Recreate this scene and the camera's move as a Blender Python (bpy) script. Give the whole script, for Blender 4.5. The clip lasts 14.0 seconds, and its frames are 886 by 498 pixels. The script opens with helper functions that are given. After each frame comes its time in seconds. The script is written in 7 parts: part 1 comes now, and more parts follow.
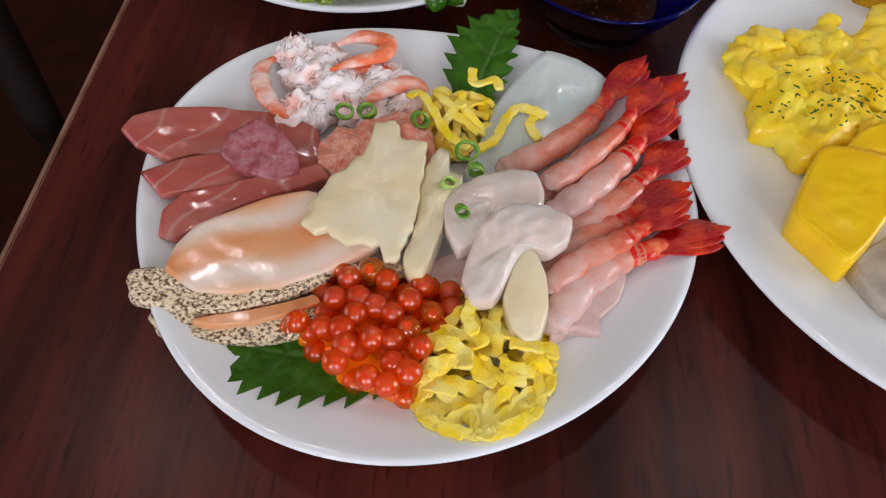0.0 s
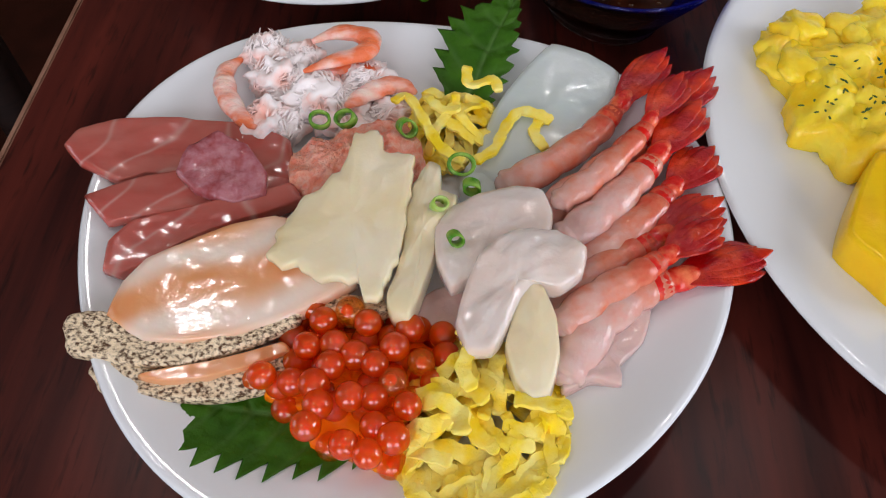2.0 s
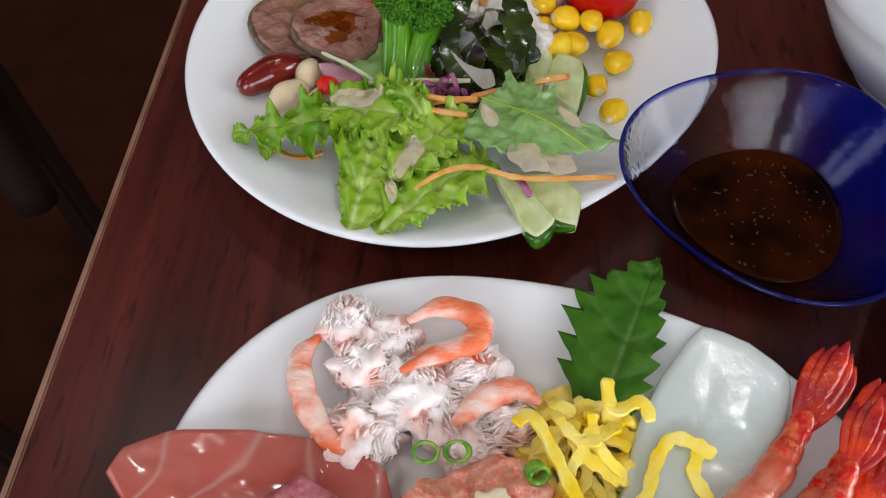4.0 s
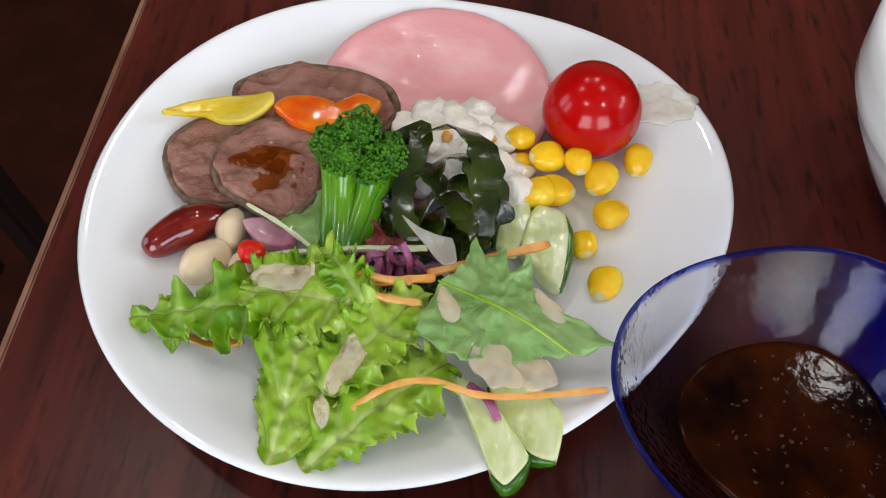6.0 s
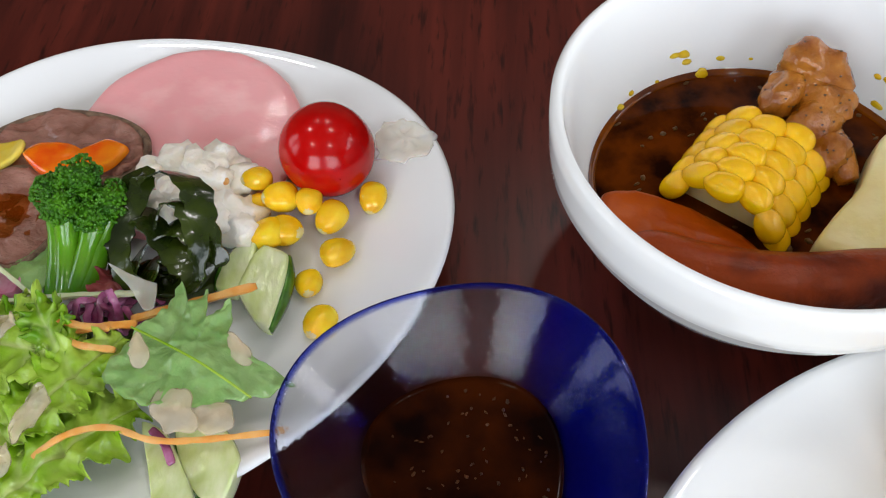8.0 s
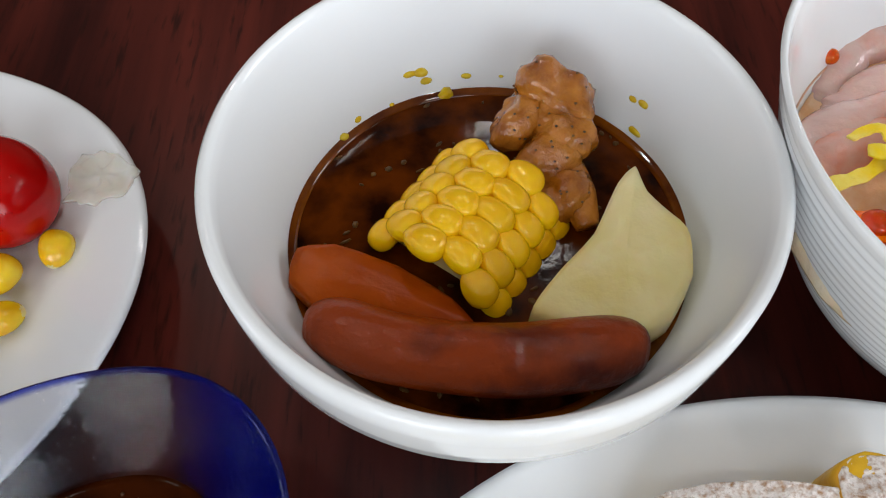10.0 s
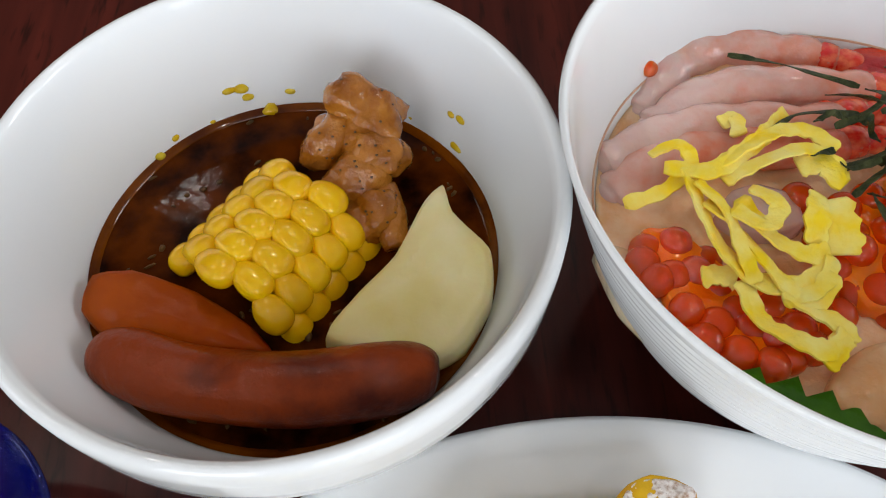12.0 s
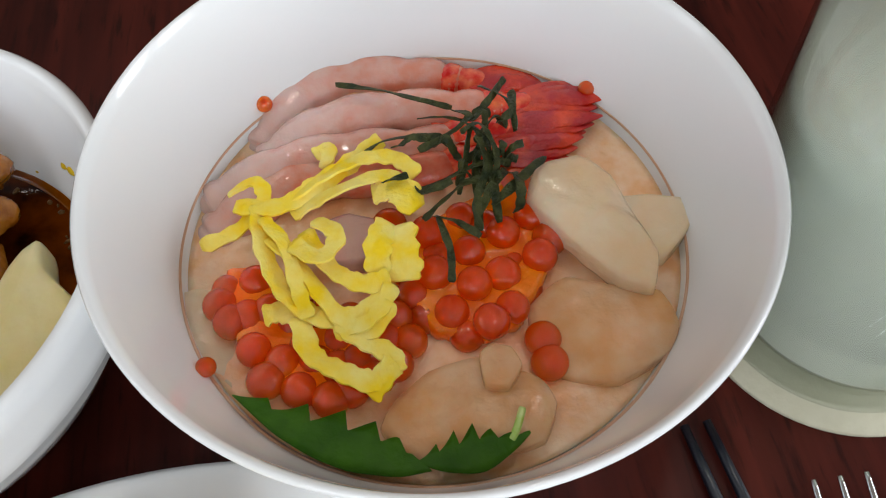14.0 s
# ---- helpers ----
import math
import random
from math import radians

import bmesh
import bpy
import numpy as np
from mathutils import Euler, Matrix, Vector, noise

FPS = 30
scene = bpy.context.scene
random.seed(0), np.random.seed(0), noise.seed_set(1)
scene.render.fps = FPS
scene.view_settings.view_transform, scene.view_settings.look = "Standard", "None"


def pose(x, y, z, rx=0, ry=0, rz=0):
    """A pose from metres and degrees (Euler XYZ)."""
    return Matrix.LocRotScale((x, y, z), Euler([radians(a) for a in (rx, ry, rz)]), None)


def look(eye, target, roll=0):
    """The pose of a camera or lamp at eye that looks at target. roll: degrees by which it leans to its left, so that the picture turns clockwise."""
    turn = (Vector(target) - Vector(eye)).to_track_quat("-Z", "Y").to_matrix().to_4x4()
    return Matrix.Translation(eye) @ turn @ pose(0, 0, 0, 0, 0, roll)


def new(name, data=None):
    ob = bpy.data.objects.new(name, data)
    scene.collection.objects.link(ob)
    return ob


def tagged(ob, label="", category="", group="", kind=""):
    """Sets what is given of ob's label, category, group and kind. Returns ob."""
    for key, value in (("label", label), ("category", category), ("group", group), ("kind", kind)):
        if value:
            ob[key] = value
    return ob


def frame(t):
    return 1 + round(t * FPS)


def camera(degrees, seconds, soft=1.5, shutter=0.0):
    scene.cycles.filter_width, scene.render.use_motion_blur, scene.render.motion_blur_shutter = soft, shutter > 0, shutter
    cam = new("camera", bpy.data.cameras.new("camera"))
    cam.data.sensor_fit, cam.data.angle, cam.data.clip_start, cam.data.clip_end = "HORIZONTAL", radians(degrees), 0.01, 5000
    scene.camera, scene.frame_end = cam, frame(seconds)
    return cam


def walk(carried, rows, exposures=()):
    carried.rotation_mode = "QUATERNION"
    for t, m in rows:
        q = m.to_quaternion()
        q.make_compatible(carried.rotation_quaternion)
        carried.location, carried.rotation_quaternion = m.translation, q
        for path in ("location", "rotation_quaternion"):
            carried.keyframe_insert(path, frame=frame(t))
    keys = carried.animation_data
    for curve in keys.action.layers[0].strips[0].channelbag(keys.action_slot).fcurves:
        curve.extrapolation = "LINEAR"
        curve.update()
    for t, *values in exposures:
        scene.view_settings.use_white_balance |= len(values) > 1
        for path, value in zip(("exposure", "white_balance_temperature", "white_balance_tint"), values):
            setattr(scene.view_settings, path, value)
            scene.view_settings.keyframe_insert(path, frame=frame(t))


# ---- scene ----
cam = camera(58.85, 14.0, soft=1.15)
ROWS = [
    (0.0, 0.0279, -0.1836, 0.2337, 36.88, 1.39, 3.10),
    (0.5, 0.0191, -0.1670, 0.2243, 36.91, 2.27, 2.73),
    (1.0, 0.0229, -0.1582, 0.2163, 36.91, 2.27, 2.47),
    (1.5, 0.0284, -0.1494, 0.2091, 36.06, 2.64, 2.35),
    (2.0, 0.0301, -0.1490, 0.2097, 35.95, 2.40, 2.56),
    (2.5, 0.0286, -0.1494, 0.2112, 35.76, 2.16, 2.83),
    (3.0, 0.0132, -0.1282, 0.2174, 35.60, 1.77, 3.22),
    (3.5, -0.0038, -0.0723, 0.2232, 34.74, 1.95, 3.52),
    (4.0, -0.0106, -0.0338, 0.2287, 33.69, 2.07, 3.39),
    (4.2, -0.0084, -0.0238, 0.2304, 34.06, 2.37, 4.21),
    (6.3, -0.0024, 0.0521, 0.2153, 33.35, 1.88, 3.12),
    (6.5, -0.0025, 0.0525, 0.2157, 33.13, 1.89, 3.21),
    (7.0, -0.0011, 0.0520, 0.2165, 33.48, 1.84, 3.05),
    (7.5, 0.0290, 0.0511, 0.2253, 33.95, 2.22, 2.80),
    (8.0, 0.0837, 0.0569, 0.2214, 34.35, 2.80, 1.80),
    (8.5, 0.1237, 0.0703, 0.2087, 34.44, 2.54, 0.37),
    (9.0, 0.1450, 0.0839, 0.2005, 33.61, 1.54, -0.83),
    (9.2, 0.1492, 0.0886, 0.2026, 33.06, 1.52, -1.10),
    (11.3, 0.1678, 0.1056, 0.1963, 31.39, -0.08, -0.49),
    (11.5, 0.1738, 0.1075, 0.1990, 30.65, -0.08, -1.02),
    (12.0, 0.1992, 0.1053, 0.2005, 31.62, 0.46, -2.44),
    (12.5, 0.2376, 0.1058, 0.2039, 31.81, 1.10, -4.93),
    (13.0, 0.2667, 0.1054, 0.2028, 32.34, 1.23, -6.85),
    (13.5, 0.2834, 0.1062, 0.2029, 32.18, 1.25, -7.83),
    (14.0, 0.2875, 0.1029, 0.2003, 32.84, 0.79, -8.17),
]
EXPOSURES = [(0.0, -1.12, 6250, 15), (2.5, -1.07, 6250, 15), (3.5, -0.90, 6250, 13), (4.2, -0.70, 6250, 12), (6.3, -0.50, 6300, 11), (7.5, -0.50, 6300, 10), (9.2, -0.78, 6300, 9), (11.3, -0.82, 6300, 9), (14.0, -0.84, 6400, 9)]
walk(cam, [(t, pose(x, y, z, rx, ry, rz)) for t, x, y, z, rx, ry, rz in ROWS], EXPOSURES)

# light: daylight from a window behind and to one side, small ceiling lamps
world = bpy.data.worlds.new("world")
scene.world = world
world.use_nodes = True
sky = world.node_tree.nodes.new("ShaderNodeTexSky")
sky.sky_type, sky.sun_disc = "NISHITA", False
sky.sun_elevation, sky.sun_rotation = radians(40), radians(200)
world.node_tree.links.new(sky.outputs[0], world.node_tree.nodes["Background"].inputs[0])
world.node_tree.nodes["Background"].inputs[1].default_value = 0.12
FLOOR = -0.74
WALL_W, WALL_E, WALL_S, WALL_N, CEIL = -2.2, 2.6, -1.9, 2.6, 1.75


def area_lamp(name, x, y, z, tx, ty, tz, w, h, watts, colour):
    data = bpy.data.lights.new(name, "AREA")
    data.shape, data.size, data.size_y, data.energy, data.color = "RECTANGLE", w, h, watts, colour
    ob = new(name, data)
    ob.matrix_world = look((x, y, z), (tx, ty, tz))
    return ob


for k in (-0.85, 0.85):
    area_lamp("window_daylight", 0.1 + k, WALL_S + 0.03, 0.8, 0.1 + k, 0, 0.8, 1.1, 1.3, 40, (0.94, 0.96, 1.0))
for k in (-0.36, 0.36):
    area_lamp("window_daylight", WALL_W + 0.03, 0.1 + k, 0.8, 0, 0.1 + k, 0.8, 0.5, 1.3, 9, (0.94, 0.96, 1.0))
    area_lamp("window_daylight", WALL_E - 0.03, 0.1 + k, 0.8, 0, 0.1 + k, 0.8, 0.5, 1.3, 34, (0.94, 0.96, 1.0))
LAMPS = [(-0.8, 0.6), (0.6, 0.6), (-0.35, 1.35), (0.31, 1.35), (-0.65, -0.65), (0.75, -0.7)]
for lx, ly in LAMPS:
    area_lamp("downlight_bulb", lx, ly, CEIL - 0.012, lx, ly, 0, 0.12, 0.12, 4.6, (1.0, 0.95, 0.89))


# ---- materials ----
def vivid(c, k=1.14):
    """A colour with a little more saturation, at the same lightness."""
    g = 0.3 * c[0] + 0.6 * c[1] + 0.1 * c[2]
    return tuple(min(1.0, max(0.0008, g + (v - g) * k)) for v in c)


def material(name, colour, colour2=None, scale=40.0, rough=0.5, metal=0.0, sss=0.0, sss_r=(0.01, 0.005, 0.003), bump=0.0,
             bump_scale=200.0, trans=0.0, ior=1.45, coat=0.0, stretch=(1, 1, 1), detail=5.0, lo=0.35, hi=0.65, spec=0.4, rand=0.0, wave=None, rough_var=0.0, clear=0.0, clear_tint=None, leaf=0.0, vein=None):
    m = bpy.data.materials.new(name)
    m.use_nodes = True
    nt = m.node_tree
    b = nt.nodes["Principled BSDF"]
    colour, colour2 = vivid(colour), vivid(colour2) if colour2 else None
    b.inputs["Base Color"].default_value = (*colour, 1)
    b.inputs["Roughness"].default_value = rough
    b.inputs["Metallic"].default_value = metal
    b.inputs["IOR"].default_value = ior
    b.inputs["Specular IOR Level"].default_value = spec
    b.inputs["Transmission Weight"].default_value = trans
    b.inputs["Coat Weight"].default_value = coat * 0.8
    b.inputs["Coat Roughness"].default_value = 0.035
    if sss:
        b.inputs["Subsurface Weight"].default_value = sss
        b.inputs["Subsurface Radius"].default_value = sss_r
        b.inputs["Subsurface Scale"].default_value = 0.3
    tc = nt.nodes.new("ShaderNodeTexCoord")
    mp = nt.nodes.new("ShaderNodeMapping")
    mp.inputs["Scale"].default_value = stretch
    nt.links.new(tc.outputs["Object"], mp.inputs[0])
    out = None
    if colour2:
        n1 = nt.nodes.new("ShaderNodeTexNoise")
        n1.inputs["Scale"].default_value, n1.inputs["Detail"].default_value = scale, detail
        nt.links.new(mp.outputs[0], n1.inputs["Vector"])
        ramp = nt.nodes.new("ShaderNodeMapRange")
        ramp.inputs[1].default_value, ramp.inputs[2].default_value = lo, hi
        nt.links.new(n1.outputs[0], ramp.inputs[0])
        mix = nt.nodes.new("ShaderNodeMix")
        mix.data_type = "RGBA"
        mix.inputs[6].default_value, mix.inputs[7].default_value = (*colour, 1), (*colour2, 1)
        nt.links.new(ramp.outputs[0], mix.inputs[0])
        out = mix.outputs[2]
        if rough_var:
            rr = nt.nodes.new("ShaderNodeMapRange")
            rr.inputs[3].default_value, rr.inputs[4].default_value = rough, rough + rough_var
            nt.links.new(n1.outputs[0], rr.inputs[0])
            nt.links.new(rr.outputs[0], b.inputs["Roughness"])
    if wave and out:
        wv = nt.nodes.new("ShaderNodeTexWave")
        wv.inputs["Scale"].default_value, wv.inputs["Distortion"].default_value = wave[0], wave[1]
        wv.inputs["Detail"].default_value, wv.inputs["Detail Scale"].default_value = 2.0, 1.5
        rot = nt.nodes.new("ShaderNodeMapping")
        rot.inputs["Rotation"].default_value = (0, 0, radians(wave[2]))
        nt.links.new(tc.outputs["Object"], rot.inputs[0])
        nt.links.new(rot.outputs[0], wv.inputs["Vector"])
        pw = nt.nodes.new("ShaderNodeMath")
        pw.operation = "POWER"
        pw.inputs[1].default_value = wave[4]
        nt.links.new(wv.outputs["Fac"], pw.inputs[0])
        mm = nt.nodes.new("ShaderNodeMix")
        mm.data_type = "RGBA"
        mm.inputs[7].default_value = (*wave[3], 1)
        nt.links.new(out, mm.inputs[6])
        nt.links.new(pw.outputs[0], mm.inputs[0])
        out = mm.outputs[2]
    if rand:
        oi = nt.nodes.new("ShaderNodeObjectInfo")
        hs = nt.nodes.new("ShaderNodeHueSaturation")
        mr = nt.nodes.new("ShaderNodeMapRange")
        mr.inputs[3].default_value, mr.inputs[4].default_value = 1 - rand, 1 + rand
        nt.links.new(oi.outputs["Random"], mr.inputs[0])
        nt.links.new(mr.outputs[0], hs.inputs["Value"])
        if out:
            nt.links.new(out, hs.inputs["Color"])
        else:
            hs.inputs["Color"].default_value = (*colour, 1)
        out = hs.outputs[0]
    if out:
        nt.links.new(out, b.inputs["Base Color"])
    if bump:
        n2 = nt.nodes.new("ShaderNodeTexNoise")
        n2.inputs["Scale"].default_value, n2.inputs["Detail"].default_value = bump_scale, 4.0
        nt.links.new(mp.outputs[0], n2.inputs["Vector"])
        bp = nt.nodes.new("ShaderNodeBump")
        bp.inputs["Strength"].default_value, bp.inputs["Distance"].default_value = bump, 0.001
        nt.links.new(n2.outputs[0], bp.inputs["Height"])
        nt.links.new(bp.outputs[0], b.inputs["Normal"])
        if coat:
            nt.links.new(bp.outputs[0], b.inputs["Coat Normal"])
    if vein:
        at = nt.nodes.new("ShaderNodeAttribute")
        at.attribute_name = "vein"
        vm = nt.nodes.new("ShaderNodeMix")
        vm.data_type = "RGBA"
        vm.inputs[6].default_value, vm.inputs[7].default_value = (*colour, 1), (*vein, 1)
        if out:
            nt.links.new(out, vm.inputs[6])
        nt.links.new(at.outputs["Fac"], vm.inputs[0])
        out = vm.outputs[2]
        nt.links.new(out, b.inputs["Base Color"])
    if leaf:
        tl = nt.nodes.new("ShaderNodeBsdfTranslucent")
        nt.links.new(out, tl.inputs[0])
        lm = nt.nodes.new("ShaderNodeMixShader")
        lm.inputs[0].default_value = leaf
        nt.links.new(b.outputs[0], lm.inputs[1])
        nt.links.new(tl.outputs[0], lm.inputs[2])
        nt.links.new(lm.outputs[0], nt.nodes["Material Output"].inputs["Surface"])
    if clear:
        tr = nt.nodes.new("ShaderNodeBsdfTransparent")
        tr.inputs[0].default_value = (*(clear_tint or colour), 1)
        ms = nt.nodes.new("ShaderNodeMixShader")
        ms.inputs[0].default_value = clear
        nt.links.new(b.outputs[0], ms.inputs[1])
        nt.links.new(tr.outputs[0], ms.inputs[2])
        nt.links.new(ms.outputs[0], nt.nodes["Material Output"].inputs["Surface"])
    return m


def gloss_weight(nt):
    """Share of mirror gloss, rising towards grazing views."""
    lw = nt.nodes.new("ShaderNodeLayerWeight")
    lw.inputs["Blend"].default_value = 0.5
    pw = nt.nodes.new("ShaderNodeMath")
    pw.operation = "POWER"
    pw.inputs[1].default_value = 4.0
    nt.links.new(lw.outputs["Facing"], pw.inputs[0])
    mr = nt.nodes.new("ShaderNodeMapRange")
    mr.inputs[3].default_value, mr.inputs[4].default_value = 0.035, 0.55
    nt.links.new(pw.outputs[0], mr.inputs[0])
    return mr.outputs[0]


# ---- mesh helpers ----
def mesh_ob(name, verts, faces, mat, parent=None, smooth=True, label=""):
    me = bpy.data.meshes.new(name)
    me.from_pydata([tuple(v) for v in verts], [], faces)
    if mat:
        me.materials.append(mat)
    if smooth:
        me.shade_smooth()
    bm = bmesh.new()
    bm.from_mesh(me)
    bmesh.ops.recalc_face_normals(bm, faces=bm.faces[:])
    bm.to_mesh(me)
    bm.free()
    me.update()
    ob = new(name, me)
    if parent:
        ob.parent = parent
    if label:
        ob["label"] = label
    return ob


def thing(name, x, y, z, label, category, group="", kind=""):
    e = new(name)
    e.empty_display_size = 0.01
    e.location = (x, y, z)
    return tagged(e, label, category, group, kind)


def box_data(x0, y0, z0, x1, y1, z1, bev=0.0):
    bm = bmesh.new()
    bmesh.ops.create_cube(bm, size=1)
    for v in bm.verts:
        v.co = Vector(((x0 + x1) / 2 + v.co.x * (x1 - x0), (y0 + y1) / 2 + v.co.y * (y1 - y0), (z0 + z1) / 2 + v.co.z * (z1 - z0)))
    if bev:
        bmesh.ops.bevel(bm, geom=bm.edges[:], offset=bev, segments=2, affect="EDGES")
    vs = [v.co.copy() for v in bm.verts]
    bm.verts.index_update()
    fs = [[v.index for v in f.verts] for f in bm.faces]
    bm.free()
    return vs, fs


def box(name, x0, y0, z0, x1, y1, z1, mat, parent=None, bev=0.0, label=""):
    return mesh_ob(name, *box_data(x0, y0, z0, x1, y1, z1, bev), mat, parent, smooth=False, label=label)


def lathe_data(profile, seg=96, shape=None, close=True):
    """Turns a profile of (radius, z) about the z axis; shape(angle) scales the radius."""
    vs, fs = [], []
    n = len(profile)
    for i in range(seg):
        a = 2 * math.pi * i / seg
        k = shape(a) if shape else 1.0
        for r, z in profile:
            vs.append((r * k * math.cos(a), r * k * math.sin(a), z))
    for i in range(seg):
        j = (i + 1) % seg
        for p in range(n - 1):
            fs.append([i * n + p, j * n + p, j * n + p + 1, i * n + p + 1])
    if close:
        fs.append([i * n + n - 1 for i in range(seg)])
        fs.append([i * n for i in reversed(range(seg))])
    return vs, fs


def smooth_line(pts, per=6, closed=False):
    """Catmull-Rom curve through the points."""
    p = [Vector(q if len(q) == 3 else (*q, 0)) for q in pts]
    n = len(p)
    out = []
    for i in range(n if closed else n - 1):
        a, b, c, d = (p[(i - 1) % n], p[i], p[(i + 1) % n], p[(i + 2) % n]) if closed else (p[max(i - 1, 0)], p[i], p[i + 1], p[min(i + 2, n - 1)])
        for k in range(per):
            t = k / per
            out.append(0.5 * ((2 * b) + (c - a) * t + (2 * a - 5 * b + 4 * c - d) * t * t + (3 * b - a - 3 * c + d) * t ** 3))
    if not closed:
        out.append(p[-1])
    return out


# ---- the room and the table ----
def fourier(c):
    return lambda a: 1 + sum(c[2 * i] * math.cos((i + 2) * a) + c[2 * i + 1] * math.sin((i + 2) * a) for i in range(3))


def wood_material():
    m = bpy.data.materials.new("mahogany laminate")
    m.use_nodes = True
    nt = m.node_tree
    b = nt.nodes["Principled BSDF"]
    tc = nt.nodes.new("ShaderNodeTexCoord")
    mp = nt.nodes.new("ShaderNodeMapping")
    mp.inputs["Scale"].default_value = (90, 5, 5)
    nt.links.new(tc.outputs["Object"], mp.inputs[0])
    n1 = nt.nodes.new("ShaderNodeTexNoise")
    n1.inputs["Scale"].default_value, n1.inputs["Detail"].default_value, n1.inputs["Distortion"].default_value = 1.0, 6.0, 0.4
    nt.links.new(mp.outputs[0], n1.inputs["Vector"])
    mp2 = nt.nodes.new("ShaderNodeMapping")
    mp2.inputs["Scale"].default_value = (14, 2.5, 5)
    nt.links.new(tc.outputs["Object"], mp2.inputs[0])
    n2 = nt.nodes.new("ShaderNodeTexNoise")
    n2.inputs["Scale"].default_value, n2.inputs["Detail"].default_value = 1.0, 3.0
    nt.links.new(mp2.outputs[0], n2.inputs["Vector"])
    cr = nt.nodes.new("ShaderNodeValToRGB")
    cr.color_ramp.elements[0].position, cr.color_ramp.elements[0].color = 0.34, (0.022, 0.0045, 0.004, 1)
    cr.color_ramp.elements[1].position, cr.color_ramp.elements[1].color = 0.66, (0.112, 0.019, 0.012, 1)
    add = nt.nodes.new("ShaderNodeMix")
    add.inputs[0].default_value = 0.45
    nt.links.new(n1.outputs[0], add.inputs[2])
    nt.links.new(n2.outputs[0], add.inputs[3])
    nt.links.new(add.outputs[0], cr.inputs[0])
    mp3 = nt.nodes.new("ShaderNodeMapping")
    mp3.inputs["Scale"].default_value = (420, 55, 5)
    nt.links.new(tc.outputs["Object"], mp3.inputs[0])
    n3_ = nt.nodes.new("ShaderNodeTexNoise")
    n3_.inputs["Scale"].default_value, n3_.inputs["Detail"].default_value = 1.0, 4.0
    nt.links.new(mp3.outputs[0], n3_.inputs["Vector"])
    pore = nt.nodes.new("ShaderNodeMapRange")
    pore.inputs[1].default_value, pore.inputs[2].default_value, pore.inputs[3].default_value, pore.inputs[4].default_value = 0.56, 0.72, 0.0, 0.80
    nt.links.new(n3_.outputs[0], pore.inputs[0])
    dk = nt.nodes.new("ShaderNodeMix")
    dk.data_type = "RGBA"
    dk.inputs[7].default_value = (0.014, 0.004, 0.003, 1)
    nt.links.new(pore.outputs[0], dk.inputs[0])
    nt.links.new(cr.outputs[0], dk.inputs[6])
    nt.links.new(dk.outputs[2], b.inputs["Base Color"])
    b.inputs["Roughness"].default_value = 0.30
    b.inputs["Specular IOR Level"].default_value = 0.16
    bp = nt.nodes.new("ShaderNodeBump")
    bp.inputs["Strength"].default_value, bp.inputs["Distance"].default_value = 0.15, 0.0004
    nt.links.new(n1.outputs[0], bp.inputs["Height"])
    nt.links.new(bp.outputs[0], b.inputs["Normal"])
    return m


M_WOOD = wood_material()
M_TRIM = material("worn edge band", (0.30, 0.17, 0.12), (0.18, 0.09, 0.06), 60, 0.35)
M_WALL = material("room plaster", (0.26, 0.19, 0.14), (0.22, 0.16, 0.12), 6, 0.85, bump=0.2, bump_scale=80)
M_CEIL = material("ceiling paint", (0.30, 0.27, 0.24), (0.27, 0.24, 0.21), 5, 0.9)
M_FLOOR = material("dark carpet", (0.034, 0.010, 0.006), (0.022, 0.007, 0.004), 14, 0.8, bump=0.5, bump_scale=300, spec=0.08)
M_DARK = material("dark stained chair wood", (0.012, 0.007, 0.006), (0.02, 0.010, 0.008), 30, 0.5, stretch=(1, 1, 8))
M_PORC = material("white glazed porcelain", (0.82, 0.84, 0.845), (0.80, 0.82, 0.83), 12, 0.05, coat=0.3, bump=0.010, bump_scale=60)
M_LAMP = material("lamp trim", (0.7, 0.7, 0.68), rough=0.4)

TABLE_W = -0.1529
floor_ob = tagged(box("floor", WALL_W, WALL_S, FLOOR - 0.1, WALL_E, WALL_N, FLOOR, M_FLOOR), "dark brown restaurant floor", "floor", kind="structure")
tagged(box("ceiling", WALL_W, WALL_S, CEIL, WALL_E, WALL_N, CEIL + 0.1, M_CEIL), "plain pale ceiling with small lamps", "ceiling", kind="structure")
tagged(box("wall_north", WALL_W - 0.1, WALL_N, FLOOR - 0.1, WALL_E + 0.1, WALL_N + 0.1, CEIL + 0.1, M_WALL), "plain plaster wall", "wall", kind="structure")


def window_wall(name, a0, a1, w0, w1, z0, z1, place):
    """A wall along one axis with an opening from w0 to w1, z0 to z1."""
    vs, fs = [], []
    for b in ((a0, w0, FLOOR - 0.1, CEIL + 0.1), (w1, a1, FLOOR - 0.1, CEIL + 0.1), (w0, w1, FLOOR - 0.1, z0), (w0, w1, z1, CEIL + 0.1)):
        v, f = place(*b)
        fs += [[i + len(vs) for i in q] for q in f]
        vs += v
    return tagged(mesh_ob(name, vs, fs, M_WALL, smooth=False), "plaster wall with a wide window opening", "wall", kind="structure")


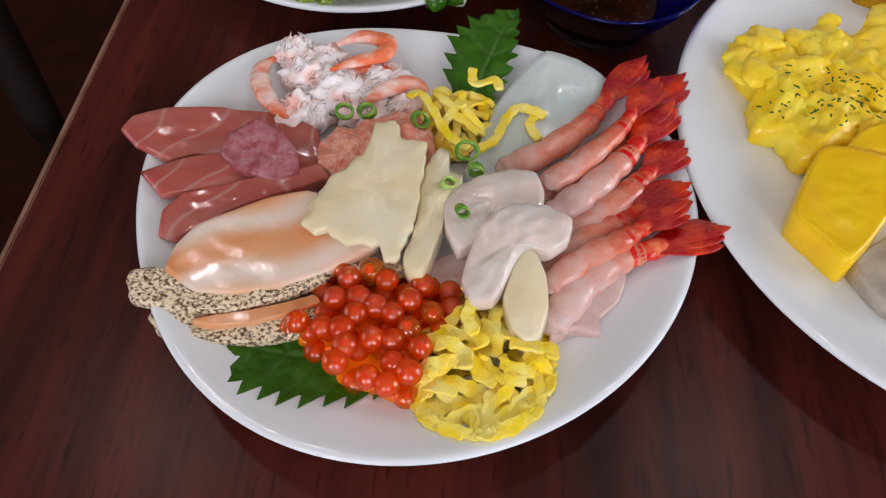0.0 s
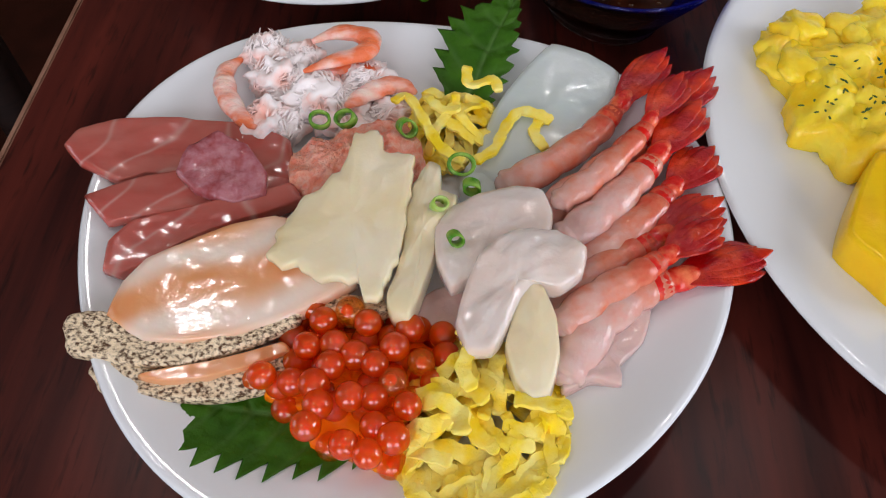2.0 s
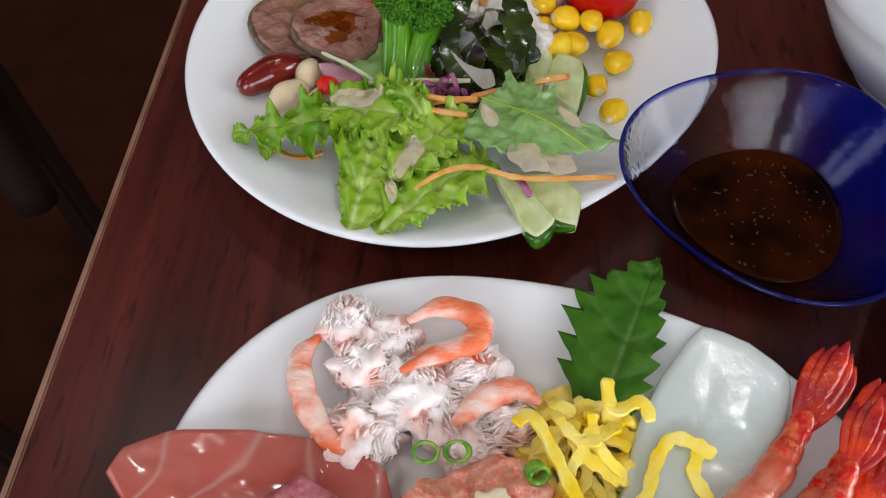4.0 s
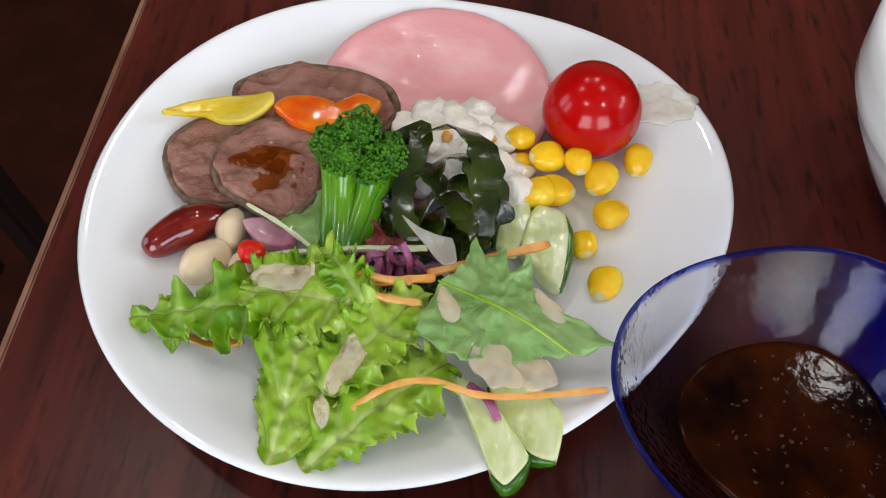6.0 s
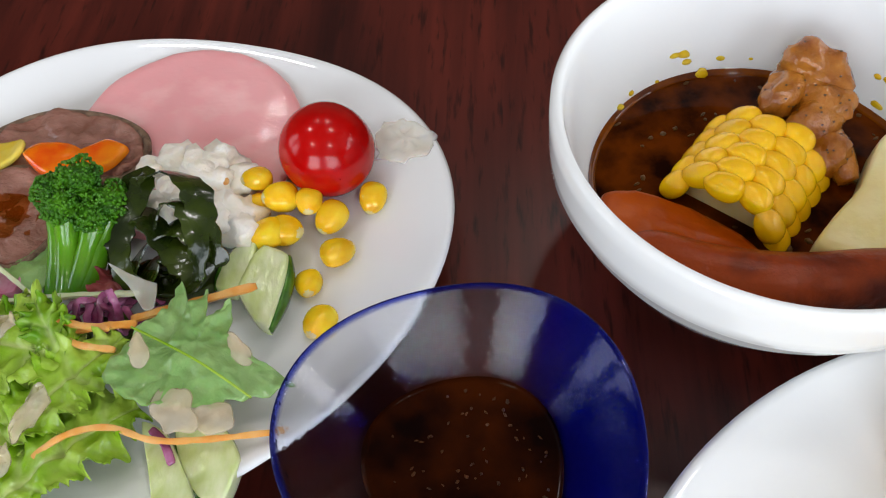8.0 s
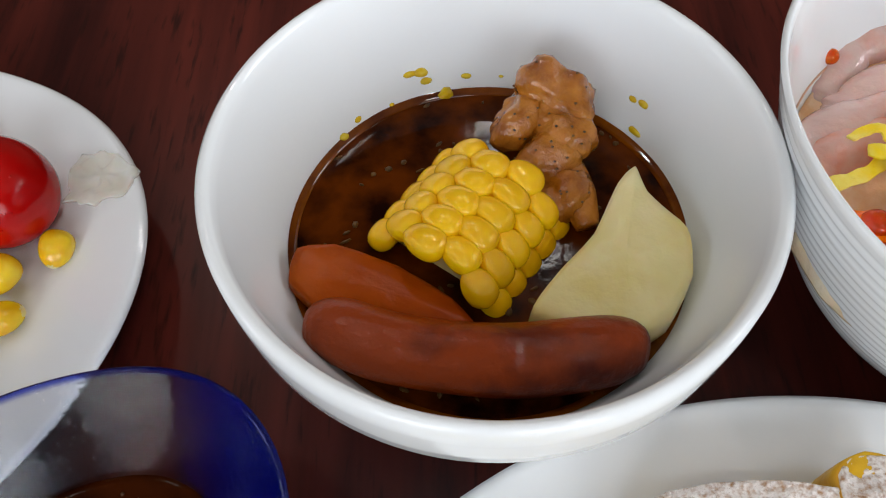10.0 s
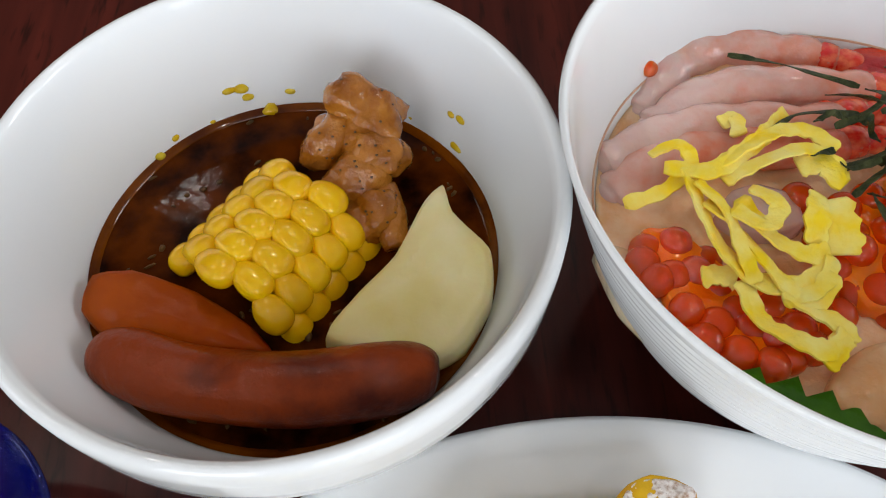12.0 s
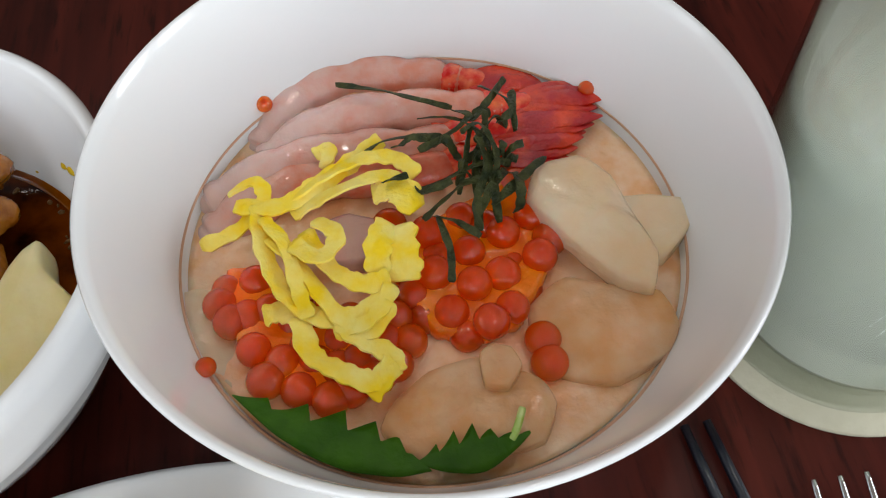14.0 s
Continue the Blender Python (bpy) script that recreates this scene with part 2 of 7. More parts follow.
window_wall("wall_south", WALL_W - 0.1, WALL_E + 0.1, -1.4, 1.6, 0.1, 1.5, lambda a, b, c, d: box_data(a, WALL_S - 0.1, c, b, WALL_S, d))
window_wall("wall_west", WALL_S, WALL_N, -0.6, 0.8, 0.1, 1.5, lambda a, b, c, d: box_data(WALL_W - 0.1, a, c, WALL_W, b, d))
window_wall("wall_east", WALL_S, WALL_N, -0.6, 0.8, 0.1, 1.5, lambda a, b, c, d: box_data(WALL_E, a, c, WALL_E + 0.1, b, d))
for lx, ly in LAMPS:
    dl = thing("downlight", lx, ly, CEIL, "small round recessed ceiling lamp", "lamp", "ceiling lamps")
    mesh_ob("trim_ring", *lathe_data([(0.135, 0.0), (0.135, -0.008), (0.128, -0.011), (0.122, -0.008), (0.122, 0.0)], 32, close=False), M_LAMP, dl)

table = thing("table", 0.3, 0.1, FLOOR, "dark mahogany laminate table with a worn edge", "table")
TX1, TY0, TY1 = 0.95, -0.36, 0.62


def tpart(name, x0, y0, z0, x1, y1, z1, mat, bev, label=""):
    return box(name, x0 - 0.3, y0 - 0.1, z0 - FLOOR, x1 - 0.3, y1 - 0.1, z1 - FLOOR, mat, table, bev, label)


tpart("tabletop", TABLE_W + 0.0015, TY0, -0.032, TX1, TY1, 0.0, M_WOOD, 0.0008)
tpart("edge_band", TABLE_W - 0.0015, TY0, -0.031, TABLE_W + 0.0013, TY1, -0.0004, M_TRIM, 0.0006, "pale worn edge strip")
for fx in (TABLE_W + 0.10, TX1 - 0.16):
    for fy in (TY0 + 0.08, TY1 - 0.14):
        tpart("leg", fx, fy, FLOOR, fx + 0.055, fy + 0.055, -0.0325, M_DARK, 0.003)

# ---- tableware ----
PLATE = [(0.0, 0.0085), (0.30, 0.0085), (0.52, 0.0089), (0.66, 0.0103), (0.78, 0.0132), (0.88, 0.0166), (0.95, 0.0193), (0.975, 0.0202), (0.99, 0.0203),
         (1.0, 0.0196), (0.997, 0.0186), (0.97, 0.0172), (0.88, 0.0134), (0.76, 0.0085), (0.66, 0.0050), (0.60, 0.0040), (0.585, 0.0004), (0.57, 0.0), (0.555, 0.0004), (0.54, 0.0032), (0.3, 0.0036), (0.0, 0.0036)]


def plate(name, x, y, r, top, c, label):
    prof = [(q * r, z * top / 0.0203) for q, z in PLATE]
    vs, fs = lathe_data(prof, 160, fourier(c), close=False)
    ob = mesh_ob(name, vs, fs, M_PORC)
    ob.location = (x, y, 0)
    return tagged(ob, label, "plate")


plate("sashimi_plate", 0, 0, 0.1, 0.0203, (0.0175, -0.0348, 0.0168, 0.0329, -0.0096, -0.0026), "white porcelain coupe plate holding assorted sashimi")
plate("salad_plate", -0.0318, 0.2010, 0.0979, 0.0215, (0.0426, 0.0056, 0.021, 0.0227, 0.0012, 0.0071), "white porcelain oval coupe plate holding a salad")
plate("egg_plate", 0.2314, 0.0341, 0.1333, 0.0214, (-0.0059, -0.0005, -0.001, -0.0052, -0.0084, -0.0021), "large white porcelain plate with eggs and toast")

B1X, B1Y, B2X, B2Y = 0.1652, 0.2084, 0.2979, 0.2065
BOWL1 = [(0.0, 0.0075), (0.018, 0.0078), (0.032, 0.012), (0.043, 0.021), (0.052, 0.034), (0.0575, 0.049), (0.0608, 0.062), (0.0615, 0.0655), (0.0625, 0.0669), (0.0637, 0.0668),
         (0.0648, 0.0656), (0.0648, 0.060), (0.0644, 0.053), (0.0640, 0.0485), (0.0622, 0.0462), (0.0606, 0.041), (0.0568, 0.034), (0.0514, 0.0245),
         (0.0438, 0.0130), (0.038, 0.0065), (0.0345, 0.005), (0.034, 0.0006), (0.0325, 0.0), (0.031, 0.0006), (0.030, 0.0035), (0.0, 0.0035)]
b1 = mesh_ob("stew_bowl", *lathe_data(BOWL1, 128, close=False), M_PORC)
b1.location = (B1X, B1Y, 0)
tagged(b1, "white porcelain bowl with a stepped rim, holding stew", "bowl")


def bowl2_profile():
    inner = [(0.0, 0.008), (0.018, 0.0084), (0.034, 0.0125), (0.047, 0.022), (0.0565, 0.037), (0.0630, 0.053), (0.0675, 0.067), (0.0690, 0.0745), (0.0700, 0.0772), (0.0708, 0.0777), (0.0715, 0.0768)]
    outer = []
    for i in range(60):
        t = i / 59
        z = 0.0745 - t * 0.064
        r = 0.0345 + 0.0365 * max(0.0, (z - 0.0065) / 0.070) ** 0.52
        outer.append((r + 0.0002 * math.sin(i * 1.9), z))
    return inner + outer + [(0.037, 0.0065), (0.0365, 0.0006), (0.035, 0.0), (0.0335, 0.0006), (0.0325, 0.004), (0.0, 0.004)]


b2 = mesh_ob("seafood_bowl", *lathe_data(bowl2_profile(), 144, close=False), M_PORC)
b2.location = (B2X, B2Y, 0)
tagged(b2, "white porcelain rice bowl with fine turned ridges", "bowl")

# ---- food helpers ----
def n3(x, y, z, f):
    return noise.noise((x * f, y * f, z * f))


def slab(name, outline, z, thick, mat, label="", category="", parent=None, per=5, rings=9, slope=(0.0, 0.0), dome=0.0, ruf=0.0006, rf=90.0, edge=0.0, ef=250.0,
         ruffle=0.0, rk=9, round_=0.35, group="", seed=0.0, bend=0.0, bend_dir=0.0, pivot=None, frill=0.0, sharp=0.5):
    """A soft slice: smoothed outline, rounded edge, uneven top. Its underside lies at z; slope tips it; ruffle waves the edge."""
    pts = smooth_line(outline, per, True) if per > 1 else [Vector((*p, 0)) for p in outline]
    if per > 1 and sharp:
        m = len(outline)
        straight = [Vector((*outline[i // per], 0)).lerp(Vector((*outline[(i // per + 1) % m], 0)), (i % per) / per) for i in range(m * per)]
        pts = [a.lerp(b, sharp) for a, b in zip(pts, straight)]
    cx, cy = sum(p.x for p in pts) / len(pts), sum(p.y for p in pts) / len(pts)
    rr = sum((p - Vector((cx, cy, 0))).length for p in pts) / len(pts)
    if pivot:
        cx, cy = pivot
    n = len(pts)
    vs, fs = [], []
    lv = [(k / rings * 0.955, 1.0) for k in range(1, rings + 1)] + [(0.985, 1 - round_ * 0.45), (1.0, 0.6), (1.0, 0.15), (0.97, 0.0), (0.5, 0.0)]
    ca, sa = math.cos(bend_dir), math.sin(bend_dir)

    def pt(i, s, h):
        d = pts[i] - Vector((cx, cy, 0))
        if edge and s > 0.5:
            d = d * (1 + edge * n3(pts[i].x, pts[i].y, seed, ef) * (s - 0.5) * 2)
        x, y = d.x * s, d.y * s
        wob = ruf * n3(cx + x, cy + y, seed + z * 20, rf) + 0.45 * ruf * n3(cx + x, cy + y, seed + 3, rf * 2.7) + 0.2 * ruf * n3(cx + x, cy + y, seed + 5, rf * 6)
        rip = 1.3 * ruffle * s ** 2.2 * (math.sin(rk * 2 * math.pi * i / n + seed) + 0.6 * math.sin(rk * 1.7 * 2 * math.pi * i / n + seed * 2) + 1.2 * n3(cx + x, cy + y, seed, 160))
        if frill and s > 0.6:
            rip += frill * ((s - 0.6) / 0.4) ** 2 * (n3(cx + x, cy + y, seed, 420) + 0.7 * n3(cx + x, cy + y, seed + 9, 190)) * 2.2
        along = (x * ca + y * sa) / rr
        return (x, y, thick * h + dome * (1 - s * s) * h + slope[0] * x + slope[1] * y + wob + rip + bend * along * along)

    vs.append((0, 0, thick + dome + ruf * n3(cx, cy, seed + z * 20, rf)))
    for s, h in lv:
        vs += [pt(i, s, h) for i in range(n)]
    for i in range(n):
        j = (i + 1) % n
        fs.append([0, 1 + i, 1 + j])
        for k in range(len(lv) - 1):
            a = 1 + k * n
            fs.append([a + i, a + n + i, a + n + j, a + j])
    last = 1 + (len(lv) - 1) * n
    vs.append((0, 0, 0))
    for i in range(n):
        fs.append([last + i, len(vs) - 1, last + (i + 1) % n])
    ob = mesh_ob(name, vs, fs, mat, parent)
    base = parent.location if parent else Vector((0, 0, 0))
    ob.location = Vector((cx, cy, z)) - base
    if category:
        tagged(ob, label, category, group)
    elif label:
        ob["label"] = label
    return ob


def tube_data(pts, radii, seg=12, flat=1.0, ring=0.0, rk=0):
    """A tube along points; radii given for a few stations; flat squashes its height."""
    line = smooth_line(pts, 6)
    n = len(line)
    vs, fs = [], []
    for i, p in enumerate(line):
        t = (line[min(i + 1, n - 1)] - line[max(i - 1, 0)]).normalized()
        side = t.cross(Vector((0, 0, 1)))
        side = side.normalized() if side.length > 1e-6 else Vector((1, 0, 0))
        up = side.cross(t)
        u = i / (n - 1) * (len(radii) - 1)
        a = min(int(u), len(radii) - 2)
        r = radii[a] + (radii[a + 1] - radii[a]) * (u - a)
        if ring:
            r *= 1 - ring * abs(math.sin(rk * math.pi * i / (n - 1))) ** 6
        for k in range(seg):
            g = 2 * math.pi * k / seg
            vs.append(p + side * r * math.cos(g) + up * r * flat * math.sin(g))
    for i in range(n - 1):
        for k in range(seg):
            l = (k + 1) % seg
            fs.append([i * seg + k, i * seg + l, (i + 1) * seg + l, (i + 1) * seg + k])
    fs.append(list(reversed(range(seg))))
    fs.append([(n - 1) * seg + k for k in range(seg)])
    return vs, fs


def ribbon_data(pts, width, thick, twist=0.0, per=6, phase=0.0, wob=0.0):
    """A flat strip along points, slowly twisting."""
    line = smooth_line(pts, per)
    n = len(line)
    vs, fs = [], []
    for i, p in enumerate(line):
        t = (line[min(i + 1, n - 1)] - line[max(i - 1, 0)]).normalized()
        side = t.cross(Vector((0, 0, 1)))
        side = side.normalized() if side.length > 1e-6 else Vector((1, 0, 0))
        up = side.cross(t)
        a = 0.45 * phase + 0.5 * twist * math.sin(i / n * 5 + phase)
        s, u = side * math.cos(a) + up * math.sin(a), up * math.cos(a) - side * math.sin(a)
        w = width * (1 + wob * math.sin(i * 1.7 + phase * 3)) * (0.75 if i in (0, n - 1) else 1)
        for q in ((-1, -1), (-0.4, -1.25), (0.4, -1.25), (1, -1), (1, 1), (0.4, 1.25), (-0.4, 1.25), (-1, 1)):
            rag = 1 + 0.16 * n3(p.x + q[0] * 0.003, p.y, p.z + phase, 420) * (wob > 0)
            vs.append(p + s * q[0] * rag * w / 2 + u * (q[1] * thick / 2 + (0.0004 * n3(p.x, p.y + q[0] * 0.002, p.z, 300) if wob else 0.0)))
    for i in range(n - 1):
        for k in range(8):
            l = (k + 1) % 8
            fs.append([i * 8 + k, i * 8 + l, (i + 1) * 8 + l, (i + 1) * 8 + k])
    fs.append(list(reversed(range(8))))
    fs.append([(n - 1) * 8 + k for k in range(8)])
    return vs, fs


def crisp(ob):
    """Keeps the four cut edges of a strip sharp."""
    me = ob.data
    for e in me.edges:
        a, b = e.vertices
        if a % 8 == b % 8 and a % 8 in (0, 3, 4, 7):
            e.use_edge_sharp = True
    return ob


def ico_data(sub):
    bm = bmesh.new()
    bmesh.ops.create_icosphere(bm, subdivisions=sub, radius=1)
    bm.verts.index_update()
    out = [v.co.copy() for v in bm.verts], [[v.index for v in f.verts] for f in bm.faces]
    bm.free()
    return out


ICO = {k: ico_data(k) for k in (1, 2, 3, 4)}


def blob_data(x, y, z, rx, ry, rz, turn=0.0, amp=0.0, f=100.0, sub=3, seed=0.0, fine=0.0):
    vs, fs = ICO[sub]
    c, s = math.cos(turn), math.sin(turn)
    out = []
    for v in vs:
        k = 1.0
        px, py, pz = v.x * rx, v.y * ry, v.z * rz
        if amp:
            k += amp * n3(px + seed, py + x, pz + y, f)
        if fine:
            k += fine * n3(px + seed, py + x, pz + y, f * 4)
        px, py, pz = px * k, py * k, pz * k
        out.append(Vector((x + c * px - s * py, y + s * px + c * py, z + pz)))
    return out, fs


def joined(parts):
    vs, fs = [], []
    for v, f in parts:
        o = len(vs)
        vs += list(v)
        fs += [[i + o for i in q] for q in f]
    return vs, fs


def place_mesh(name, data, mat, label="", category="", parent=None, group="", kind="", smooth=True):
    """Links a mesh given in world places, with its origin at its middle, or under its parent."""
    vs, fs = data
    vs = [Vector(v) for v in vs]
    if parent:
        o = parent.location.copy()
        p = parent
        while p.parent:
            p = p.parent
            o += p.location
    else:
        o = Vector((sum(v.x for v in vs), sum(v.y for v in vs), 0)) / len(vs)
        o.z = min(v.z for v in vs)
    ob = mesh_ob(name, [v - o for v in vs], fs, mat, parent, smooth)
    if not parent:
        ob.location = o
    if category:
        tagged(ob, label, category, group, kind)
    elif label:
        ob["label"] = label
    return ob


LEAF_TOPS = []


def spread(values, u):
    """Smooth value at u of a row of even stations."""
    k = u * (len(values) - 1)
    i = min(int(k), len(values) - 2)
    t = k - i
    t = t * t * (3 - 2 * t)
    return values[i] + (values[i + 1] - values[i]) * t


def leaf_sheet(name, base, tip, wl, wr, zs, mat, label, category, group, nu=190, nv=14, teeth=0, depth=0.0, ruffle=0.0, freq=6.0, veins=6.0, lean=0.4,
               pillow=0.0004, rag=0.0, sway=0.0, fold=0.0, seed=0.0, floor=None):
    """A thin leaf along its rib from base to tip. wl, wr: half widths to both sides; zs: heights of the rib; teeth or frills at the margin."""
    a, d = Vector((*base, 0)), Vector((tip[0] - base[0], tip[1] - base[1], 0))
    ln = d.length
    fw = d / ln
    sd = Vector((-fw.y, fw.x, 0))
    top, ribs = [], []
    for i in range(nu + 1):
        u = i / nu
        c = a + d * u + sd * sway * math.sin(math.pi * u)
        for j in range(-nv, nv + 1):
            v = j / nv
            av = abs(v)
            w = spread(wl if v > 0 else wr, u)
            k = 1.0
            if teeth:
                saw = (u * teeth + (0.4 if v < 0 else 0.0)) % 1.0
                k += depth * (saw - 0.55) * av ** 5
            if rag:
                k += rag * (n3(u * ln, seed, 1 if v > 0 else 7, 280) * av ** 2 + 0.9 * n3(u * ln, seed + 4, 1 if v > 0 else 7, 1000) * av ** 6)
            p = c + sd * v * w * k + fw * lean * w * av ** 1.6
            q = u * veins * ln / 0.05 - av * lean * 1.1
            f = abs(q - round(q))
            ridge = math.exp(-(f / 0.10) ** 2) * (1 - 0.55 * av)
            mid = math.exp(-(v * w / (0.0008 * (1.25 - u))) ** 2)
            z = spread(zs, u) + fold * av * w - pillow * (ridge + mid) * 1.2 + pillow * 2 * n3(p.x, p.y, seed, 260)
            if ruffle:
                wave = math.sin(6.283 * freq * u + seed * 3 + (2.0 if v < 0 else 0)) + 0.8 * math.sin(6.283 * freq * 2.3 * u + seed) * av + 1.3 * n3(p.x, p.y, seed, 210) + 1.1 * av * n3(p.x, p.y, seed + 2, 520)
                z += ruffle * av ** 1.8 * wave
                p += sd * (0.35 * ruffle * av ** 3 * math.sin(6.283 * freq * 1.6 * u + seed * 5))
            if floor:
                z = max(z, floor(p.x, p.y) + 0.0007)
            top.append(Vector((p.x, p.y, z)))
            ribs.append(min(1.0, max(mid * (1.0 - 0.4 * u), ridge * 0.42)))
    m = 2 * nv + 1
    nt_ = len(top)
    vs = top + [p - Vector((0, 0, 0.0003)) for p in top]
    fs = []
    for i in range(nu):
        for j in range(m - 1):
            q = i * m + j
            fs.append([q, q + m, q + m + 1, q + 1])
            fs.append([nt_ + q, nt_ + q + 1, nt_ + q + m + 1, nt_ + q + m])
        for q, r in ((i * m, i * m + m), (i * m + 2 * m - 1, i * m + m - 1)):
            fs.append([q, nt_ + q, nt_ + r, r])
    for j in range(m - 1):
        q = nu * m + j
        fs.append([j + 1, nt_ + j + 1, nt_ + j, j])
        fs.append([q, nt_ + q, nt_ + q + 1, q + 1])
    LEAF_TOPS.extend(top[::2])
    ob = place_mesh(name, (vs, fs), mat, label, category, group=group)
    with_attribute(ob, "vein", ribs + ribs)
    return ob


def with_attribute(ob, name, values):
    ob.data.attributes.new(name, "FLOAT", "POINT").data.foreach_set("value", [float(v) for v in values])
    return ob


# ---- food materials ----
M_TUNA = material("tuna flesh", (0.46, 0.115, 0.095), (0.53, 0.20, 0.165), 24, 0.15, sss=0.45, sss_r=(0.007, 0.002, 0.0015), bump=0.14, bump_scale=120, stretch=(1, 2.2, 1), wave=(17, 9, 25, (0.58, 0.27, 0.23), 26.0), coat=0.7, clear=0.12, clear_tint=(0.9, 0.5, 0.45))
M_TUNA_DARK = material("dark tuna face", (0.29, 0.065, 0.070), (0.42, 0.18, 0.20), 260, 0.2, sss=0.3, sss_r=(0.004, 0.002, 0.001), bump=0.6, bump_scale=420, coat=0.8)
M_SALMON = material("pale salmon flesh", (0.70, 0.31, 0.14), (0.76, 0.46, 0.29), 24, 0.16, sss=0.4, sss_r=(0.006, 0.003, 0.002), bump=0.35, bump_scale=90, coat=0.6, wave=(14, 3, 70, (0.84, 0.68, 0.56), 2.0))
M_SKIN = material("seared fish skin", (0.86, 0.71, 0.50), (0.080, 0.034, 0.012), 760, 0.36, bump=1.0, bump_scale=620, lo=0.44, hi=0.62, detail=12, stretch=(1, 1.4, 1), coat=0.25)
M_CREAM = material("pale cream fish slice", (0.80, 0.69, 0.44), (0.85, 0.77, 0.58), 36, 0.24, sss=0.5, sss_r=(0.008, 0.006, 0.004), bump=0.3, bump_scale=190, coat=0.3, clear=0.06, clear_tint=(0.95, 0.9, 0.75))
M_SCALLOP = material("raw scallop", (0.80, 0.67, 0.59), (0.85, 0.79, 0.74), 45, 0.12, sss=0.4, sss_r=(0.007, 0.005, 0.004), bump=0.5, bump_scale=220, coat=0.9, clear=0.10, clear_tint=(0.97, 0.90, 0.85))
M_SCALLOP_W = material("amber raw scallop", (0.80, 0.47, 0.23), (0.86, 0.65, 0.45), 90, 0.12, sss=0.4, sss_r=(0.010, 0.006, 0.004), bump=0.7, bump_scale=300, coat=0.8, clear=0.42, clear_tint=(0.98, 0.90, 0.78))
M_SCALLOP_B = material("pale amber scallop", (0.91, 0.81, 0.63), (0.87, 0.67, 0.45), 70, 0.12, sss=0.4, sss_r=(0.009, 0.006, 0.004), bump=0.6, bump_scale=260, coat=0.8, clear=0.28, clear_tint=(0.98, 0.92, 0.82))
M_SQUID = material("white squid", (0.72, 0.80, 0.78), (0.80, 0.84, 0.81), 40, 0.20, sss=0.4, sss_r=(0.006, 0.006, 0.005), bump=0.35, bump_scale=130, coat=0.5, clear=0.30, clear_tint=(0.93, 0.98, 0.96))
def shrimp_material(name, shift):
    """Clear pink flesh that turns red towards the tail, with fine red flecks."""
    m = material(name, (0.8, 0.4, 0.3), (0.8, 0.4, 0.3), 120, 0.12, sss=0.5, sss_r=(0.006, 0.003, 0.002), bump=0.7, bump_scale=230, coat=0.8, clear=0.16, clear_tint=(0.97, 0.80, 0.74))
    nt = m.node_tree
    b = nt.nodes["Principled BSDF"]
    at = nt.nodes.new("ShaderNodeAttribute")
    at.attribute_name = "along"
    tc = nt.nodes.new("ShaderNodeTexCoord")
    nz = nt.nodes.new("ShaderNodeTexNoise")
    nz.inputs["Scale"].default_value, nz.inputs["Detail"].default_value = 170, 6
    nt.links.new(tc.outputs["Object"], nz.inputs["Vector"])
    ma = nt.nodes.new("ShaderNodeMath")
    ma.operation, ma.inputs[1].default_value, ma.inputs[2].default_value = "MULTIPLY_ADD", 0.75, -0.375 + shift
    nt.links.new(nz.outputs[0], ma.inputs[0])
    ad = nt.nodes.new("ShaderNodeMath")
    nt.links.new(ma.outputs[0], ad.inputs[0])
    nt.links.new(at.outputs["Fac"], ad.inputs[1])
    cr = nt.nodes.new("ShaderNodeValToRGB")
    e = cr.color_ramp.elements
    e[0].position, e[0].color = 0.12, (0.80, 0.57, 0.52, 1)
    e[1].position, e[1].color = 1.0, (0.60, 0.035, 0.018, 1)
    for p, c in ((0.38, (0.80, 0.43, 0.35, 1)), (0.58, (0.82, 0.26, 0.15, 1)), (0.80, (0.72, 0.08, 0.035, 1))):
        k = e.new(p)
        k.color = c
    nt.links.new(ad.outputs[0], cr.inputs[0])
    nt.links.new(cr.outputs[0], b.inputs["Base Color"])
    return m


M_SHRIMP = shrimp_material("raw sweet shrimp flesh", 0.04)
M_SHRIMP_PALE = shrimp_material("pale shrimp flesh", -0.16)
M_SHELL = material("red orange shrimp shell", (0.60, 0.030, 0.012), (0.82, 0.24, 0.12), 240, 0.18, sss=0.25, sss_r=(0.004, 0.001, 0.001), bump=0.7, bump_scale=340, coat=0.6, lo=0.42, hi=0.72)
M_TAIL = material("red shrimp tail", (0.34, 0.004, 0.003), (0.66, 0.065, 0.028), 130, 0.2, sss=0.15, sss_r=(0.003, 0.001, 0.001), bump=0.9, bump_scale=320, coat=0.5, lo=0.42, hi=0.70)
M_CRAB = material("white crab flakes", (1.0, 0.93, 0.91), (1.0, 0.58, 0.49), 95, 0.4, lo=0.47, hi=0.70, spec=0.3, bump=0.3, bump_scale=500)
M_CRAB_RED = material("orange crab leg meat", (0.80, 0.22, 0.11), (0.93, 0.72, 0.64), 75, 0.28, bump=0.8, bump_scale=320, coat=0.4, lo=0.40, hi=0.62, stretch=(1, 1.8, 1), sss=0.4, sss_r=(0.004, 0.002, 0.001))
M_MASAGO = material("pink fish roe paste", (0.74, 0.25, 0.17), (0.80, 0.46, 0.36), 420, 0.3, sss=0.5, sss_r=(0.004, 0.002, 0.001), bump=1.0, bump_scale=900, coat=0.3)
M_EGG = material("yellow shredded omelette", (0.97, 0.71, 0.10), (1.0, 0.85, 0.33), 130, 0.5, spec=0.2, bump=0.8, bump_scale=330, sss=0.3, sss_r=(0.004, 0.003, 0.001))
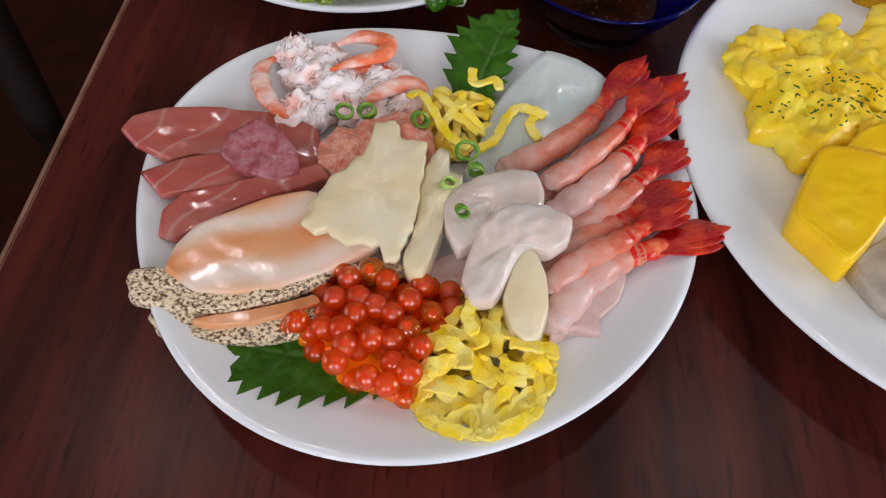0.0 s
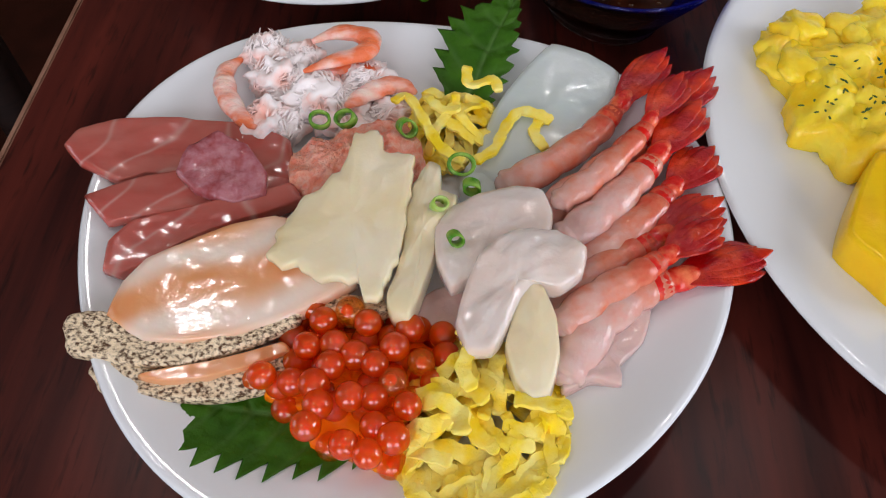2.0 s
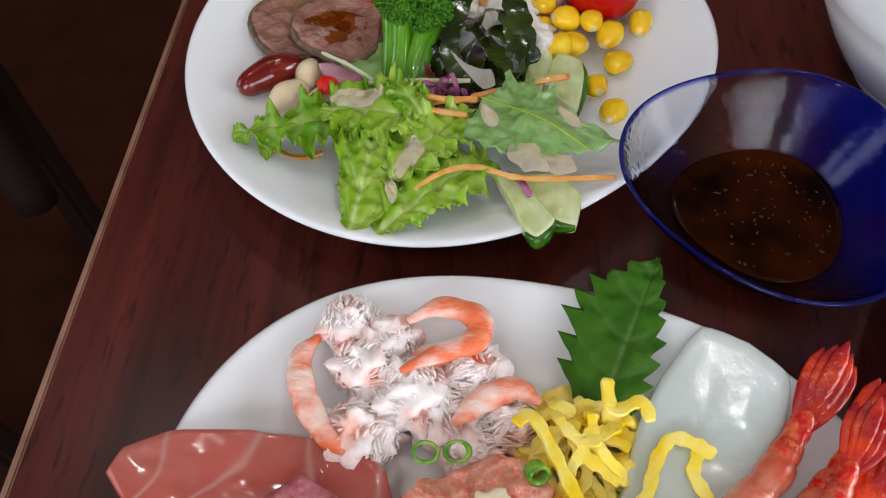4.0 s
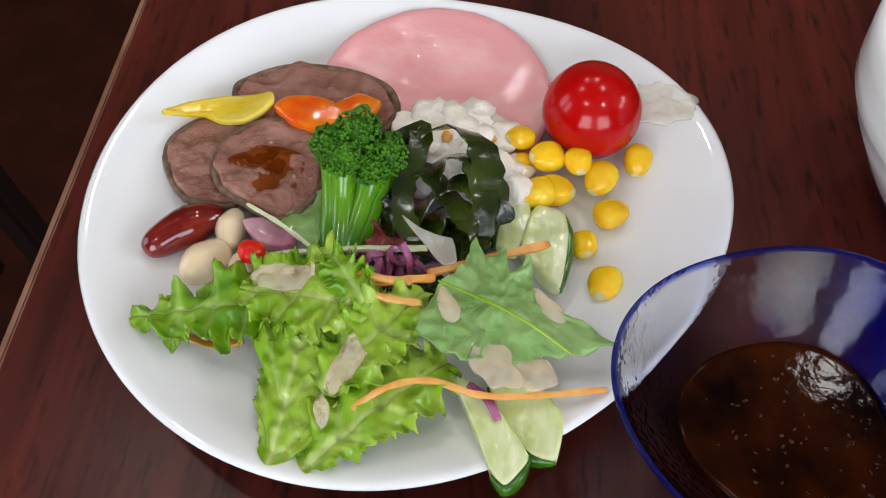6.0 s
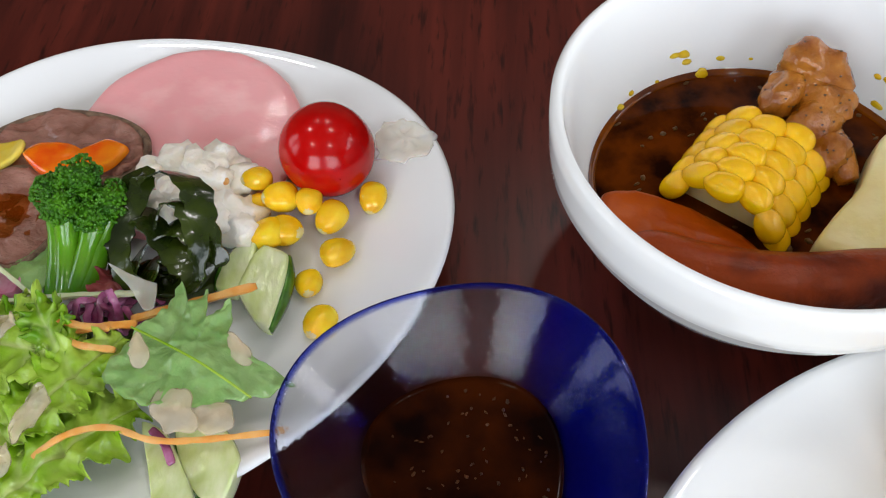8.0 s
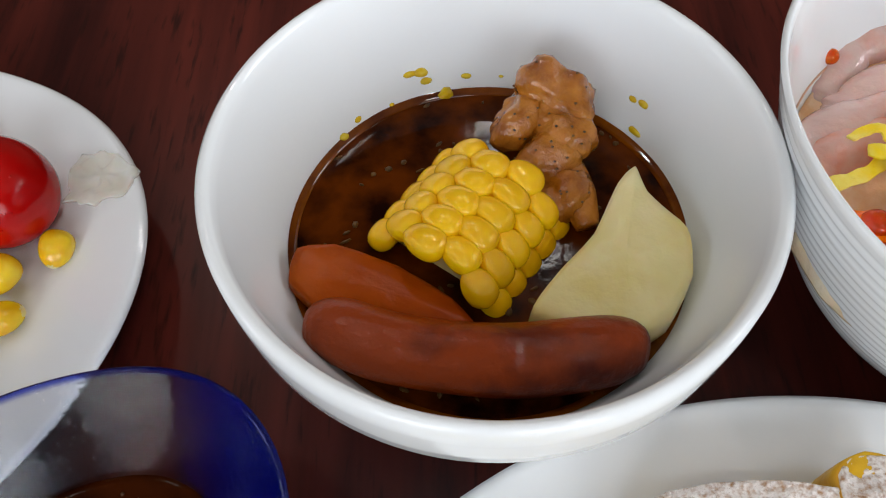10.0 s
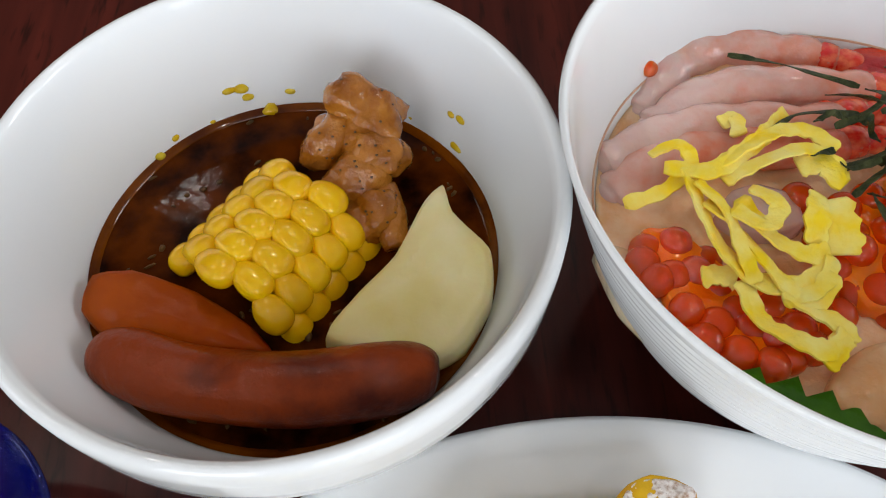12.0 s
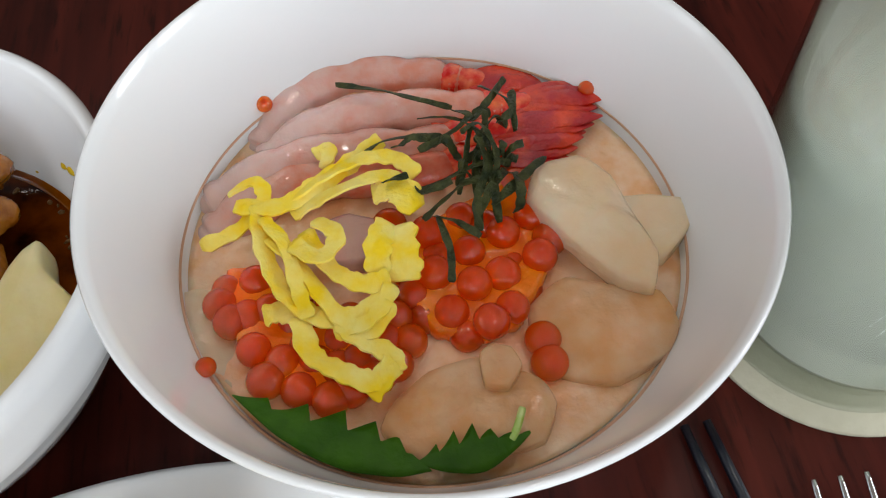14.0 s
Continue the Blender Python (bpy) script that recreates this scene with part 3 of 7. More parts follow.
M_SHISO = material("green shiso leaf", (0.032, 0.105, 0.010), (0.058, 0.155, 0.018), 120, 0.42, spec=0.25, bump=0.6, bump_scale=420, leaf=0.2, vein=(0.11, 0.23, 0.05))
M_ONION = material("spring onion", (0.052, 0.189, 0.017), (0.241, 0.387, 0.086), 300, 0.25, sss=0.2, sss_r=(0.002, 0.003, 0.001), coat=0.3)
M_ONION_PALE = material("pale spring onion", (0.301, 0.473, 0.103), (0.473, 0.585, 0.258), 300, 0.25, sss=0.3, coat=0.3)


def roe_material(name, colour, clear, tint):
    m = material(name, colour, rough=0.10, spec=0.5, sss=0.6, sss_r=(0.012, 0.003, 0.0006), rand=0.10, clear=clear, clear_tint=tint, coat=0.6)
    nt = m.node_tree
    out = nt.nodes["Material Output"]
    inner = out.inputs["Surface"].links[0].from_socket
    gl = nt.nodes.new("ShaderNodeBsdfGlossy")
    gl.inputs["Roughness"].default_value = 0.05
    ms = nt.nodes.new("ShaderNodeMixShader")
    shine = nt.nodes.new("ShaderNodeMath")
    shine.operation, shine.inputs[1].default_value = "ADD", 0.015
    nt.links.new(gloss_weight(nt), shine.inputs[0])
    nt.links.new(shine.outputs[0], ms.inputs[0])
    rf = nt.nodes.new("ShaderNodeBsdfRefraction")
    rf.inputs["Color"].default_value, rf.inputs["IOR"].default_value, rf.inputs["Roughness"].default_value = (1.0, 0.56, 0.12, 1), 1.30, 0.0
    deep = nt.nodes.new("ShaderNodeMixShader")
    deep.inputs[0].default_value = 0.25
    nt.links.new(inner, deep.inputs[1])
    nt.links.new(rf.outputs[0], deep.inputs[2])
    nt.links.new(deep.outputs[0], ms.inputs[1])
    nt.links.new(gl.outputs[0], ms.inputs[2])
    nt.links.new(ms.outputs[0], out.inputs["Surface"])
    return m


M_ROE = roe_material("salmon roe skin", (1.0, 0.145, 0.002), 0.45, (1.0, 0.60, 0.09))
M_ROE_AMBER = roe_material("amber roe skin", (0.95, 0.26, 0.02), 0.74, (1.0, 0.66, 0.26))
M_YOLK = material("roe droplet", (0.88, 0.10, 0.010), (0.95, 0.18, 0.02), 400, 0.3, sss=0.6, sss_r=(0.004, 0.001, 0.0005))
M_PARSLEY = material("dried parsley", (0.03, 0.06, 0.012), (0.06, 0.10, 0.02), 500, 0.7)


def finish_mesh(name, data, mats_):
    me = bpy.data.meshes.new(name)
    me.from_pydata([tuple(v) for v in data[0]], [], data[1])
    me.materials.append(mats_)
    me.shade_smooth()
    return me


ROE_R = 0.0041
ROE_ME = finish_mesh("roe", ([v * ROE_R for v in ICO[3][0]], ICO[3][1]), M_ROE)
ROE_AMBER_ME = finish_mesh("roe", ([v * ROE_R for v in ICO[3][0]], ICO[3][1]), M_ROE_AMBER)
YOLK_ME = finish_mesh("droplet", ([v * ROE_R * 0.40 for v in ICO[2][0]], ICO[2][1]), M_YOLK)


def add_roe(parent, x, y, z, amber=False, k=1.0):
    o = new("roe", ROE_AMBER_ME if amber else ROE_ME)
    o.parent = parent
    o.location = Vector((x, y, z)) - parent.location
    o.scale = (k, k, k * 0.97)
    y_ = new("droplet", YOLK_ME)
    y_.parent = o
    y_.location = (random.uniform(-1, 1) * 0.0008, random.uniform(-1, 1) * 0.0009, 0.0010)


def inside(p, poly):
    x, y = p
    c = False
    for i in range(len(poly)):
        (x0, y0), (x1, y1) = poly[i - 1], poly[i]
        if (y0 > y) != (y1 > y) and x < (x1 - x0) * (y - y0) / (y1 - y0) + x0:
            c = not c
    return c


def shrimp(pts, tail, z, r, label, pale=False, fan=0.012, group="sweet shrimps"):
    """A peeled shrimp: ringed soft body, shell joint, spread tail blades. pts run from the head end to the tail joint."""
    p3 = [Vector((x, y, z + dz)) for (x, y), dz in zip(pts, [-0.002] + [0.001] * (len(pts) - 1))]
    sh = thing("sweet_shrimp", *p3[0], label, "shrimp", group)
    p3[-1] = p3[-2].lerp(p3[-1], 0.55)
    a = p3[-1].copy()
    b = Vector((*tail, z + 0.0015))
    d = b - a
    ends = [p3[0] + (p3[0] - p3[1]).normalized() * r * 0.9 - Vector((0, 0, 0.001)), p3[0] + (p3[0] - p3[1]).normalized() * r * 0.6]
    data = tube_data(ends + p3 + [a + d * 0.2], [0.0006, r * 0.62, r * 0.95, r * 1.12, r * 1.14, r * 1.06, r * 0.98, r * 0.88, r * 0.74, r * 0.60], 20, 0.82, 0.17, len(pts) + 3)
    n = len(data[0]) // 20
    body = place_mesh("body", data, M_SHRIMP_PALE if pale else M_SHRIMP, parent=sh)
    with_attribute(body, "along", [(k // 20) / (n - 1) * 0.86 for k in range(len(data[0]))])
    place_mesh("shell_joint", tube_data([a - d * 0.22, a - d * 0.06, a + d * 0.12, a + d * 0.32, a + d * 0.52], [r * 0.72, r * 0.80, r * 0.74, r * 0.60, r * 0.34], 16, 0.84, 0.16, 3), M_SHELL, "red orange shell segment", parent=sh)
    side = Vector((-d.y, d.x, 0)).normalized()
    for s in (-1.0, -0.5, 0.0, 0.45, 0.95):
        e = a + d * (1.06 - 0.14 * abs(s)) + side * s * fan * 0.40 + Vector((0, 0, 0.0018 * (1 - abs(s))))
        m0 = a + d * 0.22 + side * s * r * 0.28 + Vector((0, 0, r * 0.25))
        mid = m0.lerp(e, 0.5) + side * s * 0.0011 + Vector((0, 0, 0.0008))
        place_mesh("tail_blade", tube_data([m0, mid, e], [r * 0.26, r * 0.42, r * 0.52, r * 0.46, r * 0.05], 12, 0.24, 0.05, 7), M_TAIL, parent=sh)
    return sh


def plate_top(x, y):
    """Height of the sashimi plate's upper face."""
    q = math.hypot(x, y) / 0.1
    for (a, za), (b, zb) in zip(PLATE[:8], PLATE[1:9]):
        if q <= b:
            return za + (zb - za) * (q - a) / (b - a)
    return 0.0203


def shred_pile(name, cx, cy, z, rx, ry, h, n, width, mat, label, category, length=0.03, extra=(), seed=1, thick=0.0012, part_name="shred", wob=0.15, floor=None):
    """A heap of curled strips, each a part of it."""
    rnd = random.Random(seed)
    t = thing(name, cx, cy, z, label, category)
    for i in range(n):
        a, q = rnd.uniform(0, 6.283), rnd.random() ** 0.6
        px, py = cx + rx * q * math.cos(a), cy + ry * q * math.sin(a)
        ang = rnd.uniform(0, 6.283)
        hh = z + h * (1 - q * q) * rnd.uniform(0.35, 1.0)
        pts = []
        x, y = px - math.cos(ang) * length * 0.35, py - math.sin(ang) * length * 0.35
        for k in range(5):
            ang += rnd.uniform(-1.0, 1.0)
            x += math.cos(ang) * length / 5
            y += math.sin(ang) * length / 5
            ex, ey = (x - cx) / rx, (y - cy) / ry
            e = math.hypot(ex, ey)
            if e > 1.05:
                x, y = cx + (x - cx) / e * 1.05, cy + (y - cy) / e * 1.05
                e = 1.05
            low = floor(x, y) + 0.0013 if floor else z + 0.0012
            pts.append((x, y, max(low, min(hh, z + h * (1.15 - e * e * 0.9)) + rnd.uniform(-0.0018, 0.0018))))
        crisp(place_mesh(part_name, ribbon_data(pts, width * rnd.uniform(0.75, 1.2), thick, rnd.uniform(0.2, 1.0), 5, rnd.uniform(-0.6, 0.6), wob), mat, parent=t))
    for pts in extra:
        crisp(place_mesh(part_name, ribbon_data(pts, width, thick, 0.5, 6, rnd.uniform(-0.4, 0.4), wob), mat, parent=t))
    return t

# ---- the sashimi plate ----
slab("tuna_slice", [(-0.1132, 0.0276), (-0.1100, 0.0347), (-0.0979, 0.0406), (-0.0763, 0.0418), (-0.0503, 0.0398), (-0.0376, 0.0331), (-0.0334, 0.0180), (-0.0396, 0.0108), (-0.0660, 0.0143), (-0.0825, 0.0167), (-0.0908, 0.0126), (-0.1051, 0.0192)], 0.0185, 0.0032, M_TUNA,
     "pink raw tuna slice with a folded pale end", "sashimi", group="tuna slices", sharp=0.85, slope=(-0.05, 0.02), ruf=0.0016, rf=45, rings=14, seed=1)
slab("tuna_slice", [(-0.0990, 0.0055), (-0.0820, 0.0138), (-0.0714, 0.0162), (-0.0571, 0.0186), (-0.0419, 0.0162), (-0.0306, 0.0138), (-0.0285, 0.0056), (-0.0375, 0.0011), (-0.0478, -0.0005), (-0.0657, -0.0001), (-0.0809, -0.0035), (-0.0885, -0.0051)], 0.0195, 0.0034, M_TUNA,
     "pink raw tuna slice lying over another", "sashimi", group="tuna slices", sharp=0.85, slope=(-0.03, 0.05), ruf=0.0014, rf=45, rings=14, seed=2)
slab("tuna_slice", [(-0.0700, 0.0128), (-0.0672, 0.0220), (-0.0581, 0.0275), (-0.0479, 0.0227), (-0.0402, 0.0123), (-0.0396, 0.0047), (-0.0491, 0.0011), (-0.0624, 0.0053)], 0.0242, 0.0035, M_TUNA_DARK,
     "dark iridescent purple tuna slice on top", "sashimi", group="tuna slices", sharp=0.85, slope=(0.0, 0.15), ruf=0.0012, rf=150, seed=3)
slab("tuna_slice", [(-0.0853, -0.0216), (-0.0863, -0.0123), (-0.0806, -0.0046), (-0.0658, 0.0003), (-0.0471, 0.0049), (-0.0318, 0.0103), (-0.0283, 0.0045), (-0.0373, -0.0005), (-0.0486, -0.0056), (-0.0628, -0.0121), (-0.0716, -0.0184), (-0.0797, -0.0231)], 0.0190, 0.0045, M_TUNA,
     "narrow pink raw tuna slice with pale grain", "sashimi", group="tuna slices", sharp=0.85, slope=(0.0, 0.1), ruf=0.0012, rf=50, rings=14, seed=4)


def salmon(face, skin, z, label, sl):
    s = thing("seared_salmon_slice", *face[0], z, label, "sashimi", "seared salmon slices")
    slab("flesh", face, z, 0.0055, M_SALMON, parent=s, slope=(0.02, sl), ruf=0.0004, rf=60, sharp=0.7, rings=14, seed=z * 900)
    slab("skin", skin, z - 0.0012, 0.0036, M_SKIN, "pale skin speckled with black char", parent=s, slope=(0.02, 0.16), ruf=0.0010, rf=220, edge=0.05, seed=z * 700)
    return s


salmon([(-0.0654, -0.0560), (-0.0576, -0.0538), (-0.0471, -0.0520), (-0.0369, -0.0491), (-0.0258, -0.0454), (-0.0240, -0.0482), (-0.0346, -0.0528), (-0.0462, -0.0563), (-0.0582, -0.0575)], [(-0.0805, -0.0540), (-0.0793, -0.0505), (-0.0693, -0.0518), (-0.0591, -0.0544), (-0.0433, -0.0546), (-0.0329, -0.0518), (-0.0250, -0.0470), (-0.0233, -0.0513), (-0.0303, -0.0579), (-0.0420, -0.0609), (-0.0527, -0.0614), (-0.0655, -0.0600), (-0.0752, -0.0591)], 0.0165, "seared salmon slice, pale flesh, charred skin edge", 0.03)
salmon([(-0.0779, -0.0392), (-0.0761, -0.0289), (-0.0708, -0.0210), (-0.0589, -0.0148), (-0.0466, -0.0090), (-0.0335, -0.0062), (-0.0212, -0.0093), (-0.0110, -0.0185), (-0.0075, -0.0282), (-0.0133, -0.0329), (-0.0249, -0.0398), (-0.0395, -0.0450), (-0.0529, -0.0473), (-0.0655, -0.0467)], [(-0.0899, -0.0425), (-0.0887, -0.0388), (-0.0800, -0.0376), (-0.0672, -0.0426), (-0.0527, -0.0427), (-0.0390, -0.0389), (-0.0278, -0.0340), (-0.0206, -0.0339), (-0.0229, -0.0403), (-0.0286, -0.0440), (-0.0403, -0.0489), (-0.0550, -0.0531), (-0.0676, -0.0528), (-0.0793, -0.0506), (-0.0855, -0.0502)], 0.0215, "large seared salmon slice, glossy flesh, charred skin edge", 0.10)
slab("seared_salmon_slice", [(-0.0195, -0.0363), (-0.0155, -0.0304), (-0.0075, -0.0310), (0.0005, -0.0321), (0.0024, -0.0361), (-0.0067, -0.0389)], 0.018, 0.006, M_SKIN, "charred tail end of a salmon slice under other pieces", "sashimi", group="seared salmon slices", edge=0.08, seed=8)

mg = slab("fish_roe_paste", [(-0.0348, 0.0144), (-0.0335, 0.0241), (-0.0287, 0.0291), (-0.0179, 0.0322), (-0.0072, 0.0381), (0.0033, 0.0354), (0.0086, 0.0235), (0.0036, 0.0156), (-0.0121, 0.0120), (-0.0238, 0.0062), (-0.0300, 0.0062)], 0.009, 0.015, M_MASAGO, "pink grainy cod roe paste under slices", "fish roe", ruf=0.0035, rf=190, rings=14, per=7, edge=0.12, seed=5, dome=0.004)
slab("white_fish_slice", [(-0.0325, -0.0216), (-0.0314, -0.0135), (-0.0264, -0.0030), (-0.0187, 0.0054), (-0.0147, 0.0127), (-0.0126, 0.0257), (-0.0055, 0.0267), (-0.0025, 0.0169), (0.0068, 0.0155), (0.0063, 0.0036), (0.0047, -0.0133), (0.0045, -0.0232), (0.0011, -0.0289), (0.0014, -0.0354), (-0.0039, -0.0363), (-0.0068, -0.0305), (-0.0186, -0.0295), (-0.0232, -0.0250), (-0.0278, -0.0258)], 0.0285, 0.003, M_CREAM,
     "flat cream coloured fish slice with a ragged edge", "sashimi", ruf=0.0007, rf=70, edge=0.10, slope=(0.0, 0.03), dome=0.0008, seed=6)
slab("white_fish_slice", [(0.0041, -0.0059), (0.0055, 0.0054), (0.0107, 0.0157), (0.0145, 0.0145), (0.0152, 0.0054), (0.0200, 0.0032), (0.0194, -0.0055), (0.0156, -0.0117), (0.0136, -0.0217), (0.0106, -0.0349), (0.0084, -0.0413), (0.0037, -0.0400), (0.0017, -0.0350), (0.0047, -0.0198)], 0.021, 0.0075, M_CREAM,
     "narrow cream fish strip beside the flat slice", "sashimi", ruf=0.0018, rf=110, dome=0.002, seed=7)

slab("squid_slice", [(0.0247, 0.0282), (0.0302, 0.0471), (0.0391, 0.0640), (0.0516, 0.0792), (0.0645, 0.0747), (0.0746, 0.0650), (0.0713, 0.0509), (0.0607, 0.0350), (0.0521, 0.0274), (0.0409, 0.0189), (0.0302, 0.0165), (0.0211, 0.0213)], 0.0155, 0.0045, M_SQUID, "smooth translucent white squid slice", "sashimi", slope=(0.02, 0.07), ruf=0.0007, rf=60, seed=9)
slab("squid_slice", [(0.0195, 0.0135), (0.0229, 0.0231), (0.0339, 0.0281), (0.0449, 0.0268), (0.0445, 0.0159), (0.0337, 0.0088), (0.0249, 0.0088)], 0.012, 0.006, M_SQUID, "white squid slice tucked under the shrimps", "sashimi", ruf=0.001, seed=10)

SHL = "raw sweet shrimp, pale pink body, red tail"
shrimp([(0.0365, 0.0154), (0.0501, 0.0217), (0.0636, 0.0346), (0.0731, 0.0478)], [(0.0904, 0.0729)][0], 0.0205, 0.0052, SHL)
shrimp([(0.0484, 0.0047), (0.0602, 0.0127), (0.0728, 0.0258), (0.0824, 0.0384)], [(0.1046, 0.0627)][0], 0.0205, 0.0056, SHL, fan=0.015)
shrimp([(0.0522, 0.0042), (0.0620, 0.0109), (0.0725, 0.0226), (0.0818, 0.0350)], [(0.0926, 0.0537)][0], 0.0265, 0.0040, SHL)
shrimp([(0.0536, -0.0071), (0.0633, -0.0002), (0.0738, 0.0121), (0.0828, 0.0227)], [(0.0980, 0.0450)][0], 0.0225, 0.0056, SHL, pale=True, fan=0.014)
shrimp([(0.0581, -0.0171), (0.0679, -0.0082), (0.0782, 0.0025), (0.0863, 0.0127)], [(0.1001, 0.0269)][0], 0.0195, 0.0054, SHL, fan=0.015)
shrimp([(0.0500, -0.0308), (0.0592, -0.0221), (0.0696, -0.0141), (0.0802, -0.0068)], [(0.0994, 0.0060)][0], 0.0195, 0.0052, SHL, fan=0.015)
shrimp([(0.0509, -0.0372), (0.0606, -0.0298), (0.0714, -0.0231), (0.0809, -0.0162)], [(0.0964, -0.0051)][0], 0.0235, 0.0046, SHL)
shrimp([(0.0515, -0.0484), (0.0608, -0.0359), (0.0718, -0.0265), (0.0837, -0.0205)], [(0.1098, -0.0128)][0], 0.0185, 0.0060, SHL, pale=True, fan=0.013)
slab("squid_slice", [(0.0495, -0.0485), (0.0563, -0.0378), (0.0671, -0.0312), (0.0760, -0.0293), (0.0732, -0.0394), (0.0658, -0.0474), (0.0657, -0.0536), (0.0576, -0.0521), (0.0498, -0.0561)], 0.0115, 0.0055, M_SHRIMP_PALE, "translucent pink slice under the shrimps", "sashimi", ruf=0.0015, seed=11)

slab("scallop_slice", [(0.0148, -0.0220), (0.0138, -0.0110), (0.0185, -0.0025), (0.0284, 0.0029), (0.0385, 0.0058), (0.0460, 0.0030), (0.0485, -0.0045), (0.0470, -0.0112), (0.0381, -0.0139), (0.0301, -0.0199), (0.0255, -0.0276), (0.0194, -0.0314)], 0.0235, 0.006, M_SCALLOP, "glossy raw scallop slice", "sashimi", group="scallop slices", ruf=0.0014, rf=80, dome=0.002, seed=12)
slab("scallop_slice", [(0.0095, -0.0351), (0.0115, -0.0265), (0.0171, -0.0235), (0.0229, -0.0264), (0.0223, -0.0377), (0.0161, -0.0396)], 0.0105, 0.008, M_SHRIMP_PALE, "pinkish raw scallop piece beside the roe", "sashimi", group="scallop slices", ruf=0.0014, seed=13)
slab("scallop_slice", [(0.0309, -0.0191), (0.0380, -0.0135), (0.0490, -0.0151), (0.0567, -0.0209), (0.0551, -0.0288), (0.0496, -0.0325), (0.0422, -0.0319), (0.0383, -0.0367), (0.0345, -0.0454), (0.0308, -0.0516), (0.0247, -0.0511), (0.0210, -0.0431), (0.0233, -0.0324), (0.0267, -0.0240)], 0.0275, 0.0055, M_SCALLOP, "folded glossy raw scallop slice on top", "sashimi", group="scallop slices", ruf=0.002, rf=90, dome=0.0025, slope=(0.0, 0.12), seed=14)
slab("scallop_slice", [(0.0342, -0.0479), (0.0369, -0.0384), (0.0409, -0.0297), (0.0446, -0.0320), (0.0480, -0.0409), (0.0486, -0.0510), (0.0456, -0.0609), (0.0413, -0.0625), (0.0370, -0.0579)], 0.020, 0.009, M_CREAM, "oval raw scallop slice standing on edge", "sashimi", group="scallop slices", ruf=0.001, dome=0.002, slope=(0.0, 0.2), seed=15)


def crab_meat():
    rnd = random.Random(4)
    cm = thing("crab_meat", [(-0.0340, 0.0600)][0][0], [(-0.0340, 0.0600)][0][1], 0.010, "shredded white crab meat with orange leg pieces", "crab meat")
    legs = [[(x + 0.004, y, 0.0225) for x, y in [(-0.0648, 0.0708), (-0.0694, 0.0633), (-0.0663, 0.0516), (-0.0587, 0.0405), (-0.0530, 0.0359)]], [(x, y, 0.027) for x, y in [(-0.0347, 0.0745), (-0.0251, 0.0796), (-0.0144, 0.0763), (-0.0148, 0.0690), (-0.0253, 0.0643), (-0.0355, 0.0586)]],
            [(x, y, 0.023) for x, y in [(-0.0198, 0.0453), (-0.0126, 0.0522), (-0.0032, 0.0564), (0.0040, 0.0521)]], [(x, y, 0.021) for x, y in [(-0.0383, 0.0560), (-0.0304, 0.0647), (-0.0184, 0.0676), (-0.0097, 0.0616)]]]
    for lp in legs:
        place_mesh("leg_meat", tube_data(lp, [0.0010, 0.0034, 0.0042, 0.0040, 0.0030, 0.0008], 14, 0.7, 0.12, 5), M_CRAB_RED, "orange striped leg meat", parent=cm)
    for (px, py), r, h in zip([(-0.0527, 0.0768), (-0.0461, 0.0645), (-0.0465, 0.0431), (-0.0523, 0.0325), (-0.0327, 0.0556), (-0.0222, 0.0512), (-0.0145, 0.0626), (-0.0045, 0.0497), (-0.0152, 0.0402), (-0.0390, 0.0720)], (0.010, 0.012, 0.013, 0.008, 0.013, 0.012, 0.010, 0.010, 0.010, 0.009), (0.026, 0.026, 0.024, 0.020, 0.026, 0.022, 0.024, 0.020, 0.019, 0.025)):
        core = blob_data(px, py, h - r * 0.60, r * 0.84, r * 0.80, r * 0.62, amp=0.55, f=240, sub=4, seed=r * 99, fine=0.30)
        fib = [core]
        grain = Vector((rnd.gauss(0, 1), rnd.gauss(0, 1), 0.25)).normalized()
        for i in range(280):
            d = Vector((rnd.gauss(0, 1), rnd.gauss(0, 1), rnd.gauss(0.4, 0.7))).normalized()
            a = Vector((px + d.x * r * 0.82, py + d.y * r * 0.78, h - r * 0.60 + d.z * r * 0.60))
            t = grain + Vector((n3(a.x, a.y, a.z, 160), n3(a.y, a.z, a.x, 160), n3(a.z, a.x, a.y, 160))) * 2.2 + Vector((rnd.gauss(0, 0.35), rnd.gauss(0, 0.35), rnd.gauss(0, 0.3)))
            t = (t - d * t.dot(d) * 0.75).normalized()
            ln, w = rnd.uniform(0.0018, 0.0050), rnd.uniform(0.0003, 0.0006)
            curl = d * rnd.uniform(-0.12, 0.30) * ln
            pts = [a - t * ln * 0.5, a - t * ln * 0.1 + d * w, a + t * ln * 0.25 + d * w * 0.8 + curl * 0.4, a + t * ln * 0.6 + curl]
            vs, fs = [], []
            for q, k in zip(pts, (0.6, 1.0, 0.85, 0.2)):
                sd, u = t.cross(d).normalized() * w * k, d * w * k * 0.8
                vs += [q - sd, q + u, q + sd, q - u]
            for q in range(3):
                for k in range(4):
                    fs.append([q * 4 + k, q * 4 + (k + 1) % 4, q * 4 + 4 + (k + 1) % 4, q * 4 + 4 + k])
            fs += [[3, 2, 1, 0], [12, 13, 14, 15]]
            fib.append((vs, fs))
        place_mesh("flake_clump", joined(fib), M_CRAB, parent=cm)
    return cm


crab_meat()

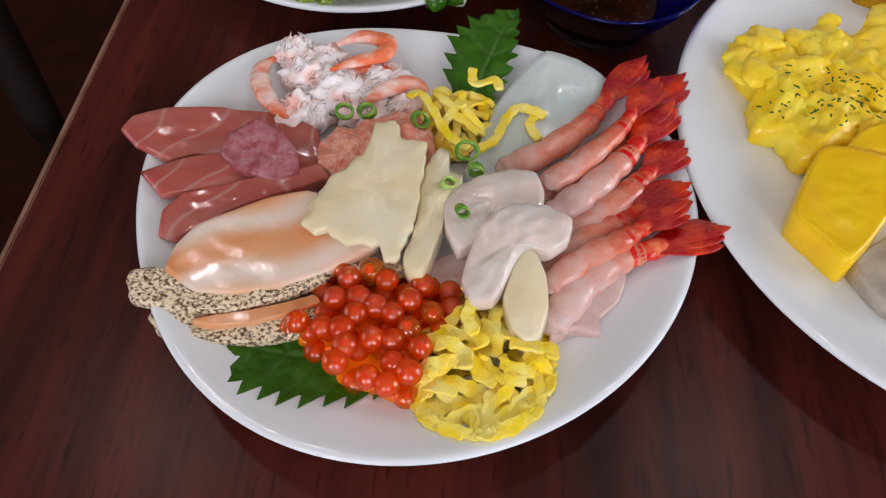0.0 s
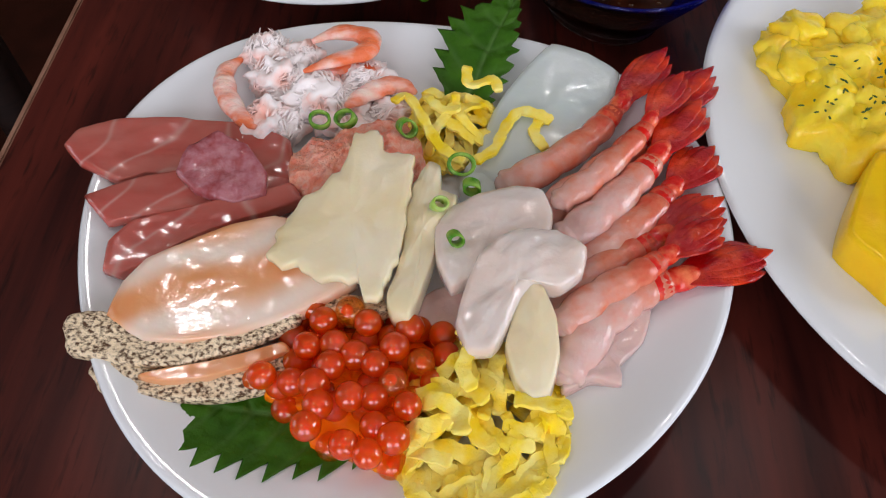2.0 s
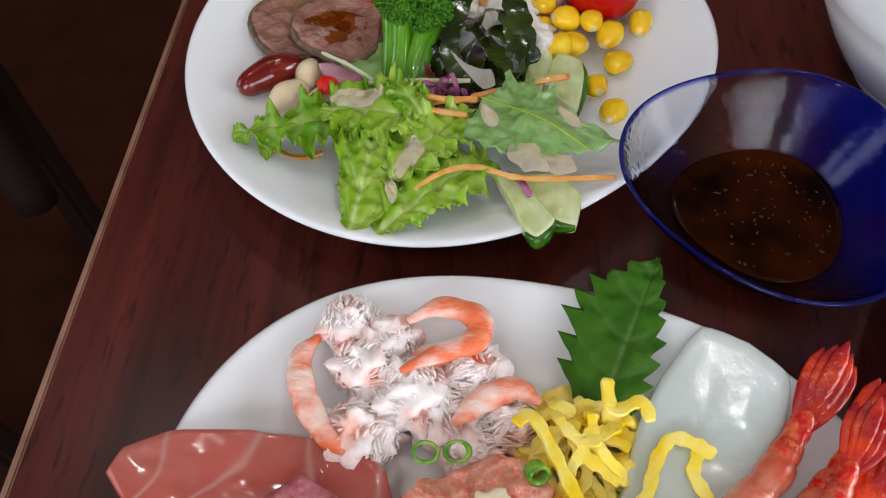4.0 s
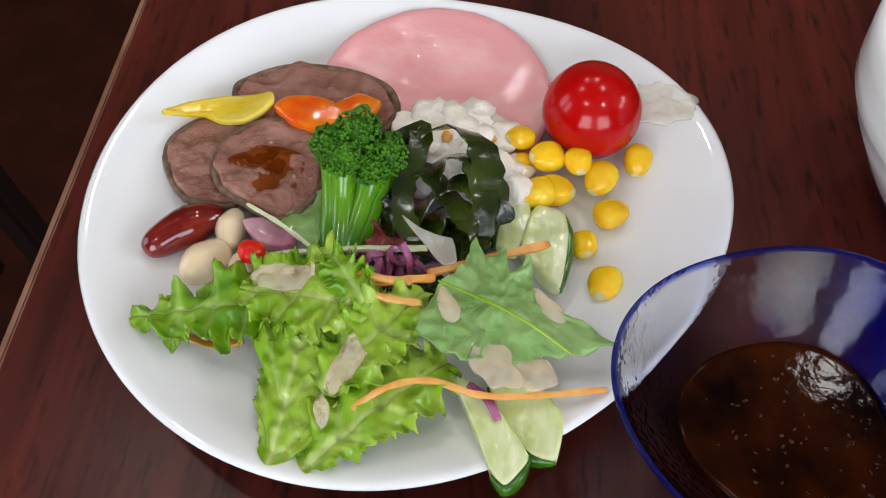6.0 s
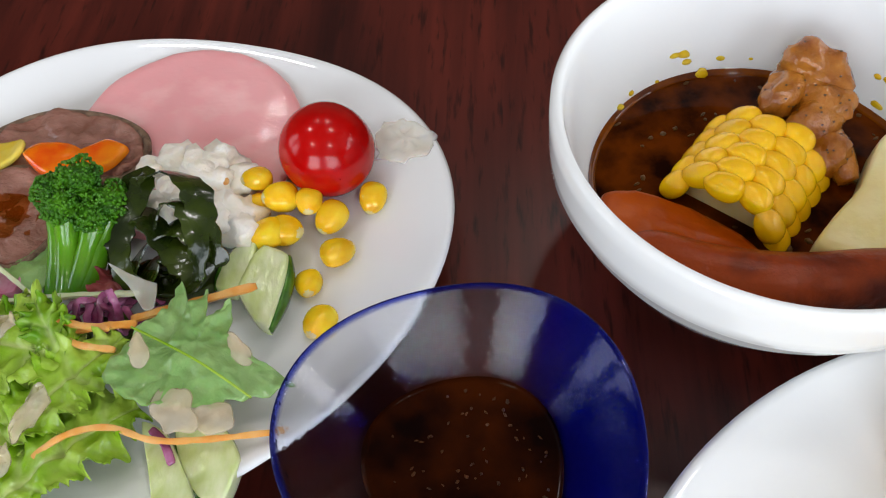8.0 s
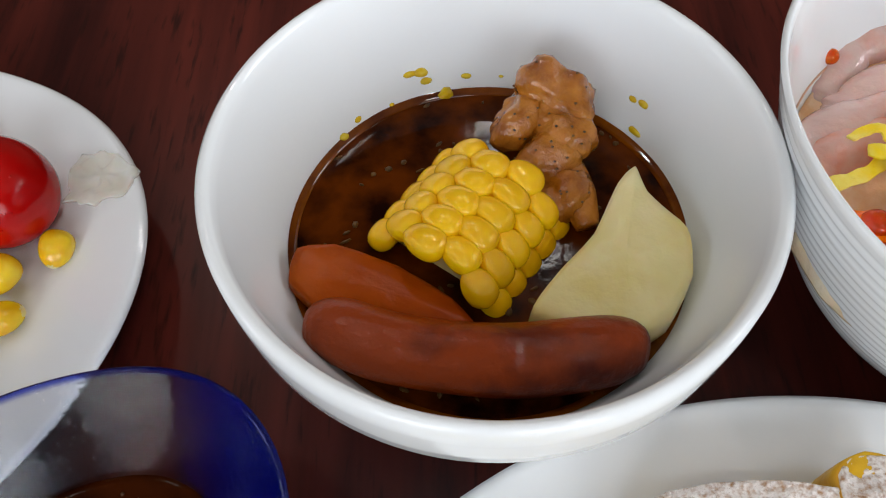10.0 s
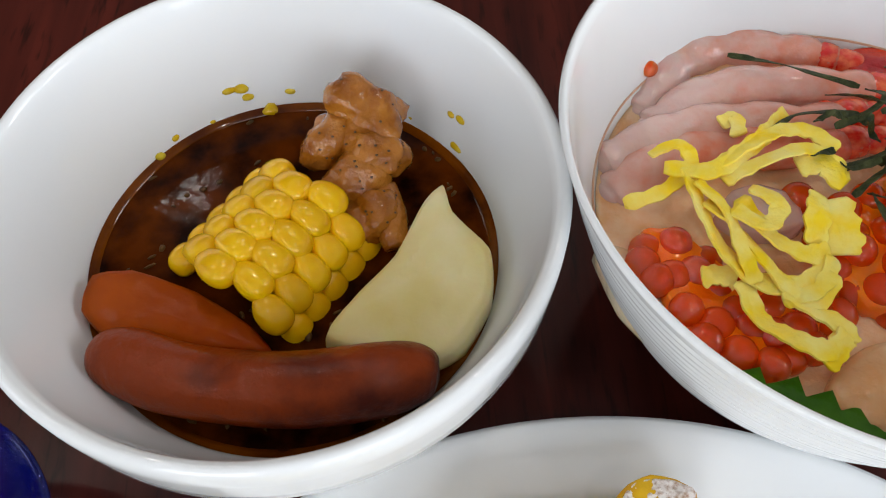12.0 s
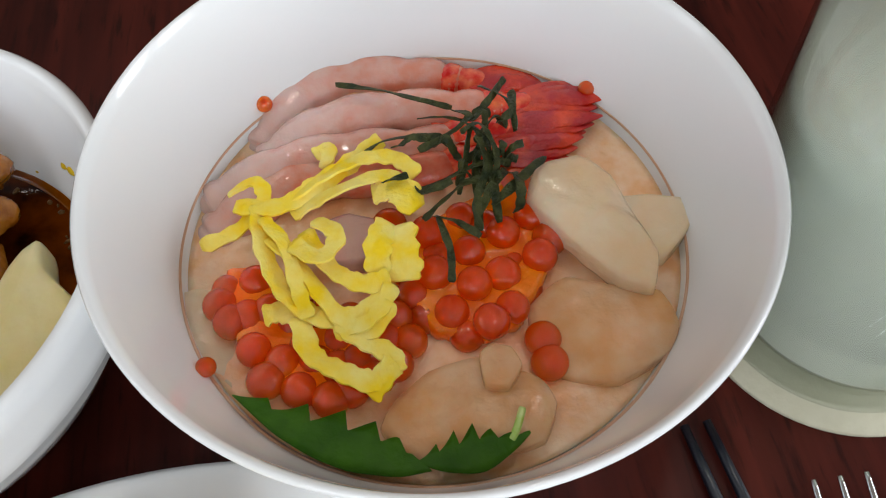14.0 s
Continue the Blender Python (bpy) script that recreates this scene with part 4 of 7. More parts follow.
rp = [(-0.0283, -0.0266), (-0.0188, -0.0240), (-0.0080, -0.0331), (0.0018, -0.0348), (0.0114, -0.0365), (0.0202, -0.0418), (0.0182, -0.0522), (0.0141, -0.0604), (0.0110, -0.0698), (0.0103, -0.0830), (0.0041, -0.0824), (-0.0032, -0.0790), (-0.0090, -0.0777), (-0.0180, -0.0750), (-0.0210, -0.0643), (-0.0346, -0.0597), (-0.0340, -0.0548), (-0.0261, -0.0512), (-0.0278, -0.0407)]
cxr, cyr = sum(p[0] for p in rp) / len(rp), sum(p[1] for p in rp) / len(rp)
roe_heap = thing("salmon_roe", cxr, cyr, 0.009, "heap of glossy orange salmon roe", "fish roe")
rnd_roe = random.Random(11)
spots = []
for (layer_z, shrink, gap, tries) in ((0.0133, 1.0, 0.0061, 3000), (0.0183, 0.99, 0.0061, 3000), (0.0232, 0.86, 0.0061, 3000)):
    for _ in range(tries):
        x = rnd_roe.uniform(min(p[0] for p in rp), max(p[0] for p in rp))
        y = rnd_roe.uniform(min(p[1] for p in rp), max(p[1] for p in rp))
        if not inside((cxr + (x - cxr) / shrink, cyr + (y - cyr) / shrink), rp):
            continue
        z = layer_z + rnd_roe.uniform(-0.001, 0.001)
        if all((x - a) ** 2 + (y - b) ** 2 + (z - c) ** 2 > gap * gap for a, b, c in spots):
            spots.append((x, y, z))
for (x, y), z in zip([(0.0055, -0.0761), (-0.0167, -0.0675), (-0.0336, -0.0545), (-0.0110, -0.0716), (-0.0028, -0.0722)], (0.014, 0.0145, 0.0165, 0.0135, 0.0135)):
    spots = [s for s in spots if (s[0] - x) ** 2 + (s[1] - y) ** 2 + (s[2] - z) ** 2 > 0.0074 ** 2]
    spots.append((x, y, z))
M_ROE_BACKING = material("orange roe juice and backing", (1.0, 0.19, 0.005), (1.0, 0.28, 0.025), 120, 0.10, sss=0.5, sss_r=(0.008, 0.003, 0.001), coat=0.8, bump=0.6, bump_scale=220)
# Orange layer added under the heap so the clear roe looks lit through.
slab("roe_backing", [(cxr + (x - cxr) * 0.86, cyr + (y - cyr) * 0.86) for x, y in rp], 0.0095, 0.0062, M_ROE_BACKING, "orange juice and added backing beneath the salmon roe", "sauce", ruf=0.002, rf=160, dome=0.002, seed=78)
for i, (x, y, z) in enumerate(spots):
    add_roe(roe_heap, x, y, z, i % 9 == 4 or (i >= len(spots) - 4 and i != len(spots) - 3 and i != len(spots) - 5), rnd_roe.uniform(0.94, 1.06))


leaf_sheet("shiso_leaf", (0.0060, -0.0665), (-0.0640, -0.0590), (0.008, 0.0145, 0.0175, 0.0165, 0.0115, 0.0006), (0.004, 0.007, 0.008, 0.007, 0.005, 0.0006), (0.0125, 0.0128, 0.0130, 0.0135, 0.0150, 0.0170), M_SHISO,
           "dark green toothed shiso leaf under the roe", "leaf", "shiso leaves", nu=150, teeth=11, depth=0.40, veins=5.0, lean=0.32, pillow=0.0005, fold=0.10, ruffle=0.0006, freq=1.5, seed=1.0, floor=plate_top)
leaf_sheet("shiso_leaf", (0.0200, 0.0510), (0.0395, 0.0985), (0.011, 0.0165, 0.0185, 0.0150, 0.008, 0.0006), (0.008, 0.010, 0.0095, 0.007, 0.004, 0.0006), (0.0170, 0.0215, 0.0250, 0.0275, 0.0285, 0.0285), M_SHISO,
           "upright green toothed shiso leaf tip", "leaf", "shiso leaves", nu=120, teeth=8, depth=0.40, veins=4.5, lean=0.35, pillow=0.0005, fold=0.10, seed=2.0)

c = [(0.0273, -0.0648)][0]
shred_pile("shredded_egg", c[0], c[1], 0.009, 0.0215, 0.0245, 0.018, 84, 0.0040, M_EGG, "heap of yellow shredded omelette strips", "egg", 0.032,
           [[(x, y, z) for (x, y), z in zip([(0.0418, -0.0727), (0.0442, -0.0650), (0.0478, -0.0673), (0.0467, -0.0741)], (0.012, 0.02, 0.018, 0.011))], [(x, y, 0.0125) for x, y in [(0.0361, -0.0790), (0.0447, -0.0758), (0.0558, -0.0710)]],
            [(x, y, 0.025) for x, y in [(0.0366, -0.0622), (0.0430, -0.0632), (0.0493, -0.0643), (0.0487, -0.0673)]], [(x, y, 0.027) for x, y in [(0.0226, -0.0429), (0.0250, -0.0480), (0.0236, -0.0547), (0.0259, -0.0610)]], [(x, y, 0.022) for x, y in [(0.0106, -0.0637), (0.0170, -0.0588), (0.0183, -0.0538), (0.0227, -0.0487)]]], 3, floor=plate_top)
c = [(0.0159, 0.0434)][0]
shred_pile("shredded_egg", c[0], c[1], 0.010, 0.0165, 0.016, 0.018, 64, 0.0035, M_EGG, "small heap of yellow shredded omelette strips", "egg", 0.027,
           [[(x, y, z) for (x, y), z in zip([(0.0247, 0.0225), (0.0311, 0.0282), (0.0349, 0.0385), (0.0397, 0.0443), (0.0468, 0.0421), (0.0499, 0.0402)], (0.021, 0.021, 0.021, 0.022, 0.022, 0.021))], [(x, y, 0.021) for x, y in [(0.0462, 0.0416), (0.0441, 0.0350), (0.0476, 0.0282)]],
            [(x, y, 0.026) for x, y in [(-0.0030, 0.0448), (0.0016, 0.0475), (0.0080, 0.0354), (0.0140, 0.0240), (0.0213, 0.0179)]], [(x, y, 0.03) for x, y in [(0.0215, 0.0573), (0.0226, 0.0484), (0.0301, 0.0511), (0.0323, 0.0456)]]], 5)


def onion_ring(x, y, z, r, rx, ry, rz, mat=None, h=0.0035, arc=1.0):
    w = r * 0.24
    vs, fs = lathe_data([(r, -h / 2), (r + w * 0.1, 0), (r, h / 2), (r - w, h / 2), (r - w * 1.1, 0), (r - w, -h / 2), (r, -h / 2)], 28, lambda a: 1 + 0.10 * math.cos(2 * a), close=False)
    o = mesh_ob("spring_onion_ring", vs, fs, mat or M_ONION)
    o.matrix_world = pose(x, y, z, rx, ry, rz)
    return tagged(o, "thin green spring onion ring", "spring onion", "spring onion rings")


for (x, y), z, r, a, b, k in zip([(-0.0268, 0.0361), (-0.0182, 0.0366), (0.0026, 0.0316), (0.0209, 0.0139), (0.0243, 0.0057), (0.0150, -0.0036), (0.0204, -0.0179)], (0.026, 0.026, 0.027, 0.029, 0.028, 0.031, 0.0335), (0.0033, 0.0033, 0.0032, 0.0040, 0.0026, 0.0024, 0.0022),
                                 (25, 20, 50, 35, 80, 20, 60), (10, -15, 50, 10, 30, 20, 40), (0, 0, 0, 0, 0, 1, 0)):
    onion_ring(x, y, z, r, a, b, 20 * k, M_ONION_PALE if k else M_ONION)

# ---- the salad plate ----
M_HAM = material("pink sliced ham", (0.73, 0.37, 0.38), (0.82, 0.56, 0.55), 45, 0.3, sss=0.35, sss_r=(0.005, 0.002, 0.002), bump=0.2, bump_scale=200, coat=0.25, lo=0.50, hi=0.78, stretch=(0.8, 1.4, 1), detail=7)
M_BEEF = material("roast beef", (0.32, 0.17, 0.135), (0.20, 0.095, 0.070), 90, 0.27, sss=0.25, sss_r=(0.003, 0.001, 0.001), bump=0.9, bump_scale=330, coat=0.45, stretch=(1, 1.6, 1), detail=9)
M_BEEF_RIM = material("peppered beef crust", (0.088, 0.053, 0.035), (0.194, 0.132, 0.088), 350, 0.5, bump=0.9, bump_scale=500)
M_GLAZE = material("brown meat sauce", (0.264, 0.088, 0.018), (0.317, 0.132, 0.031), 120, 0.10, coat=0.6, clear=0.88, clear_tint=(0.78, 0.52, 0.30), bump=0.3)
M_PEP_Y = material("yellow pepper", (0.85, 0.64, 0.04), (0.88, 0.75, 0.22), 120, 0.16, sss=0.3, sss_r=(0.004, 0.003, 0.001), coat=0.6, bump=0.25, clear=0.30, clear_tint=(0.95, 0.85, 0.35))
M_PEP_O = material("orange pepper", (0.70, 0.11, 0.006), (0.76, 0.27, 0.03), 90, 0.14, sss=0.4, sss_r=(0.004, 0.002, 0.001), coat=0.7, bump=0.2)
M_BROC = material("green broccoli buds", (0.026, 0.100, 0.006), (0.075, 0.210, 0.016), 240, 0.42, bump=0.8, bump_scale=900, coat=0.15)
M_STALK = material("broccoli stalk", (0.055, 0.185, 0.008), (0.130, 0.300, 0.035), 90, 0.2, sss=0.3, sss_r=(0.002, 0.004, 0.001), coat=0.5, stretch=(1, 1, 0.3), bump=0.2, bump_scale=200)
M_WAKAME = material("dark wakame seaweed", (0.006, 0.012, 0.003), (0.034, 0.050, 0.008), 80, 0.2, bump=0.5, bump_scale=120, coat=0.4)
M_POTSAL = material("creamy potato salad", (0.90, 0.85, 0.75), (0.93, 0.90, 0.83), 150, 0.36, sss=0.3, sss_r=(0.005, 0.004, 0.003), bump=0.8, bump_scale=420)
M_TOMATO = material("ripe cherry tomato", (0.34, 0.006, 0.005), (0.42, 0.018, 0.010), 70, 0.16, sss=0.15, sss_r=(0.004, 0.001, 0.001), bump=0.06, bump_scale=140)
M_CORN = material("yellow sweetcorn kernel", (0.86, 0.52, 0.010), (0.90, 0.66, 0.10), 130, 0.18, sss=0.5, sss_r=(0.004, 0.003, 0.001), coat=0.5, rand=0.10, bump=0.25, bump_scale=240)
M_CORN_TIP = material("pale kernel tip", (0.722, 0.634, 0.352), (0.704, 0.581, 0.246), 200, 0.4, sss=0.3)
M_CUKE = material("cucumber flesh", (0.54, 0.63, 0.28), (0.72, 0.77, 0.52), 110, 0.16, sss=0.5, sss_r=(0.005, 0.006, 0.003), coat=0.5, bump=0.4, bump_scale=200, stretch=(1.5, 0.7, 1))
M_RIND = material("cucumber rind", (0.022, 0.085, 0.008), (0.075, 0.185, 0.028), 150, 0.22, sss=0.1, coat=0.5)
M_KIDNEY = material("red kidney bean", (0.115, 0.008, 0.007), (0.185, 0.022, 0.014), 120, 0.14, coat=0.7, sss=0.1, bump=0.08, bump_scale=160)
M_WBEAN = material("cream bean", (0.74, 0.62, 0.42), (0.78, 0.69, 0.52), 110, 0.2, sss=0.3, sss_r=(0.004, 0.003, 0.002), coat=0.35)
M_REDBIT = material("red pepper dice", (0.598, 0.026, 0.013), (0.660, 0.070, 0.026), 200, 0.15, sss=0.3, coat=0.4)
M_REDONION = material("red onion", (0.546, 0.352, 0.405), (0.440, 0.158, 0.246), 120, 0.2, sss=0.4, sss_r=(0.003, 0.002, 0.002), coat=0.3)
M_LETT = material("frilly green lettuce", (0.23, 0.43, 0.035), (0.44, 0.60, 0.13), 75, 0.2, bump=0.8, bump_scale=300, coat=0.5, lo=0.34, hi=0.66, leaf=0.25, vein=(0.66, 0.78, 0.28))
M_LETT_D = material("dark lettuce tip", (0.125, 0.30, 0.020), (0.29, 0.46, 0.065), 120, 0.24, bump=0.7, bump_scale=260, coat=0.5, leaf=0.22, vein=(0.50, 0.66, 0.20))
M_SAGE = material("matte mizuna leaf", (0.205, 0.365, 0.120), (0.300, 0.460, 0.185), 90, 0.28, sss=0.2, bump=0.8, bump_scale=240, coat=0.7, leaf=0.15, vein=(0.42, 0.56, 0.28))
M_STEM = material("pale leaf stem", (0.546, 0.598, 0.370), (0.634, 0.669, 0.493), 90, 0.25, sss=0.4, coat=0.3)
M_DRESS = material("sesame dressing", (0.92, 0.78, 0.60), (0.94, 0.86, 0.72), 160, 0.10, coat=1.0, bump=0.6, bump_scale=300, clear=0.64, clear_tint=(0.98, 0.93, 0.82))
M_CARROT = material("carrot shred", (0.70, 0.33, 0.09), (0.80, 0.50, 0.22), 150, 0.28, sss=0.4, sss_r=(0.004, 0.002, 0.001), coat=0.3, clear=0.12, clear_tint=(0.95, 0.7, 0.4))
M_PURPLE = material("purple cabbage", (0.141, 0.018, 0.066), (0.370, 0.150, 0.264), 140, 0.25, sss=0.2, coat=0.3)
M_REDLEAF = material("red leaf lettuce", (0.176, 0.031, 0.035), (0.334, 0.097, 0.088), 140, 0.3, sss=0.2, coat=0.3)
M_CLEAR_ONION = material("sliced white onion", (0.84, 0.81, 0.76), (0.76, 0.70, 0.62), 90, 0.2, sss=0.3, coat=0.3, clear=0.72, clear_tint=(0.99, 0.985, 0.96))

slab("ham_slice", [(-0.0237 + 0.0418 * math.cos(a / 20 * 6.283), 0.2444 + 0.0418 * math.sin(a / 20 * 6.283)) for a in range(20)], 0.0155, 0.0022, M_HAM, "round slice of pink ham leaning on the rim", "ham", slope=(0.0, 0.10), ruf=0.0009, rf=45, rings=14, per=4, seed=20)


def beef(o, z, label, seed, slope=(0, 0)):
    b = thing("roast_beef_slice", *o[0], z, label, "roast beef", "roast beef slices")
    slab("meat", o, z, 0.0042, M_BEEF, parent=b, ruf=0.0022, rf=150, edge=0.04, rings=16, per=8, seed=seed, slope=slope)
    pts = smooth_line(o, 6, True)
    cx, cy = sum(p.x for p in pts) / len(pts), sum(p.y for p in pts) / len(pts)
    loop = [(p.x, p.y, z + 0.0020 + slope[0] * (p.x - cx) + slope[1] * (p.y - cy)) for p in pts[::3]]
    place_mesh("crust", tube_data(loop + [loop[0]], [0.0014, 0.0017, 0.0012, 0.0016], 8, 1.3), M_BEEF_RIM, "dark peppered crust", parent=b)
    return b


beef([(-0.0924, 0.2408), (-0.0882, 0.2479), (-0.0731, 0.2538), (-0.0526, 0.2512), (-0.0384, 0.2437), (-0.0355, 0.2325), (-0.0419, 0.2249), (-0.0607, 0.2243), (-0.0782, 0.2264)], 0.0172, "brown roast beef slice under pepper strips", 21, (0, 0.05))
beef([(-0.1113, 0.2144), (-0.1103, 0.2230), (-0.1024, 0.2308), (-0.0895, 0.2345), (-0.0815, 0.2250), (-0.0823, 0.2081), (-0.0843, 0.1954), (-0.0971, 0.1959), (-0.1051, 0.2024)], 0.0145, "overlapping brown roast beef slice", 22)
beef([(-0.0924, 0.2085), (-0.0896, 0.2189), (-0.0778, 0.2266), (-0.0631, 0.2237), (-0.0562, 0.2143), (-0.0573, 0.1971), (-0.0672, 0.1872), (-0.0789, 0.1932), (-0.0871, 0.1984)], 0.0185, "glazed brown roast beef slice on top", 23, (0.0, 0.03))
slab("meat_sauce", [(-0.0868, 0.2075), (-0.0809, 0.2147), (-0.0660, 0.2139), (-0.0611, 0.2059), (-0.0664, 0.1946), (-0.0756, 0.1965)], 0.0222, 0.0009, M_GLAZE, "thin brown sauce pooled on the beef", "sauce", ruf=0.0003, edge=0.2, seed=24)
slab("yellow_pepper_strip", [(-0.1129, 0.2260), (-0.1060, 0.2331), (-0.0945, 0.2386), (-0.0781, 0.2377), (-0.0763, 0.2320), (-0.0851, 0.2260), (-0.0938, 0.2265), (-0.1023, 0.2299)], 0.0195, 0.0025, M_PEP_Y, "thin yellow pepper strip across the beef", "pepper", bend=0.002, seed=25)
slab("orange_pepper_strip", [(-0.0762, 0.2310), (-0.0719, 0.2357), (-0.0603, 0.2352), (-0.0508, 0.2304), (-0.0479, 0.2373), (-0.0400, 0.2342), (-0.0434, 0.2275), (-0.0519, 0.2214), (-0.0606, 0.2205), (-0.0694, 0.2244)], 0.0215, 0.0036, M_PEP_O, "glossy orange pepper strip on the beef", "pepper", dome=0.001, seed=26)


def broccoli():
    rnd = random.Random(7)
    bx, by = [(-0.0477, 0.1775)][0]
    b = thing("broccoli_floret", bx, by, 0.012, "green broccoli floret with a thick stalk", "broccoli")
    tops = [(*p, z) for p, z in zip([(-0.0508, 0.2044), (-0.0427, 0.2077), (-0.0468, 0.1995), (-0.0341, 0.2031), (-0.0383, 0.1986)], (0.037, 0.039, 0.036, 0.033, 0.033))]
    roots = [(-0.0507, 0.1787), (-0.0473, 0.1789), (-0.0481, 0.1788), (-0.0433, 0.1810), (-0.0449, 0.1800)]
    for (x, y, z), (rx, ry) in zip(tops, roots):
        place_mesh("stalk", tube_data([(rx, ry, 0.016), ((rx + x) / 2, (ry + y) / 2, 0.023), (x, y, z - 0.003)], [0.0046, 0.0040, 0.0036, 0.0046], 14), M_STALK, "bright green stalk", parent=b)
    for x, y, z in tops:
        r = rnd.uniform(0.0056, 0.0070)
        buds = [blob_data(x, y, z, r * 0.86, r * 0.86, r * 0.72, amp=0.3, f=200, sub=2)]
        for i in range(380):
            h = rnd.uniform(-0.35, 1.0)
            a = rnd.uniform(0, 6.283)
            q = math.sqrt(1 - min(1, h * h))
            kk = r * (1 + 0.34 * n3(math.cos(a) * q, math.sin(a) * q, h + x * 50, 2.2))
            buds.append(blob_data(x + kk * q * math.cos(a), y + kk * q * math.sin(a), z + kk * h * 0.85, *[rnd.uniform(0.0004, 0.00072)] * 3, sub=1))
        place_mesh("crown", joined(buds), M_BROC, parent=b)


broccoli()


def potato_salad():
    rnd = random.Random(5)
    cx, cy = [(-0.0134, 0.2161)][0]
    p = thing("potato_salad", cx, cy, 0.010, "creamy white potato salad with orange bits", "salad")
    lumps = []
    for (x, y), r in zip([(-0.0296, 0.2265), (-0.0223, 0.2292), (-0.0148, 0.2269), (-0.0066, 0.2288), (-0.0000, 0.2224), (-0.0099, 0.2198), (-0.0189, 0.2183), (0.0011, 0.2073), (-0.0059, 0.2071), (0.0038, 0.2019), (-0.0219, 0.2089), (-0.0113, 0.2092)], (0.006, 0.0075, 0.008, 0.008, 0.0065, 0.009, 0.009, 0.0085, 0.009, 0.007, 0.009, 0.010)):
        lumps.append(blob_data(x, y, 0.0185 + rnd.uniform(-0.001, 0.002), r, r, r * 0.85, amp=0.55, f=230, sub=3, seed=r * 100, fine=0.25))
    for lump in lumps:
        place_mesh("lump", lump, M_POTSAL, parent=p)
    for x, y in [(-0.0091, 0.2241), (-0.0170, 0.2184), (-0.0027, 0.2176)]:
        place_mesh("carrot_bit", blob_data(x, y, 0.0255, 0.0022, 0.0016, 0.0015, turn=x * 90, amp=0.3, f=300, sub=2), M_CARROT, "small orange carrot bit", parent=p)


potato_salad()
tx, ty = [(0.0299, 0.2304)][0]
tom = place_mesh("cherry_tomato", blob_data(tx, ty, 0.026, 0.0161, 0.0161, 0.0155, amp=0.04, f=60, sub=4), M_TOMATO, "shiny red cherry tomato", "tomato")
for k in range(22):
    a, h = random.uniform(2.6, 6.4), random.uniform(0.1, 0.9)
    q = math.sqrt(1 - h * h)
    drop = place_mesh("droplet", blob_data(tx + 0.0160 * q * math.cos(a), ty + 0.0160 * q * math.sin(a), 0.026 + 0.0155 * h, 0.00042, 0.00042, 0.0003, sub=1), M_TOMATO, parent=tom)


def kernel_mesh(L_, W_, H_):
    vs, fs = ICO[3]
    out = []
    for v in vs:
        t = (v.x + 1) / 2
        k = 0.62 + 0.48 * math.sin(min(1, t * 0.85 + 0.1) * math.pi * 0.62)
        p = [abs(c) ** 0.82 * (1 if c >= 0 else -1) for c in v]
        out.append(Vector((p[0] * L_, p[1] * W_ * k, p[2] * H_ * k)))
    return finish_mesh("kernel", (out, fs), M_CORN)


KERNEL = kernel_mesh(0.0056, 0.0045, 0.0037)
TIP = finish_mesh("tip", blob_data(-0.0044, 0, 0, 0.0013, 0.0022, 0.0018, sub=2), M_CORN_TIP)
for (x, y), z, a, k in zip([(0.0066, 0.2214), (0.0077, 0.2139), (0.0153, 0.2148), (0.0254, 0.2121), (0.0325, 0.2082), (0.0452, 0.2173), (0.0356, 0.1964), (0.0119, 0.2016), (0.0181, 0.2033), (0.0269, 0.1861), (0.0323, 0.1717)],
                           (0.022, 0.0165, 0.0205, 0.0215, 0.018, 0.0165, 0.0155, 0.0180, 0.0175, 0.0125, 0.0135), (30, 120, 20, 95, 60, 80, 200, 10, 160, 100, 70), (0.95, 0.85, 1.1, 0.95, 1.1, 1.0, 1.05, 1.2, 1.15, 0.95, 1.1)):
    kn = new("corn_kernel", KERNEL)
    kn.matrix_world = pose(x, y, z, random.uniform(-30, 30), random.uniform(-20, 20), a) @ Matrix.Diagonal((k, k, k, 1))
    tagged(kn, "single yellow sweetcorn kernel", "corn", "sweetcorn kernels")
    tp = new("tip", TIP)
    tp.parent = kn


def cucumber(o, rind, z, thick, label, slope=(0, 0), seed=0):
    c_ = thing("cucumber_piece", *o[0], z, label, "cucumber", "cucumber pieces")
    slab("flesh", o, z, thick, M_CUKE, parent=c_, ruf=0.0005, seed=seed, slope=slope)
    place_mesh("rind", tube_data([(x, y, zz) for (x, y), zz in zip(rind, [z + thick * 0.5 + slope[1] * (p[1] - sum(q[1] for q in o) / len(o)) for p in rind])], [0.0008, 0.0016, 0.0016, 0.0008], 8, thick * 320), M_RIND, "dark green rind", parent=c_)
    return c_


cucumber([(-0.0004, 0.1812), (0.0006, 0.1883), (0.0039, 0.1965), (0.0099, 0.1977), (0.0099, 0.1876), (0.0057, 0.1794)], [(-0.0004, 0.1812), (0.0001, 0.1877), (0.0036, 0.1964)], 0.0135, 0.006, "pale green cucumber piece behind another", seed=30)
cucumber([(0.0069, 0.1794), (0.0091, 0.1907), (0.0125, 0.1965), (0.0206, 0.1934), (0.0218, 0.1860), (0.0210, 0.1779), (0.0186, 0.1668), (0.0138, 0.1696)], [(0.0206, 0.1934), (0.0219, 0.1860), (0.0211, 0.1770), (0.0186, 0.1668)], 0.0135, 0.0065, "pale green cucumber piece with dark rind", seed=31)
